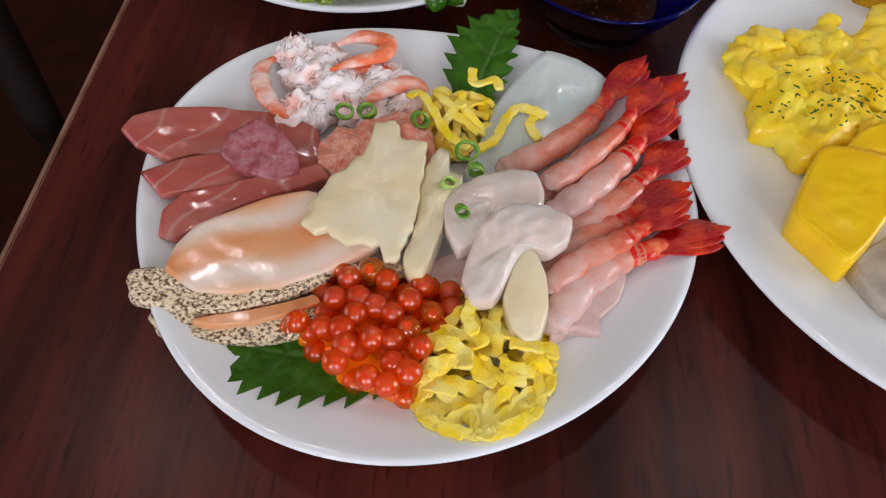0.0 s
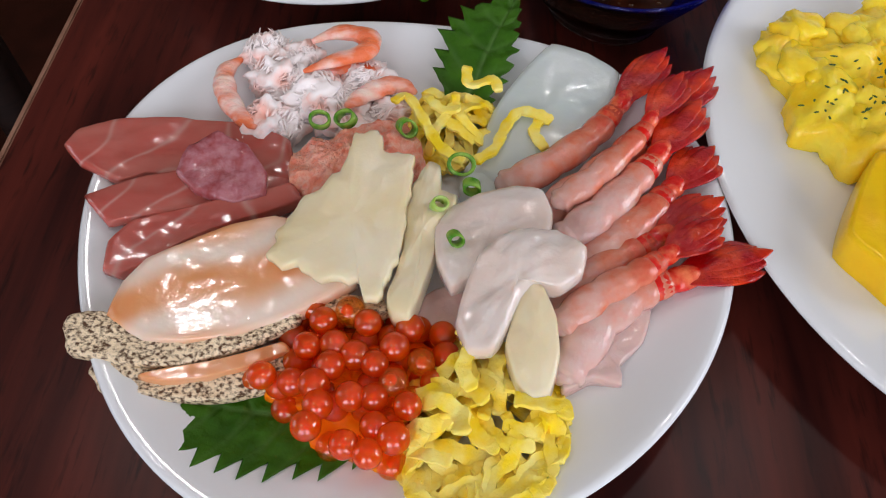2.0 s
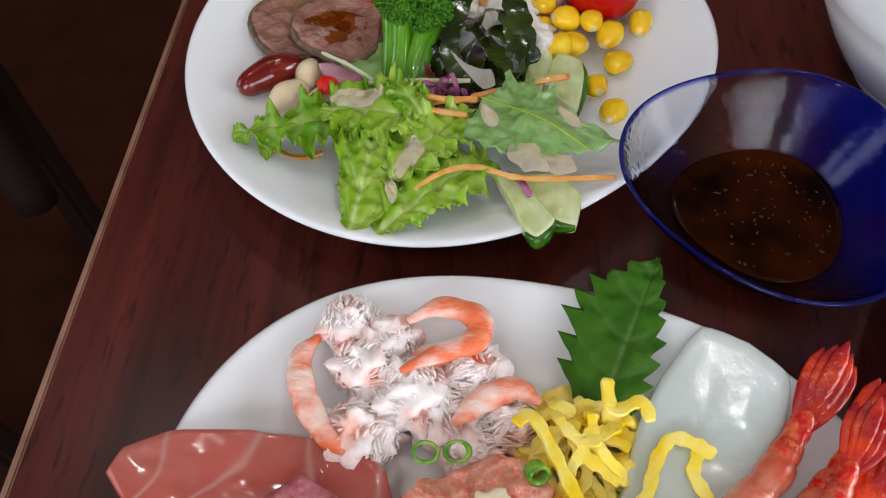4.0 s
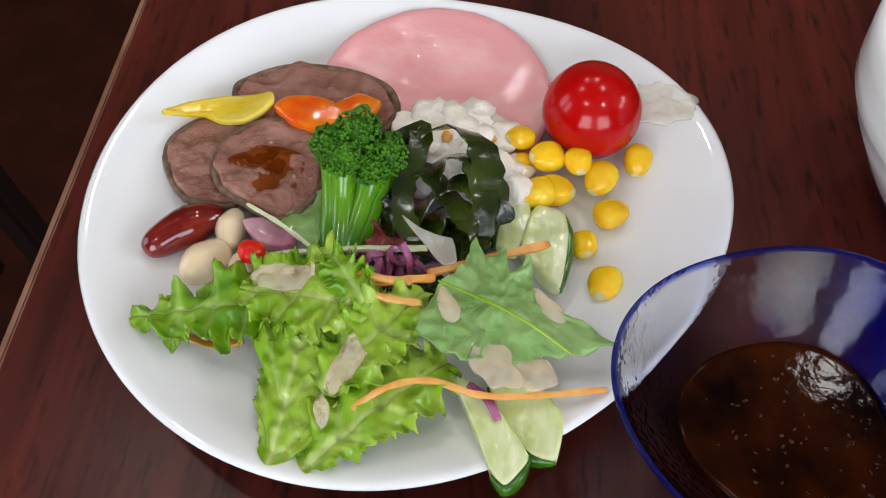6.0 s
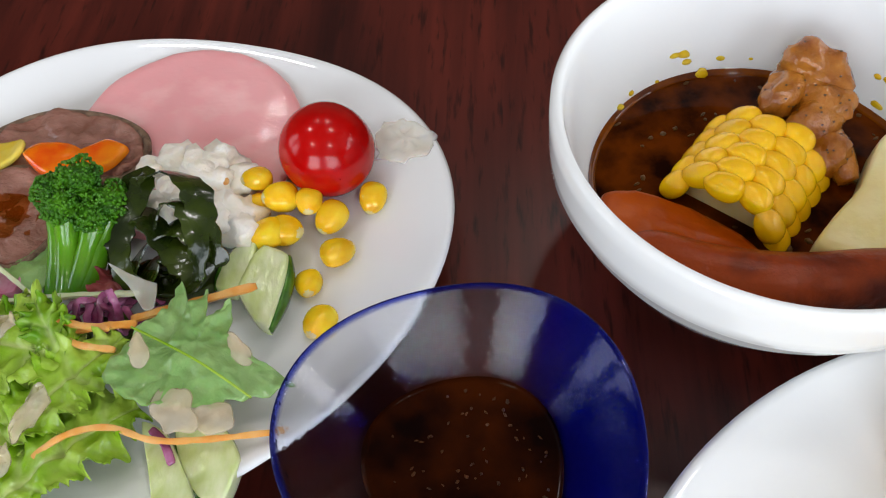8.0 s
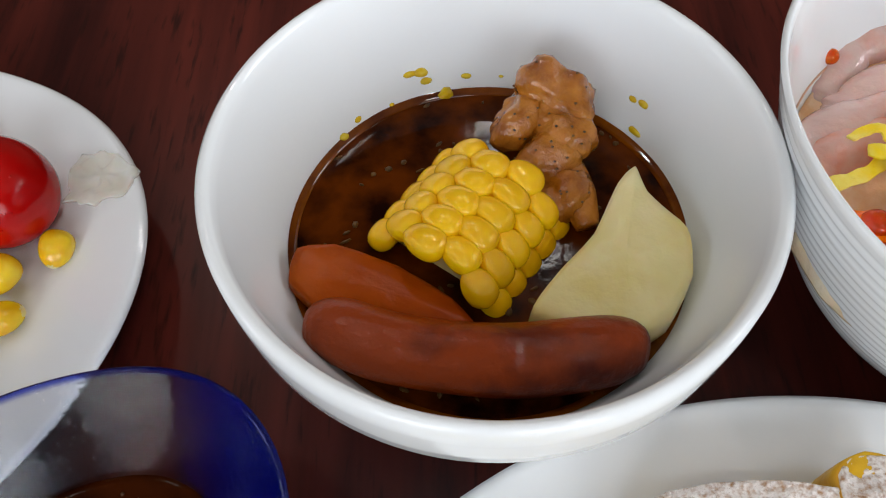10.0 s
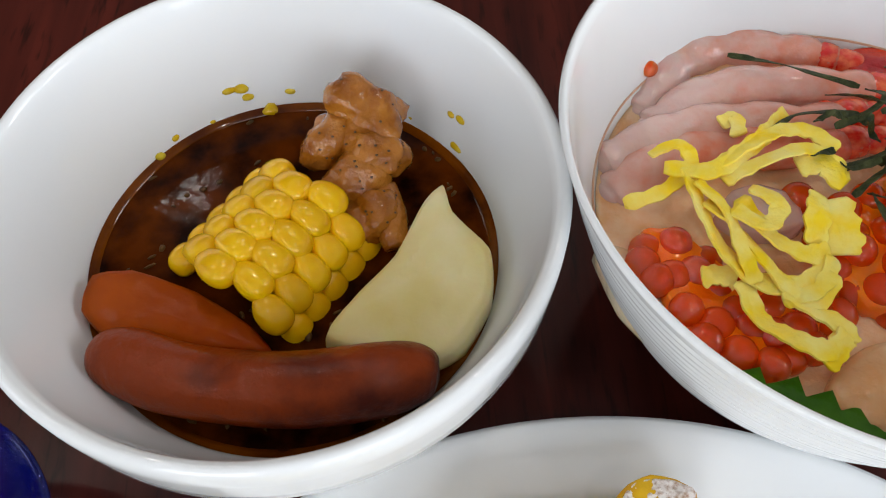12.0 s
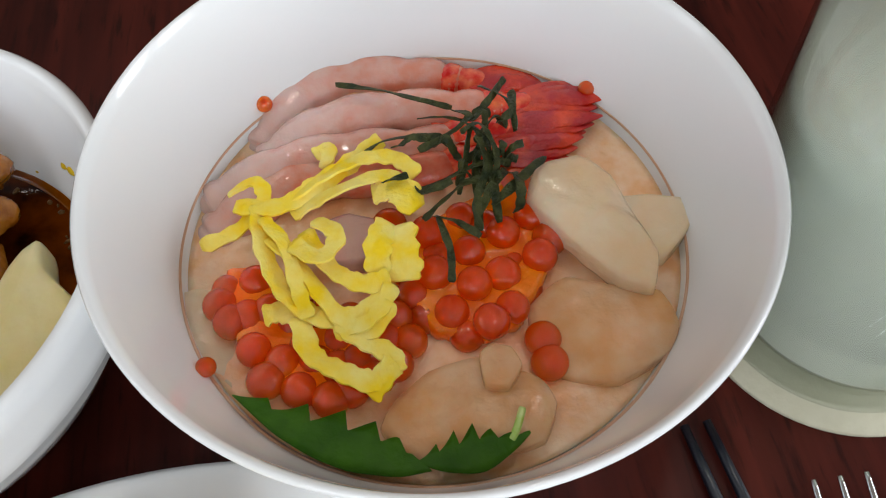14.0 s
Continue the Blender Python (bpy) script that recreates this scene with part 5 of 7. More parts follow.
cucumber([(-0.0112, 0.1365), (-0.0037, 0.1333), (0.0030, 0.1244), (0.0091, 0.1143), (0.0059, 0.1086), (0.0030, 0.1060), (-0.0005, 0.1100), (-0.0051, 0.1219)], [(0.0091, 0.1143), (0.0066, 0.1089), (0.0030, 0.1060), (-0.0002, 0.1093)], 0.0185, 0.006, "cucumber wedge hanging over the plate edge", slope=(0.0, -0.12), seed=32)
cucumber([(-0.0015, 0.1347), (0.0111, 0.1359), (0.0182, 0.1262), (0.0161, 0.1144), (0.0095, 0.1153), (0.0031, 0.1226)], [(-0.0013, 0.1344), (0.0027, 0.1229), (0.0095, 0.1151), (0.0158, 0.1144)], 0.0165, 0.006, "sliced cucumber wedge with dark green rind", slope=(0.0, -0.05), seed=33)


def bean(name, x, y, z, a, L_, r, mat, label, bend):
    ts = [-math.cos(math.pi * k / 14) for k in range(15)]
    pts = [(x + L_ * t * math.cos(a) - bend * (1 - t * t) * math.sin(a), y + L_ * t * math.sin(a) + bend * (1 - t * t) * math.cos(a), z) for t in ts]
    return place_mesh(name, tube_data(pts, [max(0.0001, r * (1 - t * t) ** 0.42 * (1 + 0.05 * math.sin(5 * t + x * 900))) for t in ts], 20), mat, label, "bean", group="mixed beans")


B = [(-0.0971, 0.1834), (-0.0824, 0.1859), (-0.0882, 0.1730), (-0.0751, 0.1735)]
bean("kidney_bean", *B[0], 0.0175, 0.62, 0.0135, 0.0064, M_KIDNEY, "glossy dark red kidney bean", 0.0018)
bean("white_bean", *B[1], 0.0165, 1.5, 0.0072, 0.0047, M_WBEAN, "small cream white bean", 0.001)
bean("white_bean", *B[2], 0.0165, 0.8, 0.0085, 0.0062, M_WBEAN, "plump cream chickpea-like bean", 0.0008)
bean("white_bean", *B[3], 0.0155, 0.3, 0.0065, 0.0050, M_WBEAN, "cream bean half hidden by lettuce", 0.0005)
x, y = [(-0.0728, 0.1731)][0]
place_mesh("red_pepper_dice", blob_data(x, y, 0.0235, 0.0042, 0.0038, 0.0036, 0.4, 0.35, 160, 3), M_REDBIT, "small red pepper dice", "pepper")
slab("red_onion_piece", [(-0.0782, 0.1850), (-0.0712, 0.1890), (-0.0611, 0.1828), (-0.0619, 0.1773), (-0.0725, 0.1790)], 0.0165, 0.0035, M_REDONION, "curved pale purple onion piece", "onion", bend=0.002, seed=34)
slab("onion_slice", [(0.0450, 0.2453), (0.0527, 0.2487), (0.0599, 0.2457), (0.0659, 0.2386), (0.0629, 0.2318), (0.0536, 0.2289), (0.0466, 0.2314)], 0.0205, 0.0012, M_CLEAR_ONION, "thin translucent onion slice on the rim", "onion", edge=0.25, ef=300, ruf=0.0012, rf=220, seed=35, slope=(0.12, 0.0))


def ribbons(name, strips, width, thick, mat, label, category, part_name, twist=0.6, z=0.012):
    x, y, _ = strips[0][0]
    t = thing(name, x, y, z, label, category)
    for i, s in enumerate(strips):
        crisp(place_mesh(part_name, ribbon_data(s, width * (0.8 + 0.4 * ((i * 37) % 10) / 10), thick, twist, 7, (i * 1.3) % 1.5 - 0.7, 0.12), mat, parent=t))
    return t


def lift(pts, zs):
    return [(x, y, z) for (x, y), z in zip(pts, zs)]


ribbons("wakame_seaweed", [lift([(-0.0312, 0.1999), (-0.0310, 0.2083), (-0.0243, 0.2117), (-0.0254, 0.2023), (-0.0286, 0.1936), (-0.0271, 0.1824), (-0.0202, 0.1758)], (0.026, 0.032, 0.036, 0.034, 0.030, 0.027, 0.022)), lift([(-0.0241, 0.2100), (-0.0147, 0.2109), (-0.0059, 0.2045), (-0.0023, 0.1929), (0.0008, 0.1848)], (0.035, 0.038, 0.037, 0.032, 0.024)),
                           lift([(-0.0207, 0.1954), (-0.0160, 0.2020), (-0.0083, 0.2001), (-0.0038, 0.1897), (-0.0051, 0.1796)], (0.03, 0.034, 0.035, 0.030, 0.024)), lift([(-0.0268, 0.1836), (-0.0190, 0.1921), (-0.0089, 0.1946), (0.0005, 0.1865)], (0.022, 0.029, 0.031, 0.025)), lift([(-0.0233, 0.1791), (-0.0154, 0.1874), (-0.0069, 0.1836), (-0.0018, 0.1818)], (0.02, 0.026, 0.026, 0.022)),
                           lift([(-0.0289, 0.2016), (-0.0209, 0.1975), (-0.0137, 0.1893), (-0.0060, 0.1815), (-0.0129, 0.1735)], (0.028, 0.032, 0.029, 0.024, 0.02)), lift([(-0.0452, 0.1921), (-0.0388, 0.1977), (-0.0331, 0.1925), (-0.0340, 0.1841)], (0.019, 0.025, 0.025, 0.018))], 0.0088, 0.0006, M_WAKAME, "glossy dark green wakame seaweed, curled", "seaweed", "frond", 1.3)
slab("wakame_seaweed", [(-0.0283, 0.1856), (-0.0237, 0.1932), (-0.0108, 0.1957), (-0.0011, 0.1907), (-0.0017, 0.1814), (-0.0134, 0.1784), (-0.0243, 0.1786)], 0.0125, 0.006, M_WAKAME, "dark wakame seaweed lying on the plate", "seaweed", ruf=0.004, rf=160, edge=0.1, seed=36)

def salad_top(x, y):
    """Height of the salad plate's upper face."""
    q = math.hypot(x + 0.0327, y - 0.2005) / (0.0979 * fourier((0.0426, 0.0056, 0.021, 0.0227, 0.0012, 0.0071))(math.atan2(y - 0.2005, x + 0.0327)))
    for (a, za), (b, zb) in zip(PLATE[:8], PLATE[1:9]):
        if q <= b:
            return (za + (zb - za) * (q - a) / (b - a)) * 0.0215 / 0.0203
    return 0.0215


LG = "lettuce leaves"
leaf_sheet("lettuce_leaf", (-0.0400, 0.1585), (-0.1045, 0.1515), (0.010, 0.013, 0.013, 0.009, 0.003), (0.010, 0.014, 0.013, 0.007, 0.003), (0.025, 0.0265, 0.0255, 0.0235, 0.0215), M_LETT_D, "frilly green lettuce leaf with curled edge", "lettuce", LG,
           ruffle=0.0036, freq=5.0, veins=5, lean=0.05, rag=0.22, pillow=0.0008, seed=2.1, floor=salad_top)
leaf_sheet("lettuce_leaf", (-0.0570, 0.1100), (-0.0520, 0.1560), (0.004, 0.008, 0.012, 0.013, 0.008), (0.012, 0.016, 0.018, 0.018, 0.010), (0.0205, 0.0225, 0.0245, 0.0265, 0.0265), M_LETT, "large pale green ribbed lettuce leaf", "lettuce", LG,
           ruffle=0.0014, freq=3.0, veins=3.2, lean=0.9, rag=0.22, pillow=0.0009, seed=1.3, floor=salad_top)
leaf_sheet("lettuce_leaf", (-0.0485, 0.1095), (-0.0125, 0.1400), (0.006, 0.013, 0.016, 0.013, 0.004), (0.003, 0.007, 0.010, 0.010, 0.004), (0.0215, 0.0240, 0.0260, 0.0260, 0.0235), M_LETT, "pale lettuce leaf with a frilled margin", "lettuce", LG,
           ruffle=0.0024, freq=4.0, veins=4.0, lean=0.3, rag=0.30, pillow=0.0009, seed=5.3, floor=salad_top)
leaf_sheet("lettuce_leaf", (-0.0450, 0.1290), (-0.0200, 0.1590), (0.006, 0.011, 0.012, 0.009, 0.003), (0.005, 0.010, 0.011, 0.009, 0.003), (0.0265, 0.0290, 0.0295, 0.0290, 0.0280), M_LETT, "curled lettuce piece in the middle", "lettuce", LG,
           ruffle=0.0024, freq=4.0, veins=4.5, lean=0.2, rag=0.30, pillow=0.0008, seed=7.7, floor=salad_top)
leaf_sheet("lettuce_leaf", (-0.0310, 0.1520), (-0.0730, 0.1590), (0.006, 0.012, 0.013, 0.010, 0.003), (0.007, 0.015, 0.017, 0.012, 0.003), (0.0285, 0.0305, 0.0300, 0.0285, 0.0255), M_LETT, "lettuce piece coated with dressing", "lettuce", LG,
           ruffle=0.0024, freq=3.0, veins=4.0, lean=0.15, rag=0.28, pillow=0.0009, seed=3.4, floor=salad_top)
leaf_sheet("lettuce_leaf", (-0.0350, 0.1520), (-0.0470, 0.1680), (0.003, 0.006, 0.006, 0.002), (0.003, 0.006, 0.006, 0.002), (0.0295, 0.0320, 0.0330, 0.0315), M_LETT_D, "small frilly dark lettuce tip on top", "lettuce", LG,
           nu=70, ruffle=0.0024, freq=3.0, veins=5, rag=0.55, seed=4.2)
leaf_sheet("lettuce_leaf", (-0.0940, 0.1560), (-0.0915, 0.1425), (0.0015, 0.0030, 0.0024, 0.0004), (0.0015, 0.0030, 0.0024, 0.0004), (0.0205, 0.0195, 0.0175, 0.0165), M_LETT_D, "small dark leaf tip hanging down", "lettuce", LG, nu=40, nv=6, seed=3, floor=salad_top)
MZ = [(-0.0212, 0.1456), (-0.0167, 0.1581), (-0.0102, 0.1673), (-0.0063, 0.1765), (-0.0029, 0.1694), (0.0022, 0.1734), (0.0038, 0.1642), (0.0096, 0.1708), (0.0107, 0.1600), (0.0181, 0.1533), (0.0306, 0.1447), (0.0192, 0.1407), (0.0033, 0.1380), (-0.0089, 0.1380)]
slab("mizuna_leaf", MZ, 0.0285, 0.0006, M_SAGE, "flat matte green mizuna leaf with dressing", "leaf", per=8, rings=16, ruf=0.0035, rf=90, edge=0.10, ef=260, frill=0.0012, slope=(-0.05, 0.05), seed=40)
slab("mizuna_leaf", [(-0.0781, 0.1925), (-0.0657, 0.1897), (-0.0595, 0.1948), (-0.0547, 0.1987), (-0.0538, 0.1858), (-0.0545, 0.1757), (-0.0636, 0.1824)], 0.0205, 0.0006, M_SAGE, "small mizuna leaf beside the beans", "leaf", per=4, ruf=0.002, rf=120, edge=0.2, seed=41)
ribbons("mizuna_sprig", [lift([(-0.0777, 0.1913), (-0.0662, 0.1837), (-0.0543, 0.1754)], (0.0225, 0.0235, 0.022)), lift([(-0.0665, 0.1701), (-0.0520, 0.1722), (-0.0374, 0.1737), (-0.0204, 0.1752)], (0.0265, 0.0265, 0.026, 0.025))], 0.0016, 0.0011, M_STEM, "thin pale mizuna stems", "stem", "stem", 0.0)
place_mesh("mizuna_stalk", ribbon_data(lift([(-0.0160, 0.1596), (-0.0044, 0.1539), (0.0076, 0.1477), (0.0204, 0.1405)], (0.0325, 0.0335, 0.033, 0.0285)), 0.0006, 0.0005), M_LETT, "pale central rib of a leaf", "stem")
ribbons("shredded_carrot", [lift([(-0.0366, 0.1249), (-0.0281, 0.1295), (-0.0167, 0.1318), (-0.0036, 0.1287), (0.0107, 0.1301), (0.0295, 0.1338)], (0.0245, 0.028, 0.0285, 0.0275, 0.0255, 0.0225)), lift([(-0.0913, 0.1499), (-0.0827, 0.1472), (-0.0723, 0.1480)], (0.015, 0.013, 0.015)), lift([(-0.0441, 0.1653), (-0.0357, 0.1615), (-0.0239, 0.1609)], (0.03, 0.031, 0.029)),
                            lift([(-0.0407, 0.1598), (-0.0305, 0.1552), (-0.0204, 0.1542)], (0.0285, 0.03, 0.029)), lift([(-0.0197, 0.1654), (-0.0048, 0.1700), (0.0152, 0.1768)], (0.0265, 0.027, 0.0265)), lift([(-0.0405, 0.1598), (-0.0281, 0.1616), (-0.0172, 0.1634)], (0.0275, 0.0285, 0.0275))], 0.0021, 0.0010, M_CARROT, "thin orange carrot shreds over the salad", "carrot", "shred", 0.3)
c = [(-0.0302, 0.1725)][0]
shred_pile("shredded_red_cabbage", c[0], c[1], 0.014, 0.0165, 0.0075, 0.016, 22, 0.0022, M_PURPLE, "shredded purple cabbage strips", "cabbage", 0.018, seed=8, thick=0.0008)
place_mesh("red_cabbage_strip", ribbon_data(lift([(-0.0068, 0.1330), (-0.0020, 0.1290), (0.0012, 0.1235)], (0.0240, 0.0252, 0.0245)), 0.0022, 0.0008, 0.6), M_PURPLE, "thin purple cabbage strip beside the cucumber", "cabbage")
slab("red_lettuce_piece", [(-0.0404, 0.1825), (-0.0367, 0.1878), (-0.0310, 0.1907), (-0.0271, 0.1850), (-0.0298, 0.1769), (-0.0371, 0.1756)], 0.0185, 0.0007, M_REDLEAF, "crinkled dark red lettuce piece", "lettuce", per=8, ruffle=0.0025, rk=5, ruf=0.003, rf=200, edge=0.3, seed=42)
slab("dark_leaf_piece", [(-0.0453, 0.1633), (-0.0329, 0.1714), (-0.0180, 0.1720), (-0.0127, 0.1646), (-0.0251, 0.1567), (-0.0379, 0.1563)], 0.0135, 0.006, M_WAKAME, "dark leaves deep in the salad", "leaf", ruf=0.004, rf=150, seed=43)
slab("onion_slice", [(-0.0275, 0.1797), (-0.0196, 0.1780), (-0.0129, 0.1748), (-0.0113, 0.1664), (-0.0157, 0.1671), (-0.0217, 0.1745)], 0.0285, 0.0008, M_CLEAR_ONION, "thin translucent onion strip on the salad", "onion", bend=0.003, seed=44)
TOPS = np.array([tuple(v) for v in LEAF_TOPS])


def leaf_height(x, y, low):
    near = TOPS[(np.abs(TOPS[:, 0] - x) < 0.0013) & (np.abs(TOPS[:, 1] - y) < 0.0013)]
    return max(low, float(near[:, 2].max())) if len(near) else low


def drape(name, outline, z, label, seed):
    """A thin film that lies over the leaves under it."""
    pts = smooth_line(outline, 9, True)
    cx, cy = sum(p.x for p in pts) / len(pts), sum(p.y for p in pts) / len(pts)
    n, vs, fs = len(pts), [], []
    for k in range(13):
        s = k / 12
        for p in pts:
            e = 1 + 0.35 * n3(p.x, p.y, seed, 200) * s
            x, y = cx + (p.x - cx) * s * e, cy + (p.y - cy) * s * e
            vs.append((x, y, leaf_height(x, y, z - 0.003) + 0.0009 * (1 - s ** 3) + 0.0003 * n3(x, y, seed, 300)))
    for k in range(12):
        for i in range(n):
            j = (i + 1) % n
            fs.append([k * n + i, k * n + n + i, k * n + n + j, k * n + j])
    fs.append(list(range(12 * n, 13 * n)))
    return place_mesh(name, (vs, fs), M_DRESS, label, "dressing", group="dressing drops")


for i, (o, zz) in enumerate((([(-0.0159, 0.1596), (-0.0119, 0.1563), (-0.0094, 0.1496), (-0.0123, 0.1478), (-0.0162, 0.1527)], 0.0335), ([(-0.0069, 0.1406), (0.0003, 0.1433), (0.0054, 0.1380), (0.0061, 0.1319), (-0.0008, 0.1301), (-0.0052, 0.1344)], 0.0315), ([(0.0041, 0.1388), (0.0120, 0.1400), (0.0165, 0.1378), (0.0154, 0.1328), (0.0077, 0.1316)], 0.0295), ([(0.0099, 0.1603), (0.0159, 0.1570), (0.0194, 0.1512), (0.0165, 0.1499), (0.0114, 0.1542)], 0.0315),
                              ([(-0.0443, 0.1315), (-0.0409, 0.1396), (-0.0353, 0.1431), (-0.0346, 0.1366), (-0.0395, 0.1286), (-0.0427, 0.1254)], 0.0265), ([(-0.0693, 0.1625), (-0.0602, 0.1656), (-0.0502, 0.1631), (-0.0541, 0.1576), (-0.0653, 0.1580)], 0.0305), ([(-0.0464, 0.1238), (-0.0450, 0.1292), (-0.0420, 0.1232), (-0.0443, 0.1194)], 0.0245))):
    drape("salad_dressing", o, zz, "glossy beige sesame dressing on the leaves", 50 + i)

# ---- the glass dip bowl ----


def tinted_glass(name):
    m = bpy.data.materials.new(name)
    m.use_nodes = True
    nt = m.node_tree
    nt.nodes.remove(nt.nodes["Principled BSDF"])
    out = nt.nodes["Material Output"]
    tc = nt.nodes.new("ShaderNodeTexCoord")
    sx = nt.nodes.new("ShaderNodeSeparateXYZ")
    nt.links.new(tc.outputs["Object"], sx.inputs[0])
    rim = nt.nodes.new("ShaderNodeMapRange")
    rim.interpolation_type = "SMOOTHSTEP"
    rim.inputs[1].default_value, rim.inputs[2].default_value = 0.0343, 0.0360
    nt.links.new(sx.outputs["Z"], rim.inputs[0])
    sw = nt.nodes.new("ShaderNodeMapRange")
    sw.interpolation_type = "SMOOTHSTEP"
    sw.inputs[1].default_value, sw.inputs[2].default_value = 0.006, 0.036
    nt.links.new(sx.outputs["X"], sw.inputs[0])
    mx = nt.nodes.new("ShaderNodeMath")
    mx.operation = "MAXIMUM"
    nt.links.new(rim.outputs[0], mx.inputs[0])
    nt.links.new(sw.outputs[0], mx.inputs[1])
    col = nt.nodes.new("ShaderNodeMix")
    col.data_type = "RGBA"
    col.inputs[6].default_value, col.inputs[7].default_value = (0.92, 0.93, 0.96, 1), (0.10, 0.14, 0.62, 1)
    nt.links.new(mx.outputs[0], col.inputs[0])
    tr = nt.nodes.new("ShaderNodeBsdfTransparent")
    nt.links.new(col.outputs[2], tr.inputs[0])
    gl = nt.nodes.new("ShaderNodeBsdfGlossy")
    gl.inputs["Roughness"].default_value = 0.03
    nz = nt.nodes.new("ShaderNodeTexNoise")
    nz.inputs["Scale"].default_value, nz.inputs["Detail"].default_value = 430, 1
    nt.links.new(tc.outputs["Object"], nz.inputs["Vector"])
    bp = nt.nodes.new("ShaderNodeBump")
    bp.inputs["Strength"].default_value, bp.inputs["Distance"].default_value = 0.55, 0.0009
    nt.links.new(nz.outputs[0], bp.inputs["Height"])
    soft = nt.nodes.new("ShaderNodeBump")
    soft.inputs["Strength"].default_value, soft.inputs["Distance"].default_value = 0.16, 0.0009
    nt.links.new(nz.outputs[0], soft.inputs["Height"])
    nt.links.new(soft.outputs[0], gl.inputs["Normal"])
    # Diffuse blue mixed into the tinted part, standing in for light glowing through it.
    body = nt.nodes.new("ShaderNodeBsdfPrincipled")
    body.inputs["Base Color"].default_value, body.inputs["Roughness"].default_value = (0.001, 0.005, 0.30, 1), 0.12
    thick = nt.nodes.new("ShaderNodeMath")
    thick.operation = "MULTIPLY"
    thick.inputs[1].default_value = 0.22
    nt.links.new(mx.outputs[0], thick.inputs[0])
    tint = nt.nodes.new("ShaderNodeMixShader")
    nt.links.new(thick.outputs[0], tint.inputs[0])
    rf = nt.nodes.new("ShaderNodeBsdfRefraction")
    rf.inputs["IOR"].default_value, rf.inputs["Roughness"].default_value = 1.18, 0.0
    nt.links.new(col.outputs[2], rf.inputs["Color"])
    nt.links.new(bp.outputs[0], rf.inputs["Normal"])
    see = nt.nodes.new("ShaderNodeMixShader")
    see.inputs[0].default_value = 0.75
    nt.links.new(tr.outputs[0], see.inputs[1])
    nt.links.new(rf.outputs[0], see.inputs[2])
    nt.links.new(see.outputs[0], tint.inputs[1])
    nt.links.new(body.outputs[0], tint.inputs[2])
    fr = nt.nodes.new("ShaderNodeMath")
    fr.operation, fr.inputs[1].default_value = "MULTIPLY", 0.5
    nt.links.new(gloss_weight(nt), fr.inputs[0])
    ms = nt.nodes.new("ShaderNodeMixShader")
    nt.links.new(fr.outputs[0], ms.inputs[0])
    nt.links.new(tint.outputs[0], ms.inputs[1])
    nt.links.new(gl.outputs[0], ms.inputs[2])
    nt.links.new(ms.outputs[0], out.inputs["Surface"])
    return m


M_BLUE = tinted_glass("blue tinted pebbled glass")
M_SOY = material("dark soy dip", (0.004, 0.0012, 0.0006), (0.034, 0.008, 0.002), 55, 0.05, spec=0.07, bump=0.14, bump_scale=160, detail=8)
M_SPICE = material("dip spice flecks", (0.085, 0.032, 0.010), (0.030, 0.012, 0.006), 300, 0.3)
DX, DY = 0.0775, 0.1272
DIP = [(0.0, 0.0050), (0.016, 0.0052), (0.0225, 0.0080), (0.0275, 0.0140), (0.0340, 0.0220), (0.0410, 0.0305), (0.0448, 0.0350), (0.0457, 0.0360), (0.0464, 0.0358), (0.0464, 0.0348),
       (0.0430, 0.0290), (0.0365, 0.0205), (0.0300, 0.0120), (0.0255, 0.0060), (0.0235, 0.0040), (0.0230, 0.0006), (0.0215, 0.0), (0.020, 0.0006), (0.0190, 0.0020), (0.0, 0.0022)]
dc = (0.0039, -0.0219, -0.0416, 0.0284, -0.0009, -0.003)
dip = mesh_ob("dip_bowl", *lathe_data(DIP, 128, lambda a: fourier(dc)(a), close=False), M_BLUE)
dip.location = (DX, DY, 0)
tagged(dip, "clear glass bowl with a cobalt blue rim", "bowl")
soy = mesh_ob("soy_dip", *lathe_data([(0.0, 0.0056), (0.0155, 0.0058), (0.0218, 0.0086), (0.0272, 0.0146), (0.0271, 0.0152), (0.0255, 0.0148), (0.0, 0.0148)], 96, fourier(dc), close=False), M_SOY)
soy.location = (DX, DY, 0)
tagged(soy, "dark brown soy dip filling the glass bowl", "sauce")
rnd = random.Random(3)
fleck = []
for i in range(70):
    a, q = rnd.uniform(0, 6.283), 0.024 * rnd.random() ** 0.6
    fleck.append(blob_data(DX + q * math.cos(a), DY + q * math.sin(a), 0.0149, rnd.uniform(0.0002, 0.0009), rnd.uniform(0.0002, 0.0006), 0.0003, rnd.uniform(0, 3), sub=1))
place_mesh("spice_flecks", joined(fleck), M_SPICE, "tiny spice flecks floating on the dip", "spice", kind="stuff")

# ---- the stew bowl ----
M_SOUP = material("dark brown stew gravy", (0.010, 0.0026, 0.001), (0.090, 0.022, 0.003), 90, 0.05, spec=0.06, bump=0.05, bump_scale=110, detail=9)
M_OIL = material("amber oil film", (0.20, 0.060, 0.004), (0.07, 0.016, 0.002), 70, 0.08, coat=0.4)
M_CHICK = material("stewed chicken", (0.42, 0.175, 0.045), (0.22, 0.070, 0.014), 130, 0.2, sss=0.15, sss_r=(0.004, 0.002, 0.001), bump=1.0, bump_scale=340, coat=0.6, lo=0.40, hi=0.66, detail=9)
M_POTATO = material("boiled potato", (0.70, 0.60, 0.28), (0.76, 0.69, 0.42), 55, 0.3, sss=0.5, sss_r=(0.006, 0.004, 0.002), bump=0.4, bump_scale=230, coat=0.15)
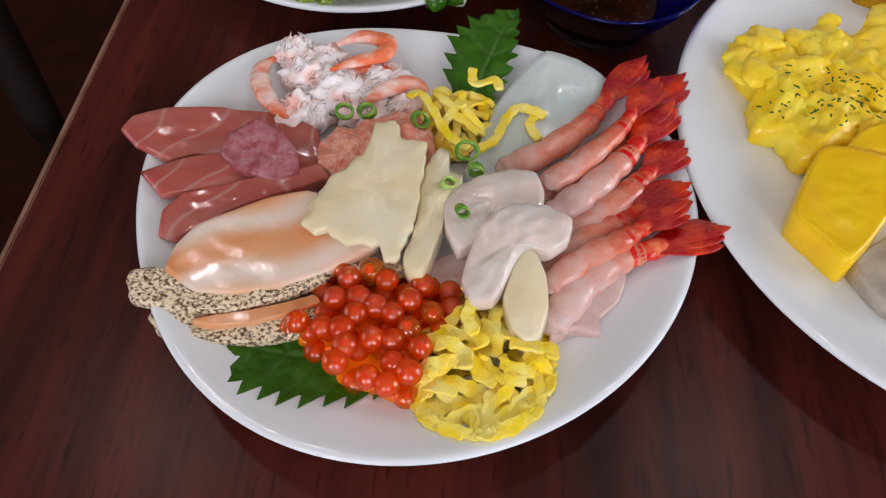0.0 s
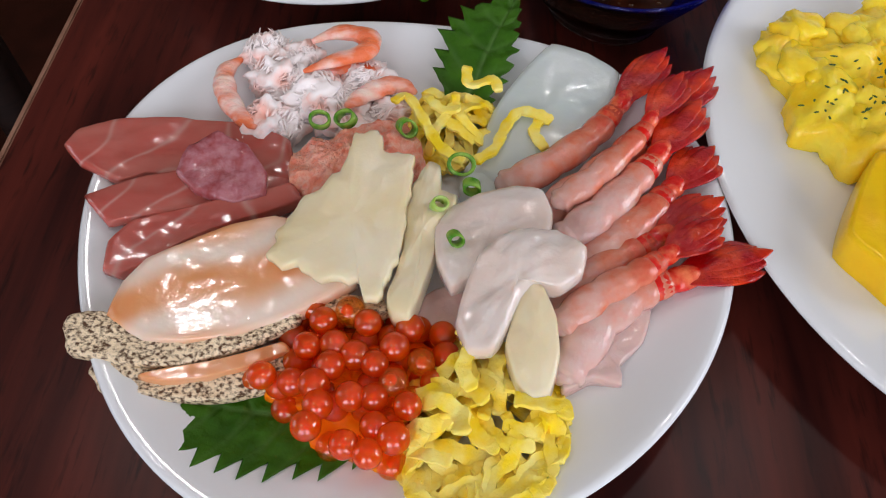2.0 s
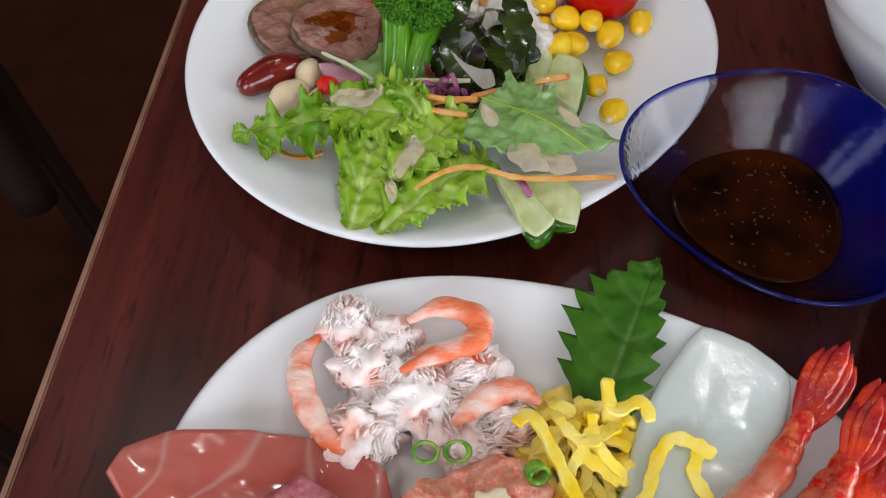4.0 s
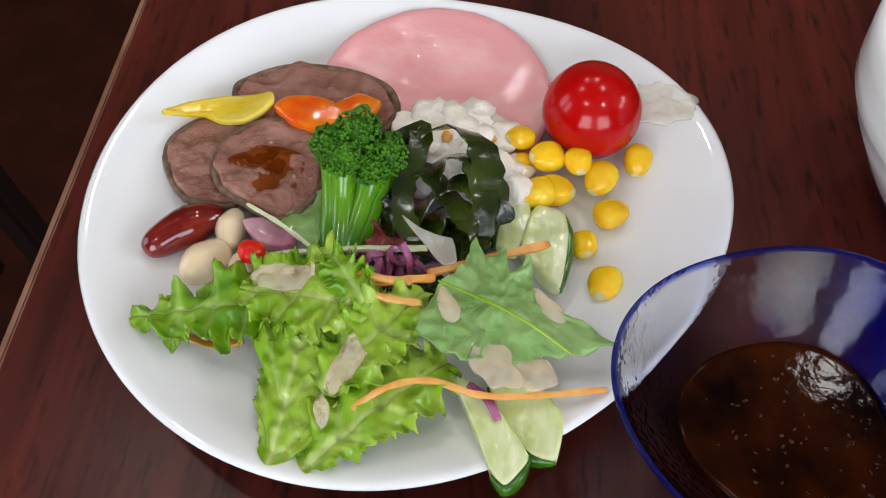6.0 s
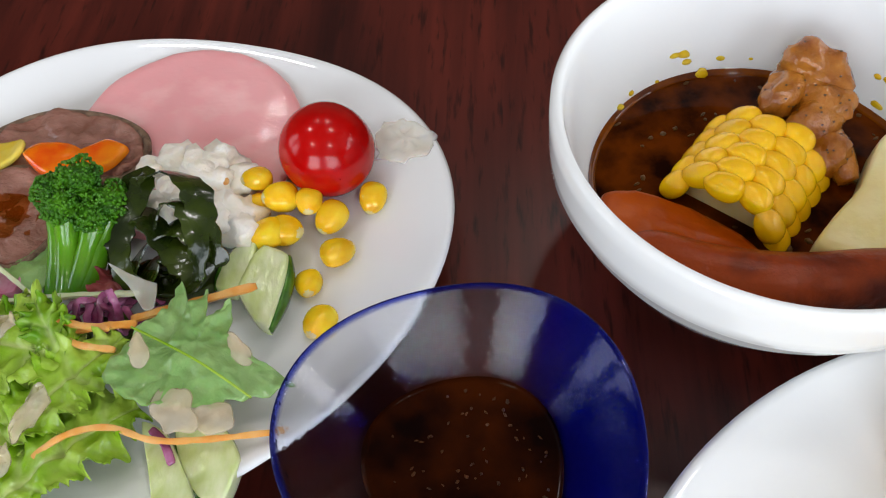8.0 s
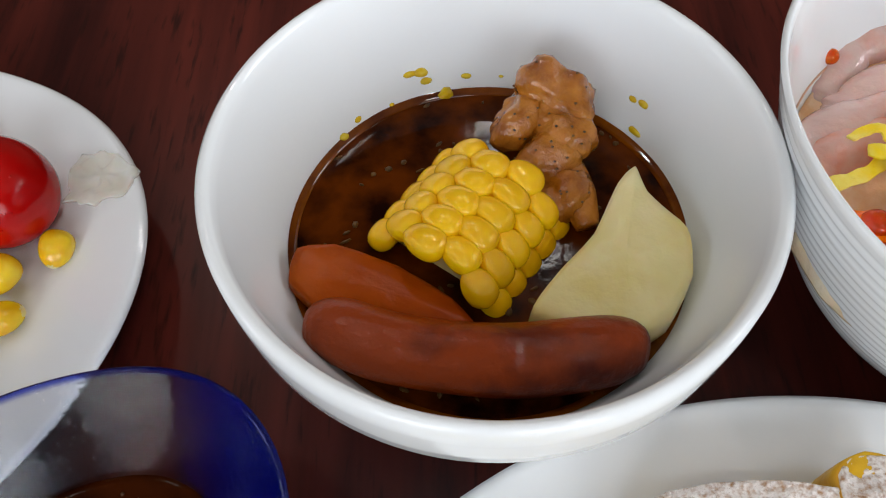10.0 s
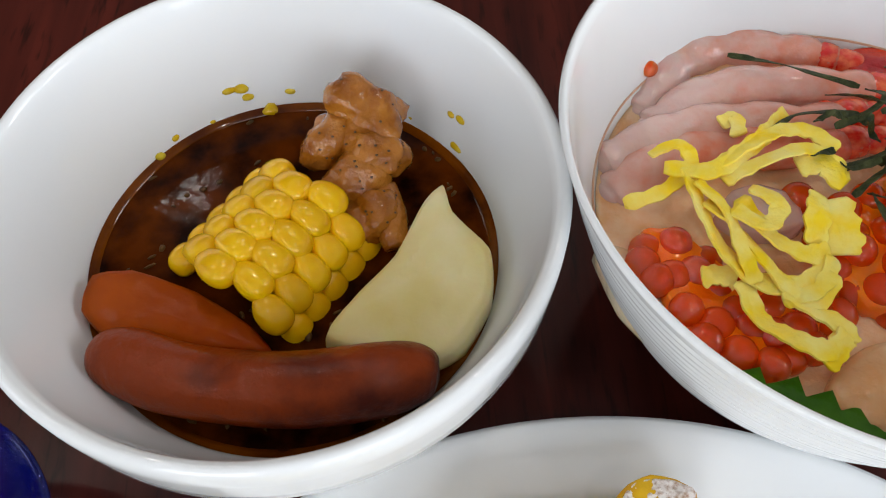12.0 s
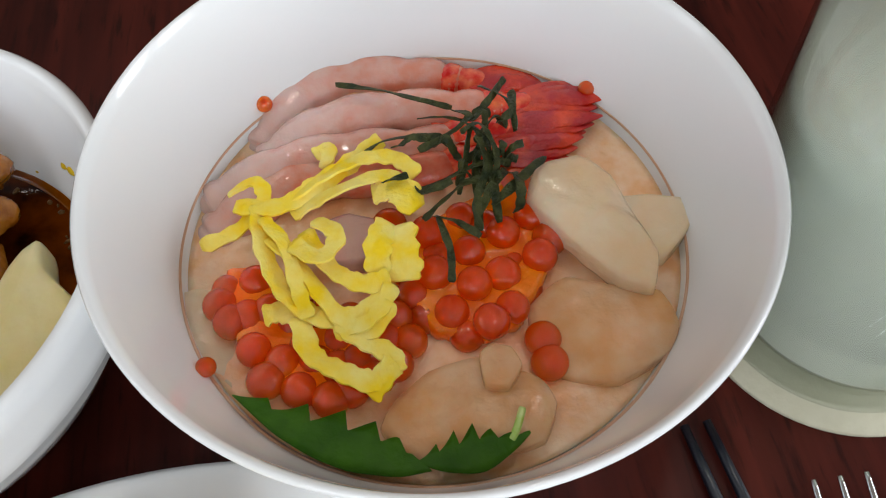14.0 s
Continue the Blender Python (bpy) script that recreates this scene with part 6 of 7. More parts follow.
M_CARROT_S = material("stewed carrot", (0.38, 0.085, 0.008), (0.27, 0.050, 0.006), 50, 0.3, spec=0.15, sss=0.2, sss_r=(0.004, 0.002, 0.001), bump=0.35, bump_scale=210)
M_SAUSAGE = material("browned sausage", (0.24, 0.044, 0.007), (0.065, 0.009, 0.003), 38, 0.42, spec=0.15, bump=0.7, bump_scale=300, detail=8, lo=0.45, hi=0.62, coat=0.35)
M_DROP = material("curry yellow oil stain", (0.581, 0.387, 0.018), (0.651, 0.510, 0.088), 300, 0.15, coat=0.3)
M_CORN_S = material("stewed corn kernel", (0.82, 0.47, 0.004), (0.90, 0.61, 0.014), 90, 0.22, sss=0.3, sss_r=(0.004, 0.003, 0.001), coat=0.3, rand=0.12, bump=0.15, bump_scale=180)
M_HERB = material("herb speck", (0.055, 0.030, 0.010), (0.11, 0.055, 0.016), 300, 0.5)
SOUP = 0.0315
soup = mesh_ob("stew_gravy", *lathe_data([(0.0, 0.0078), (0.018, 0.0081), (0.0318, 0.0123), (0.0428, 0.0213), (0.0499, SOUP + 0.0002), (0.0486, SOUP), (0.0, SOUP)], 96, close=False), M_SOUP)
soup.location = (B1X, B1Y, 0)
tagged(soup, "dark brown stew gravy in the bowl", "stew")
ring = mesh_ob("oil_film", *lathe_data([(0.0509, SOUP + 0.0013), (0.0500, SOUP + 0.0006), (0.0488, SOUP + 0.0003), (0.0488, SOUP - 0.001), (0.0494, SOUP - 0.001)], 120, lambda a: 1 + 0.004 * math.sin(5 * a) * math.sin(2 * a + 1), close=False), M_OIL)
ring.location = (B1X, B1Y, 0)
tagged(ring, "amber oil film round the gravy edge", "stew")


def corn_cob():
    A, Bv, D = [Vector((*p, 0)) for p in [(0.1386, 0.2067), (0.1578, 0.2325), (0.1636, 0.1869)]]
    ax = (Bv - A)
    ac = (D - A)
    u = ax.normalized()
    w = (ac - u * ac.dot(u)).normalized()
    mid = A + ax * 0.5 + ac * 0.5
    cob = thing("corn_cob_piece", mid.x, mid.y, 0.030, "cut piece of yellow corn on the cob", "corn")
    R = 0.0195
    half = ac.length * 0.5
    me = KERNEL.copy()
    me.materials[0] = M_CORN_S
    cz = 0.0475 - R
    place_mesh("core", tube_data([(mid - ax * 0.40) + Vector((0, 0, cz)), mid + Vector((0, 0, cz)), (mid + ax * 0.42) + Vector((0, 0, cz))], [R * 0.74, R * 0.78, R * 0.74], 20), M_CORN_TIP, "pale cob core", parent=cob)
    for j in range(-3, 5):
        ang = j * 0.50 - 0.12
        for i in range(5):
            f = (i + 0.5 + (0.35 if j % 2 else 0.0)) / 5.3 - 0.5
            p = mid + ax * (f * 1.12 - 0.03) + w * math.sin(ang) * R + Vector((0, 0, cz + math.cos(ang) * R))
            if p.z < SOUP - 0.004:
                continue
            nrm = (w * math.sin(ang) + Vector((0, 0, math.cos(ang)))).normalized()
            tan = u.cross(nrm)
            m = Matrix((tan, u, nrm)).transposed().to_4x4()
            k = new("kernel", me)
            k.parent = cob
            k.matrix_basis = Matrix.Translation(p - nrm * 0.0022 - cob.location) @ m @ Matrix.Diagonal((0.97 + 0.12 * random.random(), 0.84 + 0.1 * random.random(), 0.95, 1))


corn_cob()
ch = thing("chicken_piece", [(0.1814, 0.2351)][0][0], [(0.1814, 0.2351)][0][1], 0.030, "stewed brown chicken chunk with pepper specks", "chicken")
dots = []
for (x, y), r, z, sx in zip([(0.1758, 0.2365), (0.1836, 0.2409), (0.1853, 0.2318), (0.1803, 0.2249), (0.1847, 0.2173)], (0.0085, 0.0105, 0.009, 0.008, 0.0078), (0.042, 0.0465, 0.044, 0.040, 0.037), (1, 1, 1, 1, 1)):
    md = blob_data(x, y, z, r, r * 0.9, r * 0.85, x * 300, 0.6, 125, 4, seed=r * 70, fine=0.13)
    place_mesh("meat", md, M_CHICK, parent=ch)
    tops = [v for v in md[0] if v.z > z + r * 0.2]
    dots += [blob_data(*v, 0.00045, 0.00035, 0.00032, sub=1) for v in random.Random(int(r * 1e5)).sample(tops, 12)]
place_mesh("meat", tube_data(lift([(0.1863, 0.2234), (0.1888, 0.2165), (0.1907, 0.2085)], (0.037, 0.036, 0.034)), [0.0055, 0.005, 0.003], 12), M_CHICK, "narrow end of the meat", parent=ch)
place_mesh("pepper_specks", joined(dots), M_HERB, parent=ch)
slab("potato_piece", [(0.1739, 0.1832), (0.1808, 0.1928), (0.1904, 0.2027), (0.1981, 0.2171), (0.2031, 0.2219), (0.2051, 0.2136), (0.2137, 0.2031), (0.2132, 0.1911), (0.2061, 0.1797), (0.1980, 0.1758), (0.1871, 0.1776)], 0.029, 0.0115, M_POTATO, "pale yellow boiled potato wedge", "potato", ruf=0.0007, dome=0.002, slope=(0.05, 0.10), seed=60)
slab("carrot_piece", [(0.1159, 0.1936), (0.1170, 0.2027), (0.1265, 0.2040), (0.1432, 0.1975), (0.1568, 0.1884), (0.1619, 0.1814), (0.1468, 0.1826), (0.1325, 0.1855), (0.1234, 0.1865)], 0.0265, 0.0095, M_CARROT_S, "brownish orange stewed carrot wedge", "carrot", ruf=0.0006, dome=0.0015, slope=(-0.05, 0.05), seed=61)
sl = smooth_line(lift([(0.1212, 0.1812), (0.1290, 0.1797), (0.1400, 0.1752), (0.1540, 0.1722), (0.1698, 0.1708), (0.1858, 0.1722), (0.1940, 0.1733), (0.2000, 0.1726)], (0.0365, 0.0372, 0.0376, 0.0377, 0.0377, 0.0376, 0.0372, 0.0366)), 5)
sq = [2 * k / (len(sl) - 1) - 1 for k in range(len(sl))]
place_mesh("sausage", tube_data(sl, [max(0.0004, 0.0084 * (1 - abs(q) ** 5) ** 0.5 * (1 + 0.025 * math.sin(6 * q))) for q in sq], 24), M_SAUSAGE, "browned glossy sausage in the stew", "sausage")


rnd = random.Random(21)
bits = []
for i in range(90):
    a, q = rnd.uniform(0, 6.283), 0.049 * rnd.random() ** 0.5
    bits.append(blob_data(B1X + q * math.cos(a), B1Y + q * math.sin(a), SOUP + 0.0001, rnd.uniform(0.0004, 0.0016), rnd.uniform(0.0003, 0.0010), 0.0005, rnd.uniform(0, 6), 0.4, 500, 1, seed=i))
place_mesh("stew_bits", joined(bits), M_HERB, "small herb and onion bits in the gravy", "stew", kind="stuff")


def wall_spot(px, py, pz, c0, r, mat, parts, k=1.0):
    d = Vector((px - c0[0], py - c0[1], 0)).normalized()
    parts.append(blob_data(px - d.x * 0.0001, py - d.y * 0.0001, pz, r, r * 0.7 * k, r * 0.55, math.atan2(d.y, d.x) + 1.57, 0.5, 400, 2, seed=px * 9))


parts = []
rnd = random.Random(6)
for i in range(34):
    a = rnd.choice((1.75, 2.1, 2.5, 0.75, 0.55)) + rnd.gauss(0, 0.13)
    hz = SOUP + 0.0015 + 0.011 * rnd.random() ** 1.6
    q = 0.0514 + (hz - SOUP) * 0.62
    wall_spot(B1X + q * math.cos(a), B1Y + q * math.sin(a), hz, (B1X, B1Y), rnd.uniform(0.0003, 0.0013), M_DROP, parts)
for i, (x, y, z) in enumerate([(0.1483, 0.2597, 0.0388), (0.1555, 0.2583, 0.0319), (0.1453, 0.2587, 0.0393), (0.1496, 0.2591, 0.0361), (0.1612, 0.2611, 0.0356), (0.1307, 0.2472, 0.0338), (0.1268, 0.2419, 0.0326), (0.1399, 0.2532, 0.0330), (0.2075, 0.2398, 0.0342), (0.2087, 0.2429, 0.0420), (0.2063, 0.2453, 0.0415), (0.1714, 0.2609, 0.0355), (0.1173, 0.2217, 0.0310)]):
    wall_spot(x, y, z, (B1X, B1Y), (0.0022, 0.0030, 0.0018, 0.0020, 0.0016, 0.0013, 0.0016, 0.0008, 0.0022, 0.0020, 0.0014, 0.0009, 0.0007)[i], M_DROP, parts)
place_mesh("oil_splashes", joined(parts), M_DROP, "yellow oil splashes on the bowl wall", "stain", kind="stuff")

# ---- the seafood bowl ----
M_RICE = material("rice and juices under the seafood", (0.76, 0.45, 0.25), (0.85, 0.65, 0.47), 120, 0.16, sss=0.4, sss_r=(0.006, 0.003, 0.002), bump=0.6, bump_scale=330, coat=0.5)
M_NORI = material("shredded nori", (0.012, 0.020, 0.006), (0.055, 0.062, 0.022), 350, 0.5, spec=0.3, bump=1.0, bump_scale=700)
M_PINKLINE = material("thin reddish juice line", (0.528, 0.317, 0.211), (0.581, 0.405, 0.299), 90, 0.3)
rb = mesh_ob("rice_bed", *lathe_data([(0.0, 0.0086), (0.018, 0.0090), (0.0338, 0.0130), (0.0466, 0.0225), (0.0555, 0.0360), (0.0585, 0.0425), (0.0570, 0.0420), (0.035, 0.0415), (0.0, 0.0415)], 96, close=False), M_RICE)
rb.location = (B2X, B2Y, 0)
tagged(rb, "seasoned rice under the seafood", "rice")
jl = mesh_ob("juice_line", *lathe_data([(0.0599, 0.0452), (0.0595, 0.0455), (0.0592, 0.0452), (0.0593, 0.0449)], 120, lambda a: 1 + 0.002 * math.sin(3 * a), close=False), M_PINKLINE)
jl.location = (B2X, B2Y, 0)
tagged(jl, "thin reddish juice line round the bowl", "stain")
SH2 = "raw pink shrimp with a dark red tail"
shrimp([(0.2580, 0.2464), (0.2682, 0.2591), (0.2825, 0.2645), (0.3012, 0.2620), (0.3177, 0.2567)], [(0.3337, 0.2499)][0], 0.0415, 0.0062, SH2, pale=True, group="bowl shrimps")
shrimp([(0.2604, 0.2384), (0.2753, 0.2458), (0.2934, 0.2480), (0.3114, 0.2462), (0.3257, 0.2454)], [(0.3468, 0.2421)][0], 0.0435, 0.0060, SH2, pale=True, group="bowl shrimps")
shrimp([(0.2469, 0.2277), (0.2631, 0.2333), (0.2805, 0.2359), (0.2979, 0.2351), (0.3192, 0.2390)], [(0.3445, 0.2364)][0], 0.0430, 0.0062, SH2, pale=True, group="bowl shrimps", fan=0.008)
shrimp([(0.2468, 0.2189), (0.2599, 0.2256), (0.2769, 0.2283), (0.2968, 0.2271), (0.3162, 0.2306)], [(0.3383, 0.2304)][0], 0.0425, 0.0060, SH2, group="bowl shrimps")
slab("squid_slice", [(0.2375, 0.1999), (0.2416, 0.2020), (0.2462, 0.2001), (0.2508, 0.1905), (0.2569, 0.1797), (0.2610, 0.1725), (0.2580, 0.1701), (0.2496, 0.1755), (0.2414, 0.1855)], 0.036, 0.006, M_SCALLOP_B, "pale squid slice against the bowl wall", "sashimi", slope=(-0.2, 0.0), seed=70)
slab("shrimp_piece", [(0.2674, 0.2075), (0.2718, 0.2134), (0.2787, 0.2149), (0.2866, 0.2112), (0.2871, 0.2029), (0.2802, 0.2008), (0.2724, 0.2020)], 0.038, 0.0085, M_SHRIMP_PALE, "pink shrimp piece under egg strips", "shrimp", dome=0.002, seed=71)
roe2 = thing("salmon_roe", B2X - 0.01, B2Y - 0.01, 0.037, "scattered glossy orange salmon roe", "fish roe")
P = [(0.2493, 0.1994), (0.2560, 0.1999), (0.2540, 0.1913), (0.2612, 0.1791), (0.2640, 0.1884), (0.2552, 0.1827), (0.2645, 0.1720), (0.2709, 0.1691), (0.2737, 0.1827), (0.2781, 0.1765), (0.2866, 0.1864), (0.2910, 0.1916), (0.2890, 0.1804), (0.2965, 0.2063), (0.2967, 0.1952), (0.3054, 0.2001), (0.2992, 0.1852), (0.3052, 0.1909), (0.3074, 0.1811), (0.3121, 0.1929), (0.3127, 0.1843), (0.3141, 0.2036), (0.3216, 0.2078), (0.3215, 0.1966), (0.3248, 0.2012), (0.3201, 0.2189), (0.3051, 0.2108), (0.3181, 0.1764), (0.3185, 0.1709), (0.2879, 0.2110), (0.2835, 0.1812), (0.2685, 0.1780), (0.2753, 0.1710), (0.2575, 0.1750), (0.2691, 0.1890), (0.2800, 0.1831), (0.2854, 0.1754), (0.2502, 0.1904), (0.2591, 0.1920), (0.2732, 0.1759), (0.2662, 0.1824), (0.2802, 0.1722), (0.2477, 0.1952), (0.2981, 0.2005), (0.2906, 0.1992), (0.3107, 0.2075)]
for i, (x, y) in enumerate(P):
    add_roe(roe2, x, y, 0.0435 + 0.0015 * ((i * 7) % 4) / 3 + (0.002 if 12 < i < 25 else 0), False, 0.98 + 0.02 * (i % 5))
rnd = random.Random(17)
HEAP = [(0.2478, 0.2023), (0.2563, 0.2041), (0.2688, 0.1901), (0.2840, 0.1878), (0.2884, 0.1814), (0.2848, 0.1711), (0.2724, 0.1688), (0.2606, 0.1734), (0.2510, 0.1857)]
HEAP2 = [(0.2889, 0.2088), (0.2975, 0.2109), (0.3187, 0.2198), (0.3253, 0.2100), (0.3245, 0.1969), (0.3110, 0.1795), (0.2984, 0.1799), (0.2894, 0.1900)]
# Orange juice between the roe, also an added backing that keeps it bright.
for poly in (HEAP, HEAP2):
    slab("roe_backing", poly, 0.0405, 0.0055, M_ROE_BACKING, "orange juice and added backing beneath the salmon roe", "sauce", ruf=0.0012, rf=140, per=8, sharp=0.0, edge=0.1, seed=77)
seen = list(P)
for poly, tries in ((HEAP, 900), (HEAP2, 700)):
    for _ in range(tries):
        x = rnd.uniform(min(p[0] for p in poly), max(p[0] for p in poly))
        y = rnd.uniform(min(p[1] for p in poly), max(p[1] for p in poly))
        if inside((x, y), poly) and all((x - a) ** 2 + (y - b) ** 2 > 0.0053 ** 2 for a, b in seen):
            seen.append((x, y))
            add_roe(roe2, x, y, 0.0418 + rnd.uniform(0, 0.001), False, rnd.uniform(0.92, 1.02))
for x, y, z in [(0.2592, 0.2531, 0.0474), (0.3442, 0.2452, 0.0475), (0.2455, 0.1789, 0.0475)]:
    add_roe(roe2, x, y, z, False, 0.55)
slab("scallop_slice", [(0.2804, 0.1616), (0.2841, 0.1672), (0.2918, 0.1724), (0.3036, 0.1742), (0.3157, 0.1675), (0.3182, 0.1614), (0.3139, 0.1536), (0.3033, 0.1522), (0.2897, 0.1523), (0.2835, 0.1563)], 0.0385, 0.0065, M_SCALLOP_W, "large amber raw scallop slice", "sashimi", group="bowl scallops", ruf=0.0012, rf=120, dome=0.001, seed=72)
slab("scallop_slice", [(0.3165, 0.1857), (0.3263, 0.1914), (0.3358, 0.1872), (0.3469, 0.1837), (0.3485, 0.1751), (0.3445, 0.1685), (0.3320, 0.1638), (0.3229, 0.1662), (0.3159, 0.1704)], 0.0385, 0.0065, M_SCALLOP_W, "amber raw scallop slice beside the roe", "sashimi", group="bowl scallops", ruf=0.001, rf=110, dome=0.001, slope=(0.1, 0.0), seed=73)
slab("scallop_slice", [(0.3424, 0.2105), (0.3488, 0.2107), (0.3606, 0.2068), (0.3592, 0.1999), (0.3502, 0.1920), (0.3425, 0.1932)], 0.0395, 0.0065, M_SCALLOP_B, "pale scallop slice against the bowl wall", "sashimi", group="bowl scallops", slope=(0.15, 0.0), seed=74)
slab("scallop_slice", [(0.3205, 0.2089), (0.3245, 0.2180), (0.3345, 0.2193), (0.3415, 0.2128), (0.3452, 0.2005), (0.3476, 0.1907), (0.3442, 0.1823), (0.3375, 0.1855), (0.3311, 0.1932), (0.3256, 0.2003)], 0.0455, 0.0060, M_SCALLOP_B, "plump pale scallop slice on top", "sashimi", group="bowl scallops", ruf=0.0012, dome=0.003, slope=(-0.05, 0.08), seed=75)
slab("scallop_slice", [(0.3032, 0.1732), (0.3063, 0.1751), (0.3103, 0.1737), (0.3119, 0.1692), (0.3080, 0.1646), (0.3034, 0.1660)], 0.0415, 0.007, M_SCALLOP_W, "small amber scallop cube", "sashimi", group="bowl scallops", seed=76)

eg = [lift([(0.2445, 0.2082), (0.2536, 0.2096), (0.2601, 0.2150), (0.2578, 0.2204), (0.2517, 0.2190)], (0.050, 0.053, 0.056, 0.056, 0.054)), lift([(0.2588, 0.2131), (0.2598, 0.2013), (0.2633, 0.1917), (0.2702, 0.1851), (0.2797, 0.1842), (0.2863, 0.1899)], (0.056, 0.056, 0.054, 0.052, 0.052, 0.053)),
      lift([(0.2639, 0.2128), (0.2733, 0.2180), (0.2831, 0.2233), (0.2912, 0.2233), (0.2958, 0.2182)], (0.056, 0.057, 0.056, 0.055, 0.054)), lift([(0.2664, 0.2093), (0.2770, 0.2141), (0.2879, 0.2177), (0.2956, 0.2124)], (0.056, 0.057, 0.056, 0.054)), lift([(0.2663, 0.1857), (0.2683, 0.1771), (0.2738, 0.1724), (0.2805, 0.1689), (0.2855, 0.1722)], (0.052, 0.051, 0.051, 0.051, 0.051)),
      lift([(0.2687, 0.2045), (0.2744, 0.1946), (0.2803, 0.1906), (0.2865, 0.1914)], (0.056, 0.055, 0.054, 0.053)), lift([(0.2718, 0.2303), (0.2755, 0.2315), (0.2745, 0.2249)], (0.051, 0.052, 0.053)), lift([(0.2583, 0.1880), (0.2620, 0.1880), (0.2656, 0.1866)], (0.050, 0.0505, 0.051)),
      lift([(0.2883, 0.2322), (0.2804, 0.2241), (0.2719, 0.2168), (0.2639, 0.2116), (0.2536, 0.2139)], (0.052, 0.054, 0.056, 0.057, 0.056)), lift([(0.2611, 0.2041), (0.2671, 0.1965), (0.2738, 0.1855), (0.2805, 0.1798), (0.2861, 0.1857)], (0.056, 0.055, 0.053, 0.052, 0.053)), lift([(0.2600, 0.2090), (0.2648, 0.2006), (0.2668, 0.1901), (0.2684, 0.1843)], (0.057, 0.057, 0.055, 0.053)),
      lift([(0.2747, 0.1825), (0.2791, 0.1779), (0.2846, 0.1744), (0.2853, 0.1705)], (0.052, 0.052, 0.051, 0.050)), lift([(0.2662, 0.2012), (0.2722, 0.1958), (0.2762, 0.2012), (0.2715, 0.2065)], (0.057, 0.058, 0.058, 0.057)), lift([(0.2735, 0.1802), (0.2819, 0.1823), (0.2869, 0.1899)], (0.052, 0.053, 0.053)), lift([(0.2792, 0.1664), (0.2829, 0.1696), (0.2851, 0.1737)], (0.050, 0.0505, 0.0505))]
ribbons("shredded_egg", eg, 0.0043, 0.0006, M_EGG, "loose yellow shredded omelette strips on seafood", "egg", "shred", 0.8, 0.045)
ribbons("shredded_egg", [lift([(0.2840, 0.1932), (0.2850, 0.1990), (0.2879, 0.2047)], (0.053, 0.056, 0.055)), lift([(0.2895, 0.1909), (0.2899, 0.1975), (0.2897, 0.2036)], (0.052, 0.055, 0.055)), lift([(0.2848, 0.2132), (0.2901, 0.2132), (0.2945, 0.2081)], (0.055, 0.056, 0.054))], 0.0074, 0.0006, M_EGG, "wide flat yellow omelette strips", "egg", "shred", 0.15, 0.045)
nori = [lift([(0.2786, 0.2527), (0.2910, 0.2463), (0.3070, 0.2372)], (0.052, 0.054, 0.055)), lift([(0.2984, 0.2359), (0.3062, 0.2319), (0.3120, 0.2246), (0.3095, 0.2162), (0.3078, 0.2002)], (0.054, 0.057, 0.058, 0.057, 0.054)), lift([(0.3216, 0.2443), (0.3155, 0.2351), (0.3107, 0.2293)], (0.056, 0.058, 0.058)), lift([(0.3147, 0.2426), (0.3207, 0.2343), (0.3209, 0.2264)], (0.056, 0.058, 0.056)),
        lift([(0.2807, 0.2238), (0.2893, 0.2290), (0.3001, 0.2279), (0.3051, 0.2247)], (0.054, 0.055, 0.056, 0.056)), lift([(0.2940, 0.2124), (0.3036, 0.2142), (0.3120, 0.2166), (0.3182, 0.2174)], (0.054, 0.057, 0.058, 0.055)), lift([(0.2996, 0.1879), (0.3003, 0.1951), (0.2988, 0.2043)], (0.054, 0.056, 0.056)), lift([(0.3263, 0.2184), (0.3191, 0.2112), (0.3117, 0.2055)], (0.055, 0.057, 0.056)),
        lift([(0.2875, 0.2141), (0.2935, 0.2162)], (0.058, 0.057)), lift([(0.2983, 0.2050), (0.3030, 0.2021), (0.3079, 0.1988)], (0.055, 0.056, 0.054)), lift([(0.3101, 0.2285), (0.3069, 0.2166), (0.3045, 0.2103)], (0.058, 0.058, 0.055)), lift([(0.3133, 0.2244), (0.3125, 0.2107), (0.3126, 0.2018)], (0.058, 0.058, 0.054)), lift([(0.2957, 0.2052), (0.3047, 0.2110), (0.3101, 0.2119)], (0.054, 0.057, 0.058)),
        lift([(0.3074, 0.2262), (0.3122, 0.2263), (0.3145, 0.2163), (0.3103, 0.2070)], (0.058, 0.060, 0.059, 0.056)), lift([(0.3224, 0.2398), (0.3208, 0.2314), (0.3167, 0.2280)], (0.056, 0.058, 0.058)), lift([(0.2970, 0.2248), (0.3041, 0.2267), (0.3103, 0.2312), (0.3066, 0.2346)], (0.055, 0.057, 0.058, 0.057)), lift([(0.2950, 0.2150), (0.2966, 0.2115), (0.3034, 0.2129)], (0.054, 0.056, 0.057)), lift([(0.3164, 0.2151), (0.3120, 0.2092), (0.3083, 0.2033)], (0.056, 0.058, 0.056)),
        lift([(0.3110, 0.2229), (0.3115, 0.2142), (0.3082, 0.2065), (0.3078, 0.2002)], (0.06, 0.0595, 0.057, 0.054))]
rnd = random.Random(33)
nc = [(0.3103, 0.2213)][0]
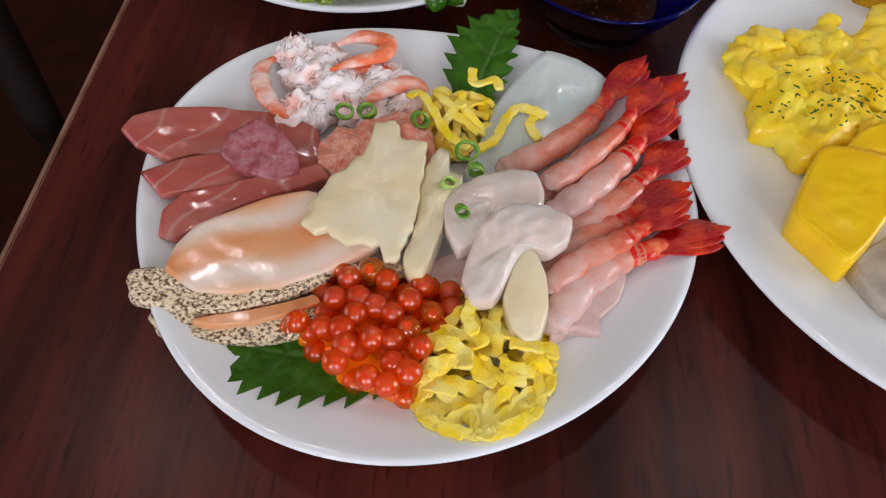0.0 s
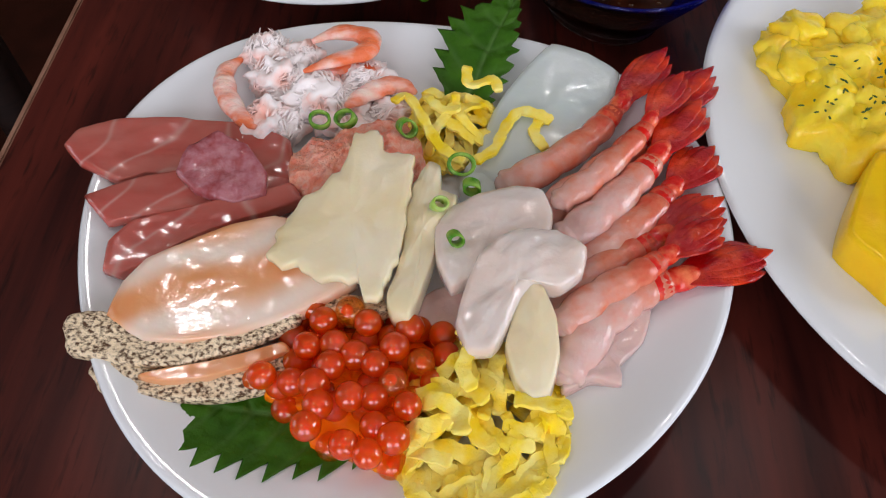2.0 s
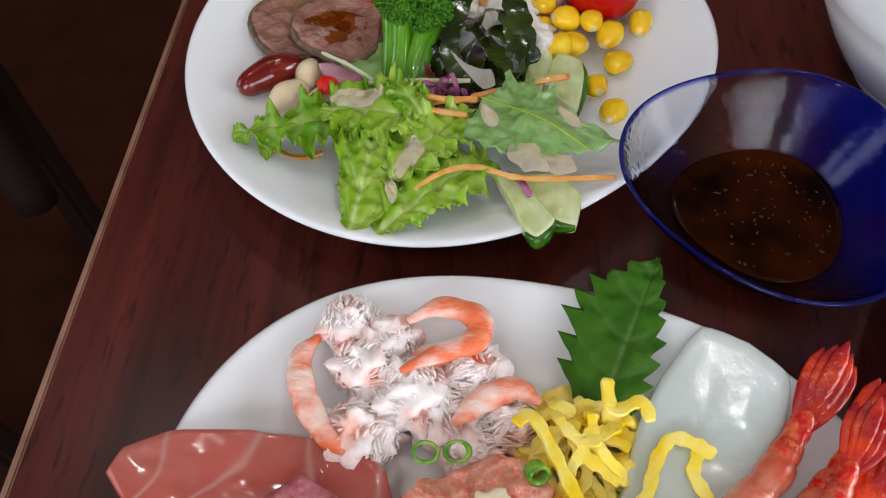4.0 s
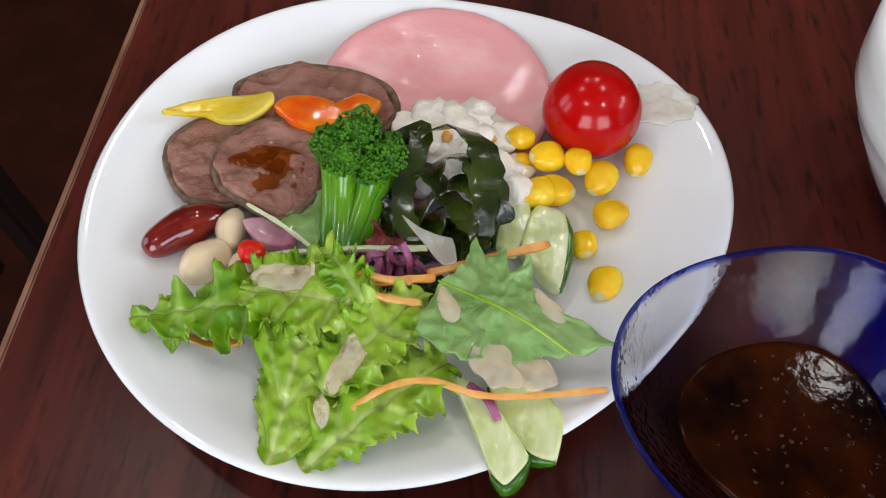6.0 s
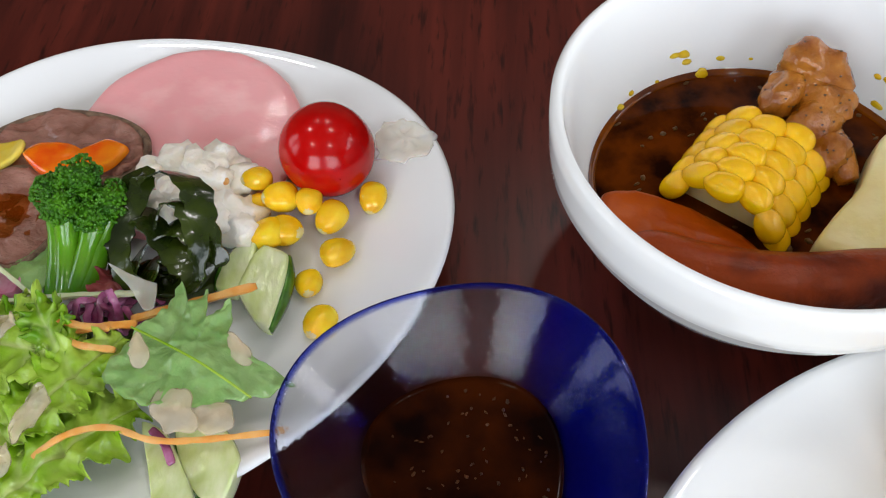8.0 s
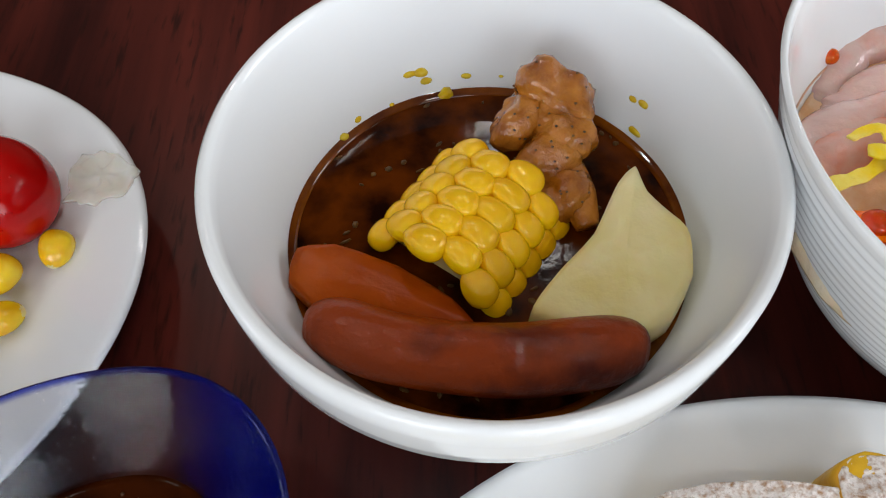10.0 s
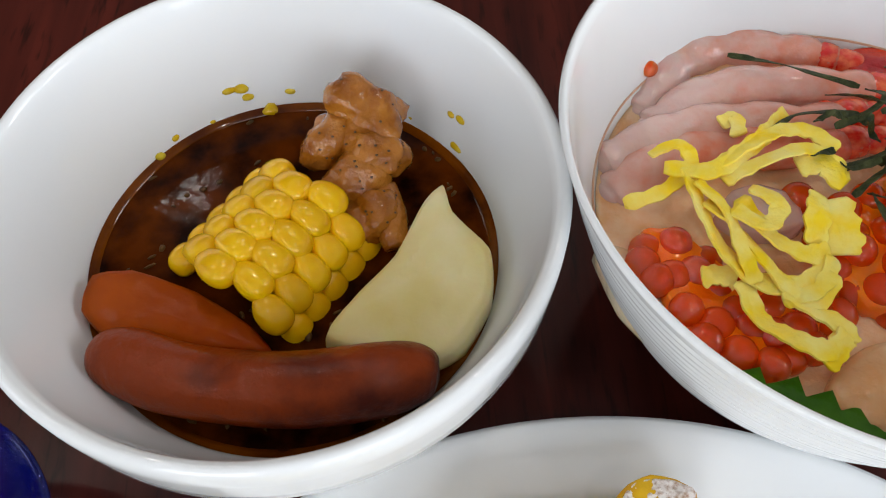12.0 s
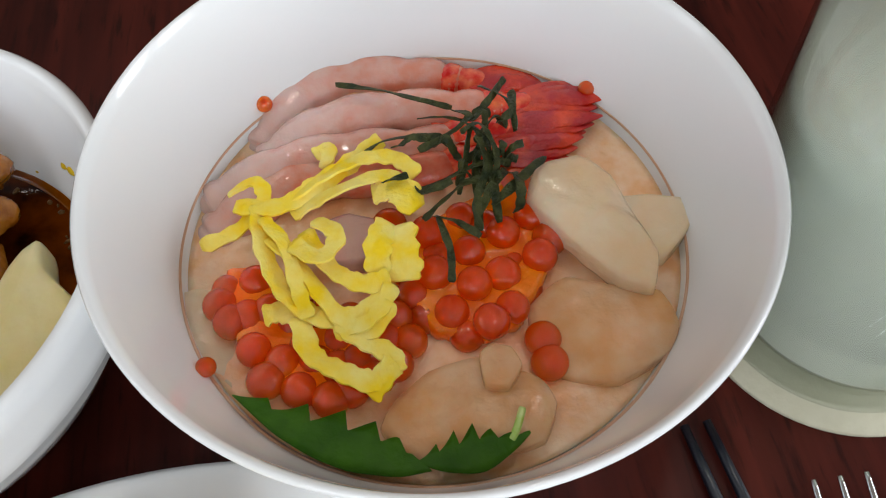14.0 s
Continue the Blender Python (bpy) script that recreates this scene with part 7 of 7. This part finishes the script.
for i in range(11):
    x, y, a = nc[0] + rnd.gauss(0, 0.0042), nc[1] + rnd.gauss(0, 0.0085), rnd.uniform(0, 6.283)
    pts = []
    for k in range(5):
        pts.append((x, y, 0.0565 + rnd.uniform(-0.002, 0.0035) - 0.0006 * abs(k - 2)))
        a += rnd.uniform(-0.7, 0.7)
        x, y = x + 0.0028 * math.cos(a), y + 0.0028 * math.sin(a)
    nori.append(pts)
ribbons("shredded_nori", nori, 0.0019, 0.00022, M_NORI, "thin dark green nori shreds on top", "seaweed", "shred", 1.6, 0.045)


def bowl_leaf(pts3, n, depth, label):
    """A toothed leaf lying against the sloping bowl wall: a lower edge and an upper, serrated edge."""
    low, up = pts3[:len(pts3) // 2], pts3[len(pts3) // 2:]
    a, b = smooth_line(low, 12), smooth_line(up, 12)
    vs, fs = [], []
    cols = len(a)
    for i in range(cols):
        tooth = (i * n / cols) % 1.0
        k = 1 + depth * (tooth - 0.5)
        for j in range(6):
            t = j / 5
            p = a[i].lerp(b[i], t * (k if j == 5 else 1) if j < 5 else k)
            vs.append(p + Vector((0, 0, 0.0006 + 0.0008 * n3(p.x, p.y, p.z, 150))))
    base = len(vs)
    vs += [v - Vector((0, 0, 0.0005)) for v in vs]
    for i in range(cols - 1):
        for j in range(5):
            q = i * 6 + j
            fs.append([q, q + 6, q + 7, q + 1])
            fs.append([base + q, base + q + 1, base + q + 7, base + q + 6])
    for i in range(cols - 1):
        q = i * 6
        fs.append([q, base + q, base + q + 6, q + 6])
        fs.append([q + 5, q + 11, base + q + 11, base + q + 5])
    return place_mesh("shiso_leaf", (vs, fs), M_SHISO, label, "leaf", group="shiso leaves")


bowl_leaf([(0.2511, 0.1714, 0.0475), (0.2610, 0.1605, 0.0474), (0.2719, 0.1531, 0.0473), (0.2827, 0.1498, 0.0474), (0.2900, 0.1498, 0.0474), (0.2514, 0.1717, 0.0473), (0.2624, 0.1669, 0.0475), (0.2737, 0.1628, 0.0474), (0.2825, 0.1579, 0.0474), (0.2875, 0.1525, 0.0474)], 6, 0.5, "dark green shiso leaf against the bowl wall")
bowl_leaf([(0.2868, 0.1518, 0.0474), (0.2937, 0.1489, 0.0474), (0.3004, 0.1483, 0.0475), (0.3066, 0.1514, 0.0474), (0.3106, 0.1545, 0.0475), (0.2880, 0.1524, 0.0474), (0.2935, 0.1551, 0.0473), (0.2995, 0.1566, 0.0473), (0.3049, 0.1549, 0.0475), (0.3105, 0.1550, 0.0474)], 6, 0.5, "smaller green shiso leaf beside the first")
place_mesh("parsley_stalk", ribbon_data([(0.3064, 0.1537, 0.0475), (0.3080, 0.1559, 0.0474), (0.3100, 0.1601, 0.0475)], 0.0016, 0.0012), M_ONION_PALE, "short pale green leaf stem", "stem")

# ---- the egg plate ----
M_SCRAM = material("soft scrambled egg", (0.93, 0.62, 0.035), (0.95, 0.75, 0.14), 90, 0.24, sss=0.5, sss_r=(0.005, 0.004, 0.001), bump=0.6, bump_scale=260, coat=0.3)
M_OMEL = material("rolled omelette", (0.92, 0.62, 0.03), (0.88, 0.54, 0.04), 70, 0.3, sss=0.4, sss_r=(0.005, 0.004, 0.001), bump=0.25, bump_scale=170, coat=0.2)
M_TOAST = material("egg soaked toast", (0.634, 0.387, 0.053), (0.405, 0.176, 0.035), 70, 0.4, sss=0.2, bump=0.5, bump_scale=220)
M_SUGAR = material("powdered sugar crust", (0.80, 0.74, 0.70), (0.36, 0.20, 0.10), 800, 0.75, bump=1.0, bump_scale=900, lo=0.44, hi=0.72, detail=10)
M_FISH = material("grey grilled fish", (0.352, 0.299, 0.246), (0.484, 0.422, 0.352), 120, 0.35, bump=0.6, bump_scale=240, coat=0.2)


def scrambled():
    rnd = random.Random(9)
    cx, cy = [(0.1602, 0.0574)][0]
    s = thing("scrambled_egg", cx, cy, 0.010, "soft yellow scrambled egg with dried herbs", "egg")
    base = [(0.1242, 0.0763), (0.1336, 0.0851), (0.1526, 0.0884), (0.1668, 0.1007), (0.1821, 0.0965), (0.2039, 0.1085), (0.2133, 0.0935), (0.2024, 0.0587), (0.1819, 0.0394), (0.1679, 0.0330), (0.1487, 0.0209), (0.1384, 0.0298), (0.1299, 0.0394), (0.1304, 0.0600)]
    slab("curd_base", base, 0.0105, 0.012, M_SCRAM, parent=s, ruf=0.005, rf=110, rings=16, per=8, edge=0.12, ef=180, dome=0.004, seed=80)
    curds = []
    for i in range(75):
        x = rnd.uniform(min(p[0] for p in base), max(p[0] for p in base))
        y = rnd.uniform(min(p[1] for p in base), max(p[1] for p in base))
        if inside((x, y), base):
            r = rnd.uniform(0.0035, 0.0075)
            curds.append(blob_data(x, y, 0.0215 + rnd.uniform(0, 0.003), r * 1.3, r, r * 0.6, rnd.uniform(0, 6), 0.7, 190, 3, seed=i, fine=0.14))
    for curd in curds:
        place_mesh("curd", curd, M_SCRAM, parent=s)
    herbs = []
    for i in range(75):
        px, py = rnd.choice([(0.1409, 0.0410), (0.1578, 0.0430), (0.1636, 0.0416), (0.1715, 0.0480), (0.1491, 0.0602), (0.1647, 0.0541), (0.1502, 0.0367), (0.1367, 0.0409)])
        x, y = px + rnd.gauss(0, 0.006), py + rnd.gauss(0, 0.004)
        a = rnd.uniform(0, 3.14)
        herbs.append(blob_data(x, y, 0.0293 + rnd.uniform(-0.0005, 0.0012), rnd.uniform(0.0006, 0.0015), 0.0004, 0.0003, a, sub=1))
    place_mesh("dried_herbs", joined(herbs), M_PARSLEY, "dried green herb flecks", parent=s)


scrambled()


def bar(name, o, z, thick, mat, label, category, seed, ruf=0.0008, slope=(0, 0)):
    return slab(name, o, z, thick, mat, label, category, per=4, rings=12, ruf=ruf, rf=80, round_=0.2, slope=slope, seed=seed)


bar("rolled_omelette", [(0.1311, -0.0098), (0.1392, 0.0078), (0.1485, 0.0232), (0.1594, 0.0235), (0.1708, 0.0183), (0.1777, 0.0117), (0.1674, -0.0041), (0.1547, -0.0202), (0.1448, -0.0291), (0.1377, -0.0197)], 0.0105, 0.0165, M_OMEL, "thick block of yellow rolled omelette", "egg", 81)
bar("rolled_omelette", [(0.1575, 0.0234), (0.1657, 0.0323), (0.1816, 0.0387), (0.1956, 0.0317), (0.1901, 0.0148), (0.1785, 0.0144), (0.1704, 0.0202)], 0.0105, 0.0160, M_OMEL, "second block of yellow rolled omelette", "egg", 82)
bar("grilled_fish", [(0.1494, -0.0256), (0.1574, -0.0172), (0.1711, -0.0082), (0.1847, -0.0126), (0.1822, -0.0312), (0.1675, -0.0447), (0.1561, -0.0419)], 0.0105, 0.0105, M_FISH, "grey grilled fish piece with pale flesh", "fish", 83, 0.002)
FT = [(0.1905, 0.1371), (0.2010, 0.1436), (0.2190, 0.1457), (0.2312, 0.1445), (0.2391, 0.1420), (0.2363, 0.1228), (0.2121, 0.1189), (0.1904, 0.1261)]
FT2 = [(0.2361, 0.1456), (0.2389, 0.1488), (0.2441, 0.1506), (0.2499, 0.1494), (0.2539, 0.1464), (0.2513, 0.1363), (0.2374, 0.1365)]
FTC, FTC2 = (0.2149, 0.1351), (0.2445, 0.1448)
ft = thing("french_toast", FT[0][0], FT[0][1], 0.012, "french toast dusted with powdered sugar", "toast")
slab("bread", FT, 0.0105, 0.0185, M_TOAST, parent=ft, ruf=0.0012, rf=90, per=4, rings=12, seed=84)
slab("sugar_crust", [(FTC[0] + (x - FTC[0]) * 0.97, FTC[1] + (y - FTC[1]) * 0.97) for x, y in FT], 0.0288, 0.0022, M_SUGAR, "crust of powdered sugar", parent=ft, ruf=0.0014, rf=240, per=4, rings=14, edge=0.06, seed=85)
ft2 = thing("french_toast", FT2[0][0], FT2[0][1], 0.012, "browned french toast end with sugar", "toast")
slab("bread", FT2, 0.0105, 0.021, M_TOAST, parent=ft2, ruf=0.0012, rf=90, per=4, rings=12, seed=86)
slab("sugar_crust", [(FTC2[0] + (x - FTC2[0]) * 0.9, FTC2[1] + (y - FTC2[1]) * 0.9) for x, y in FT2], 0.0305, 0.0018, M_SUGAR, "crust of powdered sugar", parent=ft2, ruf=0.0012, rf=240, per=4, rings=12, edge=0.1, seed=87)

# ---- drink, cutlery and chair ----
M_DRINK = material("cloudy pale drink", (0.70, 0.73, 0.64), (0.74, 0.76, 0.68), 30, 0.12, sss=0.3, sss_r=(0.01, 0.01, 0.008))
M_PAPER = material("cream paper coaster", (0.598, 0.581, 0.458), (0.563, 0.546, 0.422), 200, 0.8, bump=0.2, bump_scale=500)
M_STEEL = material("polished steel", (0.72, 0.72, 0.72), (0.62, 0.62, 0.62), 60, 0.16, metal=1.0)
M_LACQ = material("black lacquered chopsticks", (0.009, 0.011, 0.018), (0.014, 0.016, 0.023), 60, 0.3, coat=0.3)


def clear_glass(name):
    m = bpy.data.materials.new(name)
    m.use_nodes = True
    nt = m.node_tree
    nt.nodes.remove(nt.nodes["Principled BSDF"])
    tr = nt.nodes.new("ShaderNodeBsdfTransparent")
    tr.inputs[0].default_value = (0.93, 0.95, 0.94, 1)
    gl = nt.nodes.new("ShaderNodeBsdfGlossy")
    gl.inputs["Roughness"].default_value = 0.03
    ms = nt.nodes.new("ShaderNodeMixShader")
    nt.links.new(gloss_weight(nt), ms.inputs[0])
    nt.links.new(tr.outputs[0], ms.inputs[1])
    nt.links.new(gl.outputs[0], ms.inputs[2])
    nt.links.new(ms.outputs[0], nt.nodes["Material Output"].inputs["Surface"])
    return m


M_GLASS = clear_glass("clear drinking glass")
GX, GY = 0.411, 0.1975
co = mesh_ob("coaster", *lathe_data([(0.0, 0.0), (0.0412, 0.0), (0.0415, 0.0004), (0.0415, 0.0016), (0.0412, 0.002), (0.0, 0.002)], 72, close=False), M_PAPER)
co.location = (GX, GY, 0)
tagged(co, "round cream paper coaster under the glass", "coaster")
gl = thing("drinking_glass", GX, GY, 0.0022, "tall clear glass of cloudy pale drink", "glass")
gw = mesh_ob("glass_wall", *lathe_data([(0.0, 0.0), (0.0345, 0.0), (0.0362, 0.0015), (0.0366, 0.004), (0.0385, 0.075), (0.0402, 0.128), (0.0400, 0.1292), (0.0392, 0.1288), (0.0375, 0.075), (0.0352, 0.013), (0.034, 0.0105), (0.0, 0.010)], 80, close=False), M_GLASS, gl)
mesh_ob("drink", *lathe_data([(0.0, 0.0104), (0.0336, 0.0109), (0.0348, 0.0135), (0.0371, 0.075), (0.0377, 0.092), (0.0, 0.092)], 80, close=False), M_DRINK, gl, label="cloudy pale green drink")

M_ICE = material("clear ice", (0.80, 0.86, 0.84), (0.70, 0.78, 0.76), 60, 0.06, coat=0.6, bump=0.4, bump_scale=90, clear=0.55, clear_tint=(0.93, 0.97, 0.95))
for ix, iy, iz, turn in ((-0.014, -0.010, 0.084, 20), (0.012, 0.006, 0.086, 62), (-0.008, 0.017, 0.083, 100)):
    vs, fs = box_data(-0.011, -0.011, -0.010, 0.011, 0.011, 0.010, 0.004)
    ice = mesh_ob("ice_cube", [v * (1 + 0.10 * n3(v.x + turn, v.y, v.z, 90)) for v in vs], fs, M_ICE)
    ice.matrix_world = pose(GX + ix, GY + iy, 0.0022 + iz + 0.004, 14, -11, turn)
    tagged(ice, "melting clear ice cube floating in the drink", "ice", "ice cubes")


def chopstick(x0, y0, x1, y1):
    o = place_mesh("chopstick", tube_data([(x0, y0, 0.0022), (x0 + (x1 - x0) * 0.5, y0 + (y1 - y0) * 0.5, 0.0031), (x1, y1, 0.0040)], [0.0012, 0.0022, 0.0030, 0.0036], 8), M_LACQ, "tapered black lacquered chopstick on the table", "chopstick", group="chopsticks")
    return o


chopstick(0.3574, 0.1660, 0.3830, -0.055)
chopstick(0.3636, 0.1664, 0.3925, -0.055)


def fork(x, y):
    f = thing("fork", x, y, 0.0, "polished steel dinner fork lying tines up", "fork")
    for k in range(4):
        tx_ = x + (k - 1.5) * 0.0068
        place_mesh("tine", tube_data([(tx_, y, 0.0075), (tx_, y - 0.02, 0.0035), (tx_, y - 0.044, 0.0030)], [0.0007, 0.0014, 0.0017], 8, 0.8), M_STEEL, parent=f)
    place_mesh("handle", tube_data([(x, y - 0.043, 0.0032), (x, y - 0.058, 0.0034), (x, y - 0.075, 0.006), (x, y - 0.11, 0.009), (x, y - 0.19, 0.0045)], [0.0115, 0.0118, 0.0040, 0.0035, 0.0055, 0.0085], 14, 0.22), M_STEEL, parent=f)


fork(0.3925, 0.1465)


def chair():
    c_ = thing("chair", -0.74, 0.42, FLOOR, "dark stained wooden chair beside the table", "chair")

    def bx(name, x0, y0, z0, x1, y1, z1):
        box(name, x0 + 0.62, y0 - 0.42, z0, x1 + 0.62, y1 - 0.42, z1, M_DARK, c_, 0.008)

    bx("seat", -0.84, 0.22, 0.40, -0.44, 0.64, 0.44)
    for x in (-0.82, -0.50):
        for y in (0.24, 0.58):
            bx("leg", x, y, 0.0, x + 0.04, y + 0.04, 0.40)
    place_mesh("armrest", tube_data([(-0.80, 0.62, FLOOR + 0.66), (-0.62, 0.54, FLOOR + 0.665), (-0.47, 0.435, FLOOR + 0.655), (-0.425, 0.385, FLOOR + 0.61), (-0.41, 0.36, FLOOR + 0.43)], [0.024, 0.024, 0.023, 0.021, 0.018], 12), M_DARK, parent=c_)
    bx("backrest", -0.86, 0.22, 0.44, -0.82, 0.64, 0.88)


chair()
